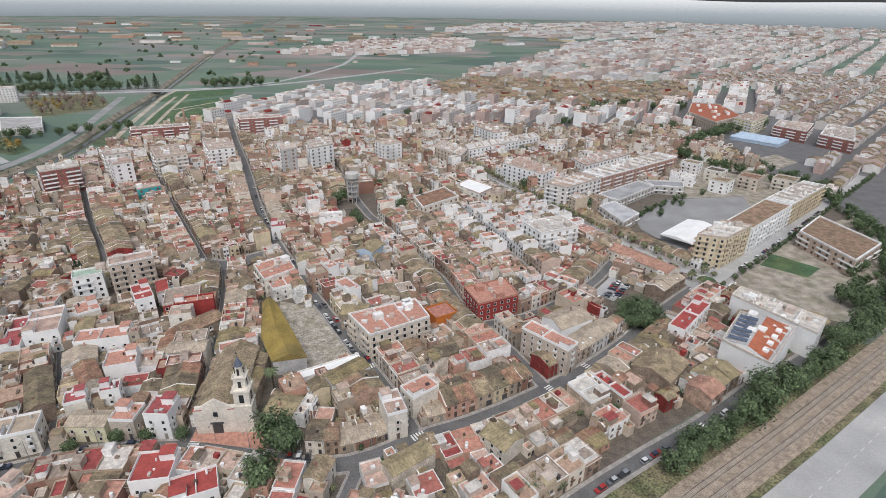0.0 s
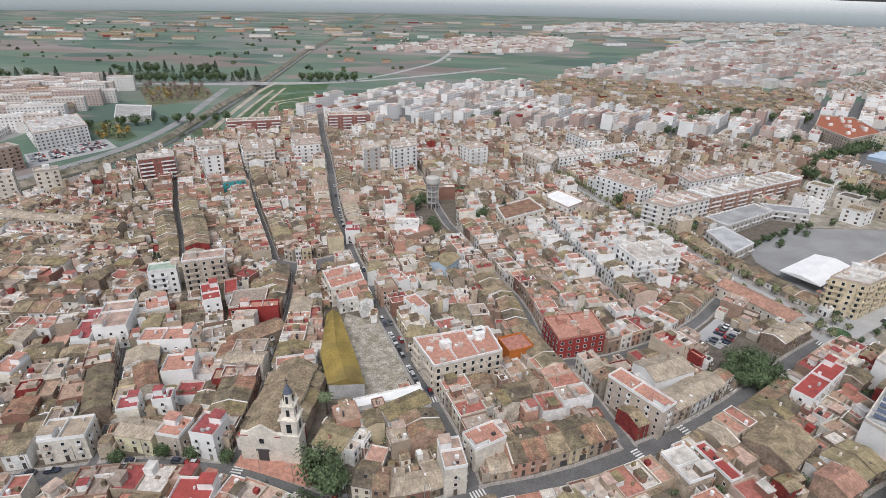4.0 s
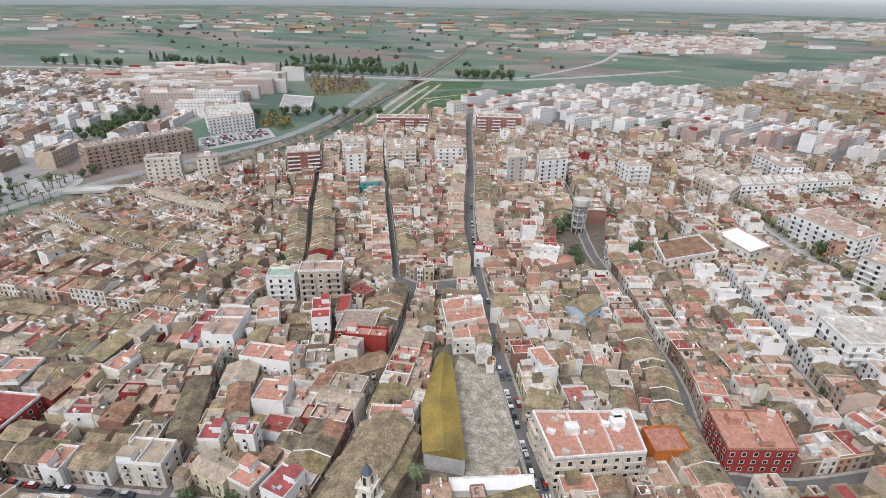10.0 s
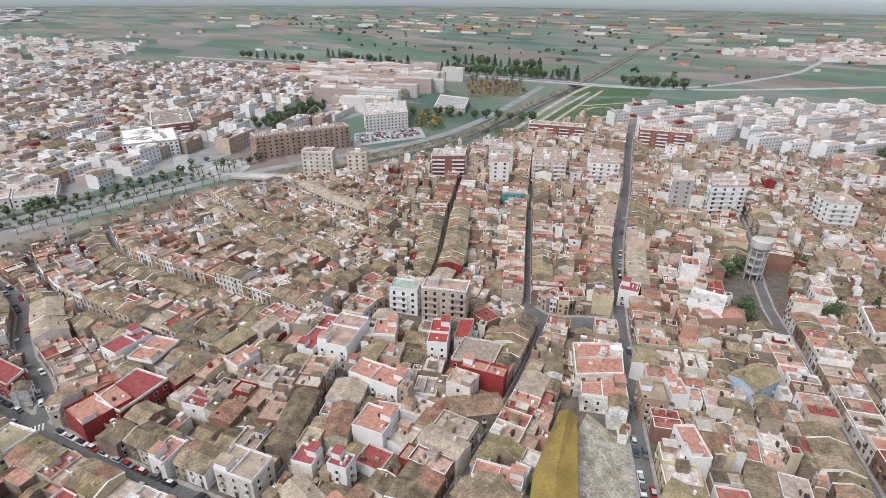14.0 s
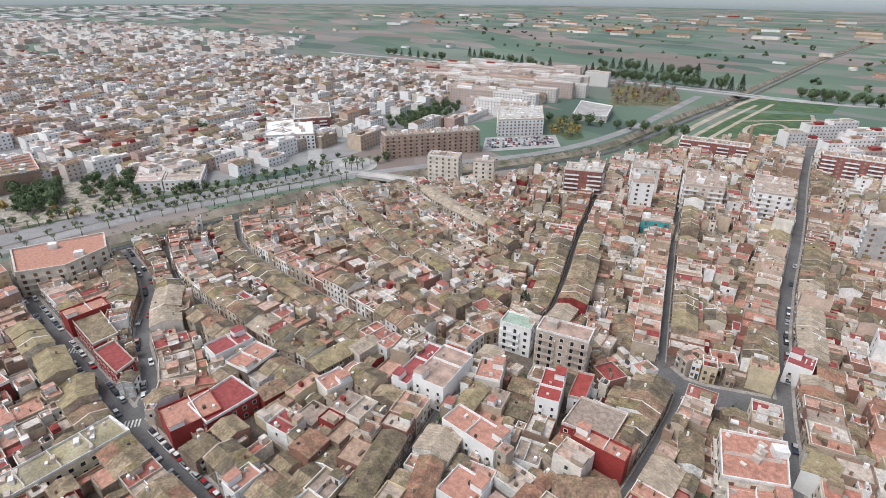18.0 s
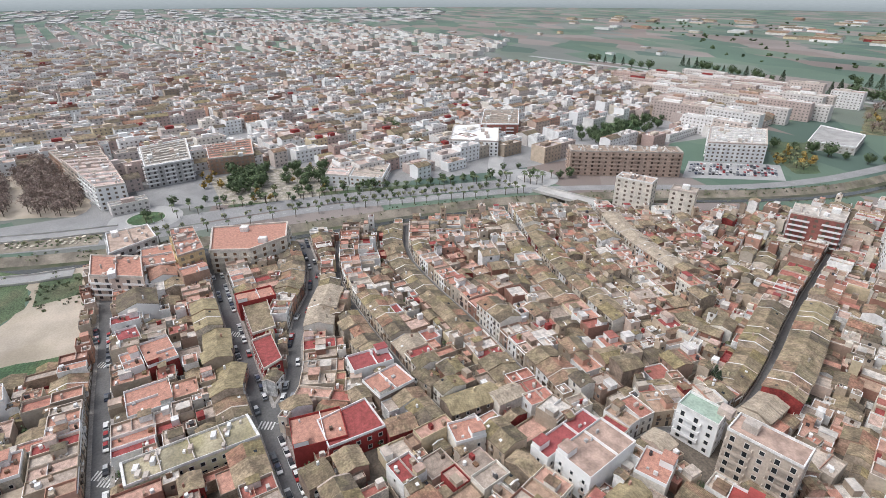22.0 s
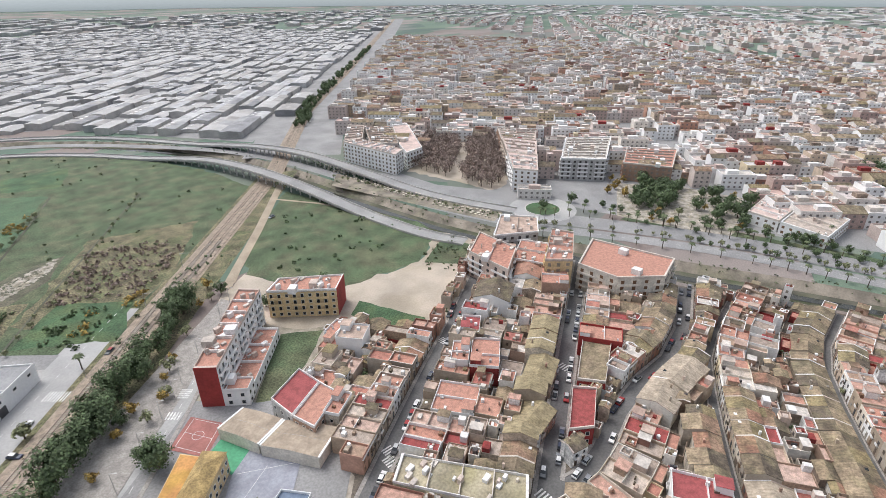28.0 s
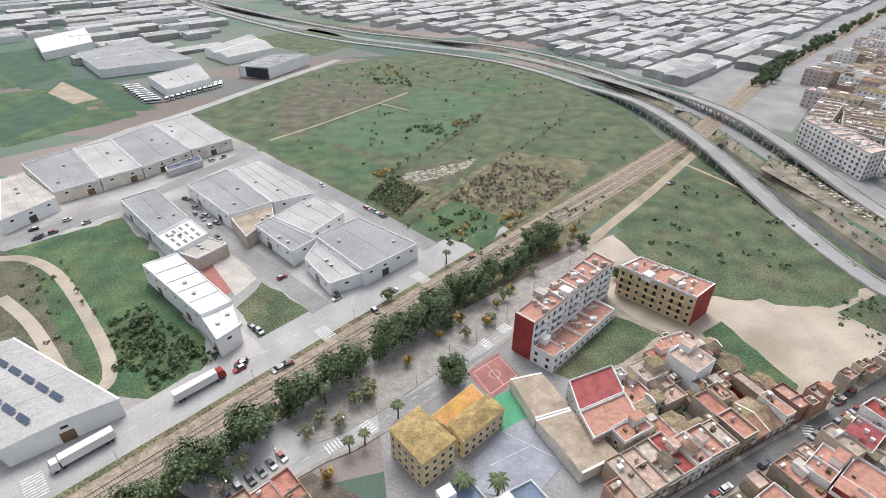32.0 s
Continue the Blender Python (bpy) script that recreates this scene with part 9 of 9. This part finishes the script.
def lorry(x, y, turn, cab, label):
    root = thing("lorry", pose(x, y, .14, 0, 0, turn), label, "lorry")
    part("trailer", Geo().box(-6.8, -1.25, 1.1, 6.6, 1.25, 3.9), "white", root, "long white box trailer")
    part("chassis", Geo().box(-6.6, -.9, .7, 8.6, .9, 1.1), "dark", root)
    c = part("cab", Geo().add([(7.0, -1.2, .6), (9.2, -1.2, .6), (9.2, 1.2, .6), (7.0, 1.2, .6), (7.0, -1.2, 3.5), (8.7, -1.2, 3.5), (8.7, 1.2, 3.5), (7.0, 1.2, 3.5), (9.2, -1.2, 1.9), (9.2, 1.2, 1.9)],
                              [(0, 1, 8, 5, 4), (1, 2, 9, 8), (2, 3, 7, 6, 9), (3, 0, 4, 7), (8, 9, 6, 5), (4, 5, 6, 7)]), cab, root)
    part("windscreen", Geo().add([(9.22, -1.05, 2.0), (9.22, 1.05, 2.0), (8.82, 1.05, 3.2), (8.82, -1.05, 3.2)], [(0, 1, 2, 3)]), "glass", c)
    for u in (-5.6, -4.4, 6.2, 8.2):
        for v in (-1.05, 1.05):
            part("wheel", Geo().tube([(u, v - .15, .5), (u, v + .15, .5)], [.5, .5], 10), "dark", root)


lorry(-50, -1.4, 35, "white", "white articulated lorry on the industrial road")
lorry(-74.7, -19.2, 215, "redpaint", "white lorry with a red cab on the industrial road")

# ---- zebra crossings ----
ZEBRAS = ((-114, -38.3, 33, 9, 5), (-152, -65.6, 33, 9, 5), (-176.4, -29.8, 123, 5, 4), (-167.7, -23.7, 33, 6, 3.5), (-125.4, 4, 33, 6, 3.5), (-115.7, 9, 120, 5, 3.5), (-39.8, 7.4, 33, 9, 5), (-194.2, 46, 163, 5, 3.5), (-260.2, 75.7, 163, 5.5, 3.5), (-250, 29.2, 163, 5, 3.5), (-204.6, 91.5, 163, 5.5, 3.5), (-191.4, 48.5, 163, 5, 3.5), (-80.6, 131, 180, 5, 3.5), (-7.4, 135.2, 125, 5, 3), (41.6, 159.8, 38, 5, 3), (91.2, 141.2, 38, 4, 3), (-27.1, 172.7, 118, 5, 3), (58.8, 173.8, 40, 5.5, 3), (129.1, 237.9, 45, 6, 3), (80.5, 200.7, 48, 5.5, 3), (-122, 117, 25, 5, 3))
for x, y, turn, width, length in ZEBRAS:
    crossing(x, y, turn, width, length)
# ---- lighting columns and catenary masts ----


def mast(x, y, turn, h, arm, label, name, group):
    root = thing(name, pose(x, y, .1, 0, 0, turn), label, "mast" if "mast" in name else "street lamp", group)
    part("pole", Geo().tube([(0, 0, 0), (0, 0, h)], [.11, .07], 6), "metal", root)
    part("arm", Geo().tube([(0, 0, h - .1), (arm, 0, h + .15)], [.06, .05], 5), "metal", root)
    if "lamp" in name:
        part("lamp_head", Geo().box(arm - .1, -.14, h + .08, arm + .6, .14, h + .24), "metal", root)


for k, ((x, y), a) in enumerate(stepped(offset(RAIL, 6.3), 42)):
    if -260 < x < 230:
        mast(x, y, math.degrees(a) - 90, 7.5, 4.5, "grey steel railway mast with an arm", "catenary_mast", "masts along the railway")
for line, side, step in ((STREETS["avenue"][2], 6.6, 26), (smooth([(-369, 17.2), (-385.3, 60.1), (-396.4, 115.8), (-398.1, 179.3), (-401.6, 248.8)]), 5.6, 24), (STREETS["park_street"][2], 3.4, 22), (STREETS["church_street"][2], 3.4, 30)):
    for (x, y), a in stepped(offset(line, side), step):
        mast(x, y, math.degrees(a) - 90, 8, 1.6, "slim grey street lamp with one arm", "street_lamp", "street lamps")

# ---- trees and hedges across the canal and in the far fields ----
WOODS.clear()
rnd = random.Random(77)


def grove(poly, kinds, step, size):
    xs, ys = [p[0] for p in poly], [p[1] for p in poly]
    for i in range(int((max(xs) - min(xs)) / step) + 1):
        for j in range(int((max(ys) - min(ys)) / step) + 1):
            x, y = min(xs) + i * step + rnd.uniform(-.3, .3) * step, min(ys) + j * step + rnd.uniform(-.3, .3) * step
            if inside(poly, [x], [y])[0]:
                plant_far(rnd.choice(kinds), x, y, size * rnd.uniform(.8, 1.2))


grove([(-423.9, -112), (-484.8, -153.9), (-541.8, -154.9), (-500.5, -113.1), (-418.5, -74.2)], ("bare",), 6.0, 1.1)
grove([(-418.6, -64.6), (-508.6, -112.3), (-549.7, -110.6), (-444.4, -40.6), (-416.5, -33.8)], ("bare",), 6.0, 1.1)
grove([(-435.1, 49), (-481.4, 41.7), (-486, 72), (-435.3, 75)], ("big", "mid"), 7, .95)
grove([(-451.4, 86.5), (-486.1, 85.8), (-486.2, 115), (-427.3, 116)], ("big", "autumn", "mid"), 9, .9)
grove([(-451.1, 28.3), (-478.4, 23.3), (-485.8, 36.5), (-444.9, 45.3)], ("autumn",), 9, 1.1)
grove([(-419.8, 469.8), (-458, 522.8), (-412.4, 507.6), (-387.8, 474.7)], ("autumn", "olive"), 9, 1.3)
grove([(-609.2, 163.8), (-647.4, 178.5), (-565.4, 213.2), (-502.3, 226), (-502.1, 202.8)], ("mid", "big"), 12, 1.0)
grove([(-428.1, 280.8), (-422.6, 298), (-409.7, 299.9), (-413.8, 279.1)], ("palm", "mid"), 9, 1.0)
grove([(-478, -282), (-560, -352), (-690, -440), (-684, -450), (-552, -362), (-470, -292)], ("big", "mid"), 8, .85)
grove([(-720, -462), (-1100, -716), (-1095, -724), (-714, -470)], ("big", "mid"), 13, .9)
grove([(-484.2, 635.4), (-579.7, 747.5), (-509.1, 790.3), (-440.3, 709.3)], ("bare", "bare", "autumn"), 15, 1.2)
plant_far("big", -401, 6, .6)
for a, b, step, kinds, size in (
    ([(-966.8, 765.6), (-764.6, 793.7)], 0, 16, ("big", "pine"), 1.2), ([(-660.2, 774.2), (-557.3, 817.8), (-454.3, 861.5)], 0, 12, ("big", "pine", "big"), 1.5), ([(-370.6, 880.1), (-301.6, 905)], 0, 14, ("big",), 1.3), ([(-470, 503.8), (-375.1, 559.4), (-341.4, 576.8)], 0, 14, ("mid", "big"), 1.0),
    ([(-421.2, 19.4), (-422.5, 65.6), (-426.2, 127.7), (-428.9, 206.5), (-430.3, 246.2)], 0, 8, ("ball", "mid"), .85), ([(-408.3, 18.9), (-410.6, 67.3), (-414.1, 127.6), (-417.7, 204.2), (-420.1, 247)], 0, 9, ("ball", "palm"), .85),
    ([(-398.3, 69), (-402.6, 127.4), (-409.2, 202.4), (-413.6, 241.2)], 0, 7, ("scr", "mid"), .5), ([(-378.5, -150), (-375.3, -78.8), (-373.9, -9.5)], 0, 8, ("scr",), .45), ([(181.3, 700.4), (248.7, 750.7), (337.7, 735.8)], 0, 18, ("big",), 1.3), ([(240.7, 527.6), (318.9, 601.2), (370.7, 628.6)], 0, 14, ("big",), 1.2),
    ([(-142.8, -212.2), (-158.2, -304.4)], 0, 14, ("scr",), .5), ([(-222.7, -253.1), (-151.3, -170.2), (-135.1, -138.2)], 0, 9, ("scr",), .6), ([(-276.7, -235.1), (-199.4, -151.3), (-151, -107.7)], 0, 10, ("scr",), .5),
    ([(17.3, -102), (-3.7, -102.3), (-31.4, -63.7)], 0, 9, ("scr",), .4), ([(222.3, 504.5), (243.5, 455), (274, 418), (290, 372)], 0, 8, ("big", "mid"), .9), ([(282.3, 477.9), (288, 435.5), (307.8, 385.5)], 0, 9, ("big", "mid"), .8), ([(133.2, 339.6), (177.8, 377.8)], 0, 6, ("mid",), .7), ([(133.8, 620), (212.7, 725.7)], 0, 13, ("big", "mid"), 1.0), ([(189.5, 564.3), (255.1, 616.3), (285.2, 603.6)], 0, 9, ("big", "mid"), 1.0), ([(62, 389), (79, 383), (100, 350)], 0, 9, ("big", "autumn"), .9), ([(-1083.7, 642.1), (-948, 687.4)], 0, 20, ("big", "pine"), 1.2), ([(-714.1, 878.5), (-568.6, 931.5)], 0, 14, ("big", "pine"), 1.4), ([(-389.8, 890), (-334.2, 925.9)], 0, 18, ("big",), 1.3),
):
    for (x, y), _ in stepped(a, step):
        kind = rnd.choice(kinds)
        plant_far("olive" if kind == "scr" else kind, x + rnd.uniform(-2, 2), y + rnd.uniform(-2, 2), size * rnd.uniform(.75, 1.25))
for name, (g, material) in WOODS.items():
    me = bpy.data.meshes.new("far_trees")
    me.from_pydata(g.v, [], g.f)
    me.materials.append(material)
    tagged(new("far_trees", me), "trees and shrubs of squares, banks and field edges", "trees", "", "stuff")

PLOT = [(-135, -141.4), (-150.4, -164.1), (-175, -142.6), (-150, -117.3)]
g = Geo()
(ax, ay), (bx, by), _, (dx, dy) = PLOT
for i in range(11):
    for j in range(10):
        u, v = (i + .5) / 11, (j + .5) / 10
        leafy(g, rnd, (ax + (bx - ax) * u + (dx - ax) * v, ay + (by - ay) * u + (dy - ay) * v, 1.2), (1.45, 1.45, 1.15), 48, .36, 8)
tagged(new("orchard", g.mesh("orchard", MAT["leaf"])), "rows of small dark orange trees", "orchard", "", "stuff")
bushes("plot_thicket", [[(-37, -58), (-47, -66), (-72, -38), (-69.7, -26), (-48, -31)]], 190, "leaf", .5, "dark green thicket beside a white warehouse", 61, (1.2, 2.6))
bushes("mound_weeds", [[(8.6, -96.3), (-3.1, -98.2), (-31.8, -51.2), (-31.3, -37.6), (-8, -61.6)]], 60, "scrubleaf", .4, "weeds on a heap of earth", 62, (.6, 1.5))
bushes("waste_weeds", [[(-313.9, -26.5), (-331.9, -18.1), (-330.9, 0.4), (-306.5, 9.3), (-295.4, -8.4)]], 90, "scrubleaf", .4, "low weeds on sandy waste ground", 63, (.5, 1.4))
bushes("brown_reeds", [[(-214.8, -173.1), (-248.8, -152.8), (-246.2, -134.5), (-205.1, -106.5), (-176.9, -131.2)]], 420, "bare", .4, "brown dry reeds in the field", 64, (1.0, 2.2))
bushes("rail_scrub", [[(-177.5, -82.1), (-235.6, -115.5), (-259.2, -125), (-250.2, -104.6), (-185.6, -65)]], 130, "leaf", .45, "green scrub along the railway", 65, (.9, 2.0))
bushes("far_copses", [[(-900, 900), (-300, 900), (100, 2300), (-1200, 2600)], [(-1200, 1000), (-900, 900), (-1500, 2600), (-2600, 1500)], [(100, -300), (700, -900), (900, -300), (300, 0)]], 170, "leaf", 1.8, "copses and hedges among far fields", 66, (2, 8))
# row of buses and lorries at the depots
for k in range(20):
    (ax, ay), (bx, by) = ((42, -375), (14, -330)) if k < 9 else ((5, -337), (-29, -371))
    t = k / 8 if k < 9 else (k - 9) / 10
    x, y = ax + (bx - ax) * t, ay + (by - ay) * t
    bus = thing("bus", pose(x, y, .15, 0, 0, 10 if k < 9 else 95), "white bus parked in a row at the depot", "bus", "buses at the depot")
    part("body", Geo().box(-6, -1.25, .4, 6, 1.25, 3.1), "white", bus)
    part("window_band", Geo().box(-5.8, -1.28, 1.6, 6.03, 1.28, 2.6), "glass", bus)
    part("roof_unit", Geo().box(-2, -.8, 3.1, 1, .8, 3.4), "metal", bus)

for (x, y), s in (((-53.7, 129.9), 1.35), ((-52.4, 112.6), 1.25), ((-49.1, 126.8), 1.0), ((27.6, 111.2), .7), ((34.8, 114.4), .6), ((-153.6, -7.5), 1.0), ((126, 173.9), .9)):
    plant("big", x, y, s)

for (x, y), kind, s in (((-170.8, -32.9), "autumn", .9), ((-161.9, -27.8), "olive", .9), ((-140.3, -18.2), "autumn", .8), ((-126.7, -5.8), "olive", 1.0), ((-118.2, 2.3), "olive", .8), ((-113.7, -6.8), "palm", 1.0), ((-134.6, 2.7), "palm", .9), ((-203, -83.3), "big", .7), ((-225.9, -86.6), "autumn", 1.1), ((-137.3, -53.8), "olive", 1.0), ((-229.8, -50.8), "big", .55), ((-172.7, -33.5), "olive", .9), ((-127.2, -8), "autumn", .9), ((-117.6, 2.2), "olive", .9), ((-114.2, 19.1), "autumn", .9), ((-137.1, -53.5), "olive", 1.0), ((-164.1, -74.1), "palm", .9)):
    plant(kind, x, y, s)

for (x, y), turn in (((-86.6, -28.1), 30), ((-98.9, -23.2), 30), ((-101.7, -24.7), 30), ((-132.1, -47.3), 120), ((-118.4, -60), 120), ((-134.7, -129.1), 125), ((-138.3, -124.3), 125), ((-142.3, -120), 125), ((-44.3, -155.4), 150), ((-51.3, -144.2), 150), ((-57.7, -134.8), 150), ((-64, -126.4), 150), ((-82.3, -49.4), 150), ((13.2, -128.5), 20), ((-266.7, 21.2), 20), ((-274.1, 18.7), 20), ((-300.1, -128.2), 10), ((-99, -23.8), 30), ((-101.5, -25.6), 30), ((-86.7, -29.1), 30), ((-273.1, 19.3), 15), ((-267.7, 21.5), 15), ((-174.9, -75.5), 30)):
    copy_thing(CAR, pose(x, y, .2, 0, 0, turn))
# rows of parked cars before the far apartment blocks
lot = Joined()
(ax, ay), (bx, by), _, (dx, dy) = [(-404.5, 385.8), (-383.1, 448.2), (-408.7, 471.5), (-431, 407.3)]
for row in (.12, .3, .5, .68, .88):
    for k in range(26):
        if rnd.random() < .75:
            u = k / 26
            m = pose(ax + (bx - ax) * u + (dx - ax) * row, ay + (by - ay) * u + (dy - ay) * row, .15, 0, 0, 150)
            lot.add(Geo().box(-2, -.85, .25, 2, .85, .85).box(-1.4, -.75, .85, .7, .75, 1.4), "carpaint", m)
lot.link("far_parked_cars", "rows of parked cars before apartment blocks", "cars")

# small gardens in the courtyards
g = Geo()
for k, (x, y, turn, w, d) in enumerate(gardens):
    if k % 2 == 0:
        for _ in range(2):
            u, v, r = rnd.uniform(.25, .75) * w, rnd.uniform(.25, .75) * d, rnd.uniform(.8, 1.7)
            leafy(g, rnd, (x + u * math.cos(turn) - v * math.sin(turn), y + u * math.sin(turn) + v * math.cos(turn), 1.0 + r), (r, r, r), 34, .34, 8)
tagged(new("courtyard_shrubs", g.mesh("courtyard_shrubs", MAT["leaf"])), "green shrubs and small trees in courtyards", "bushes", "", "stuff")

# trees of the water tower square
for (x, y), kind, s in (((-88.6, 709.7), "big", .9), ((-80.2, 675.8), "big", .8), ((-71.5, 641.2), "big", .9), ((-63.9, 617), "mid", 1.0), ((-46.2, 663.3), "big", 1.1), ((-39, 655), "big", 1.0), ((-67.1, 754.5), "mid", 1.2), ((-28.8, 594.7), "pine", 1.0), ((73.6, 491.7), "big", 1.0), ((71.5, 407.4), "big", 1.1), ((83.8, 411.3), "big", 1.1), ((95.4, 338.8), "autumn", 1.2)):
    plant(kind, x, y, s)
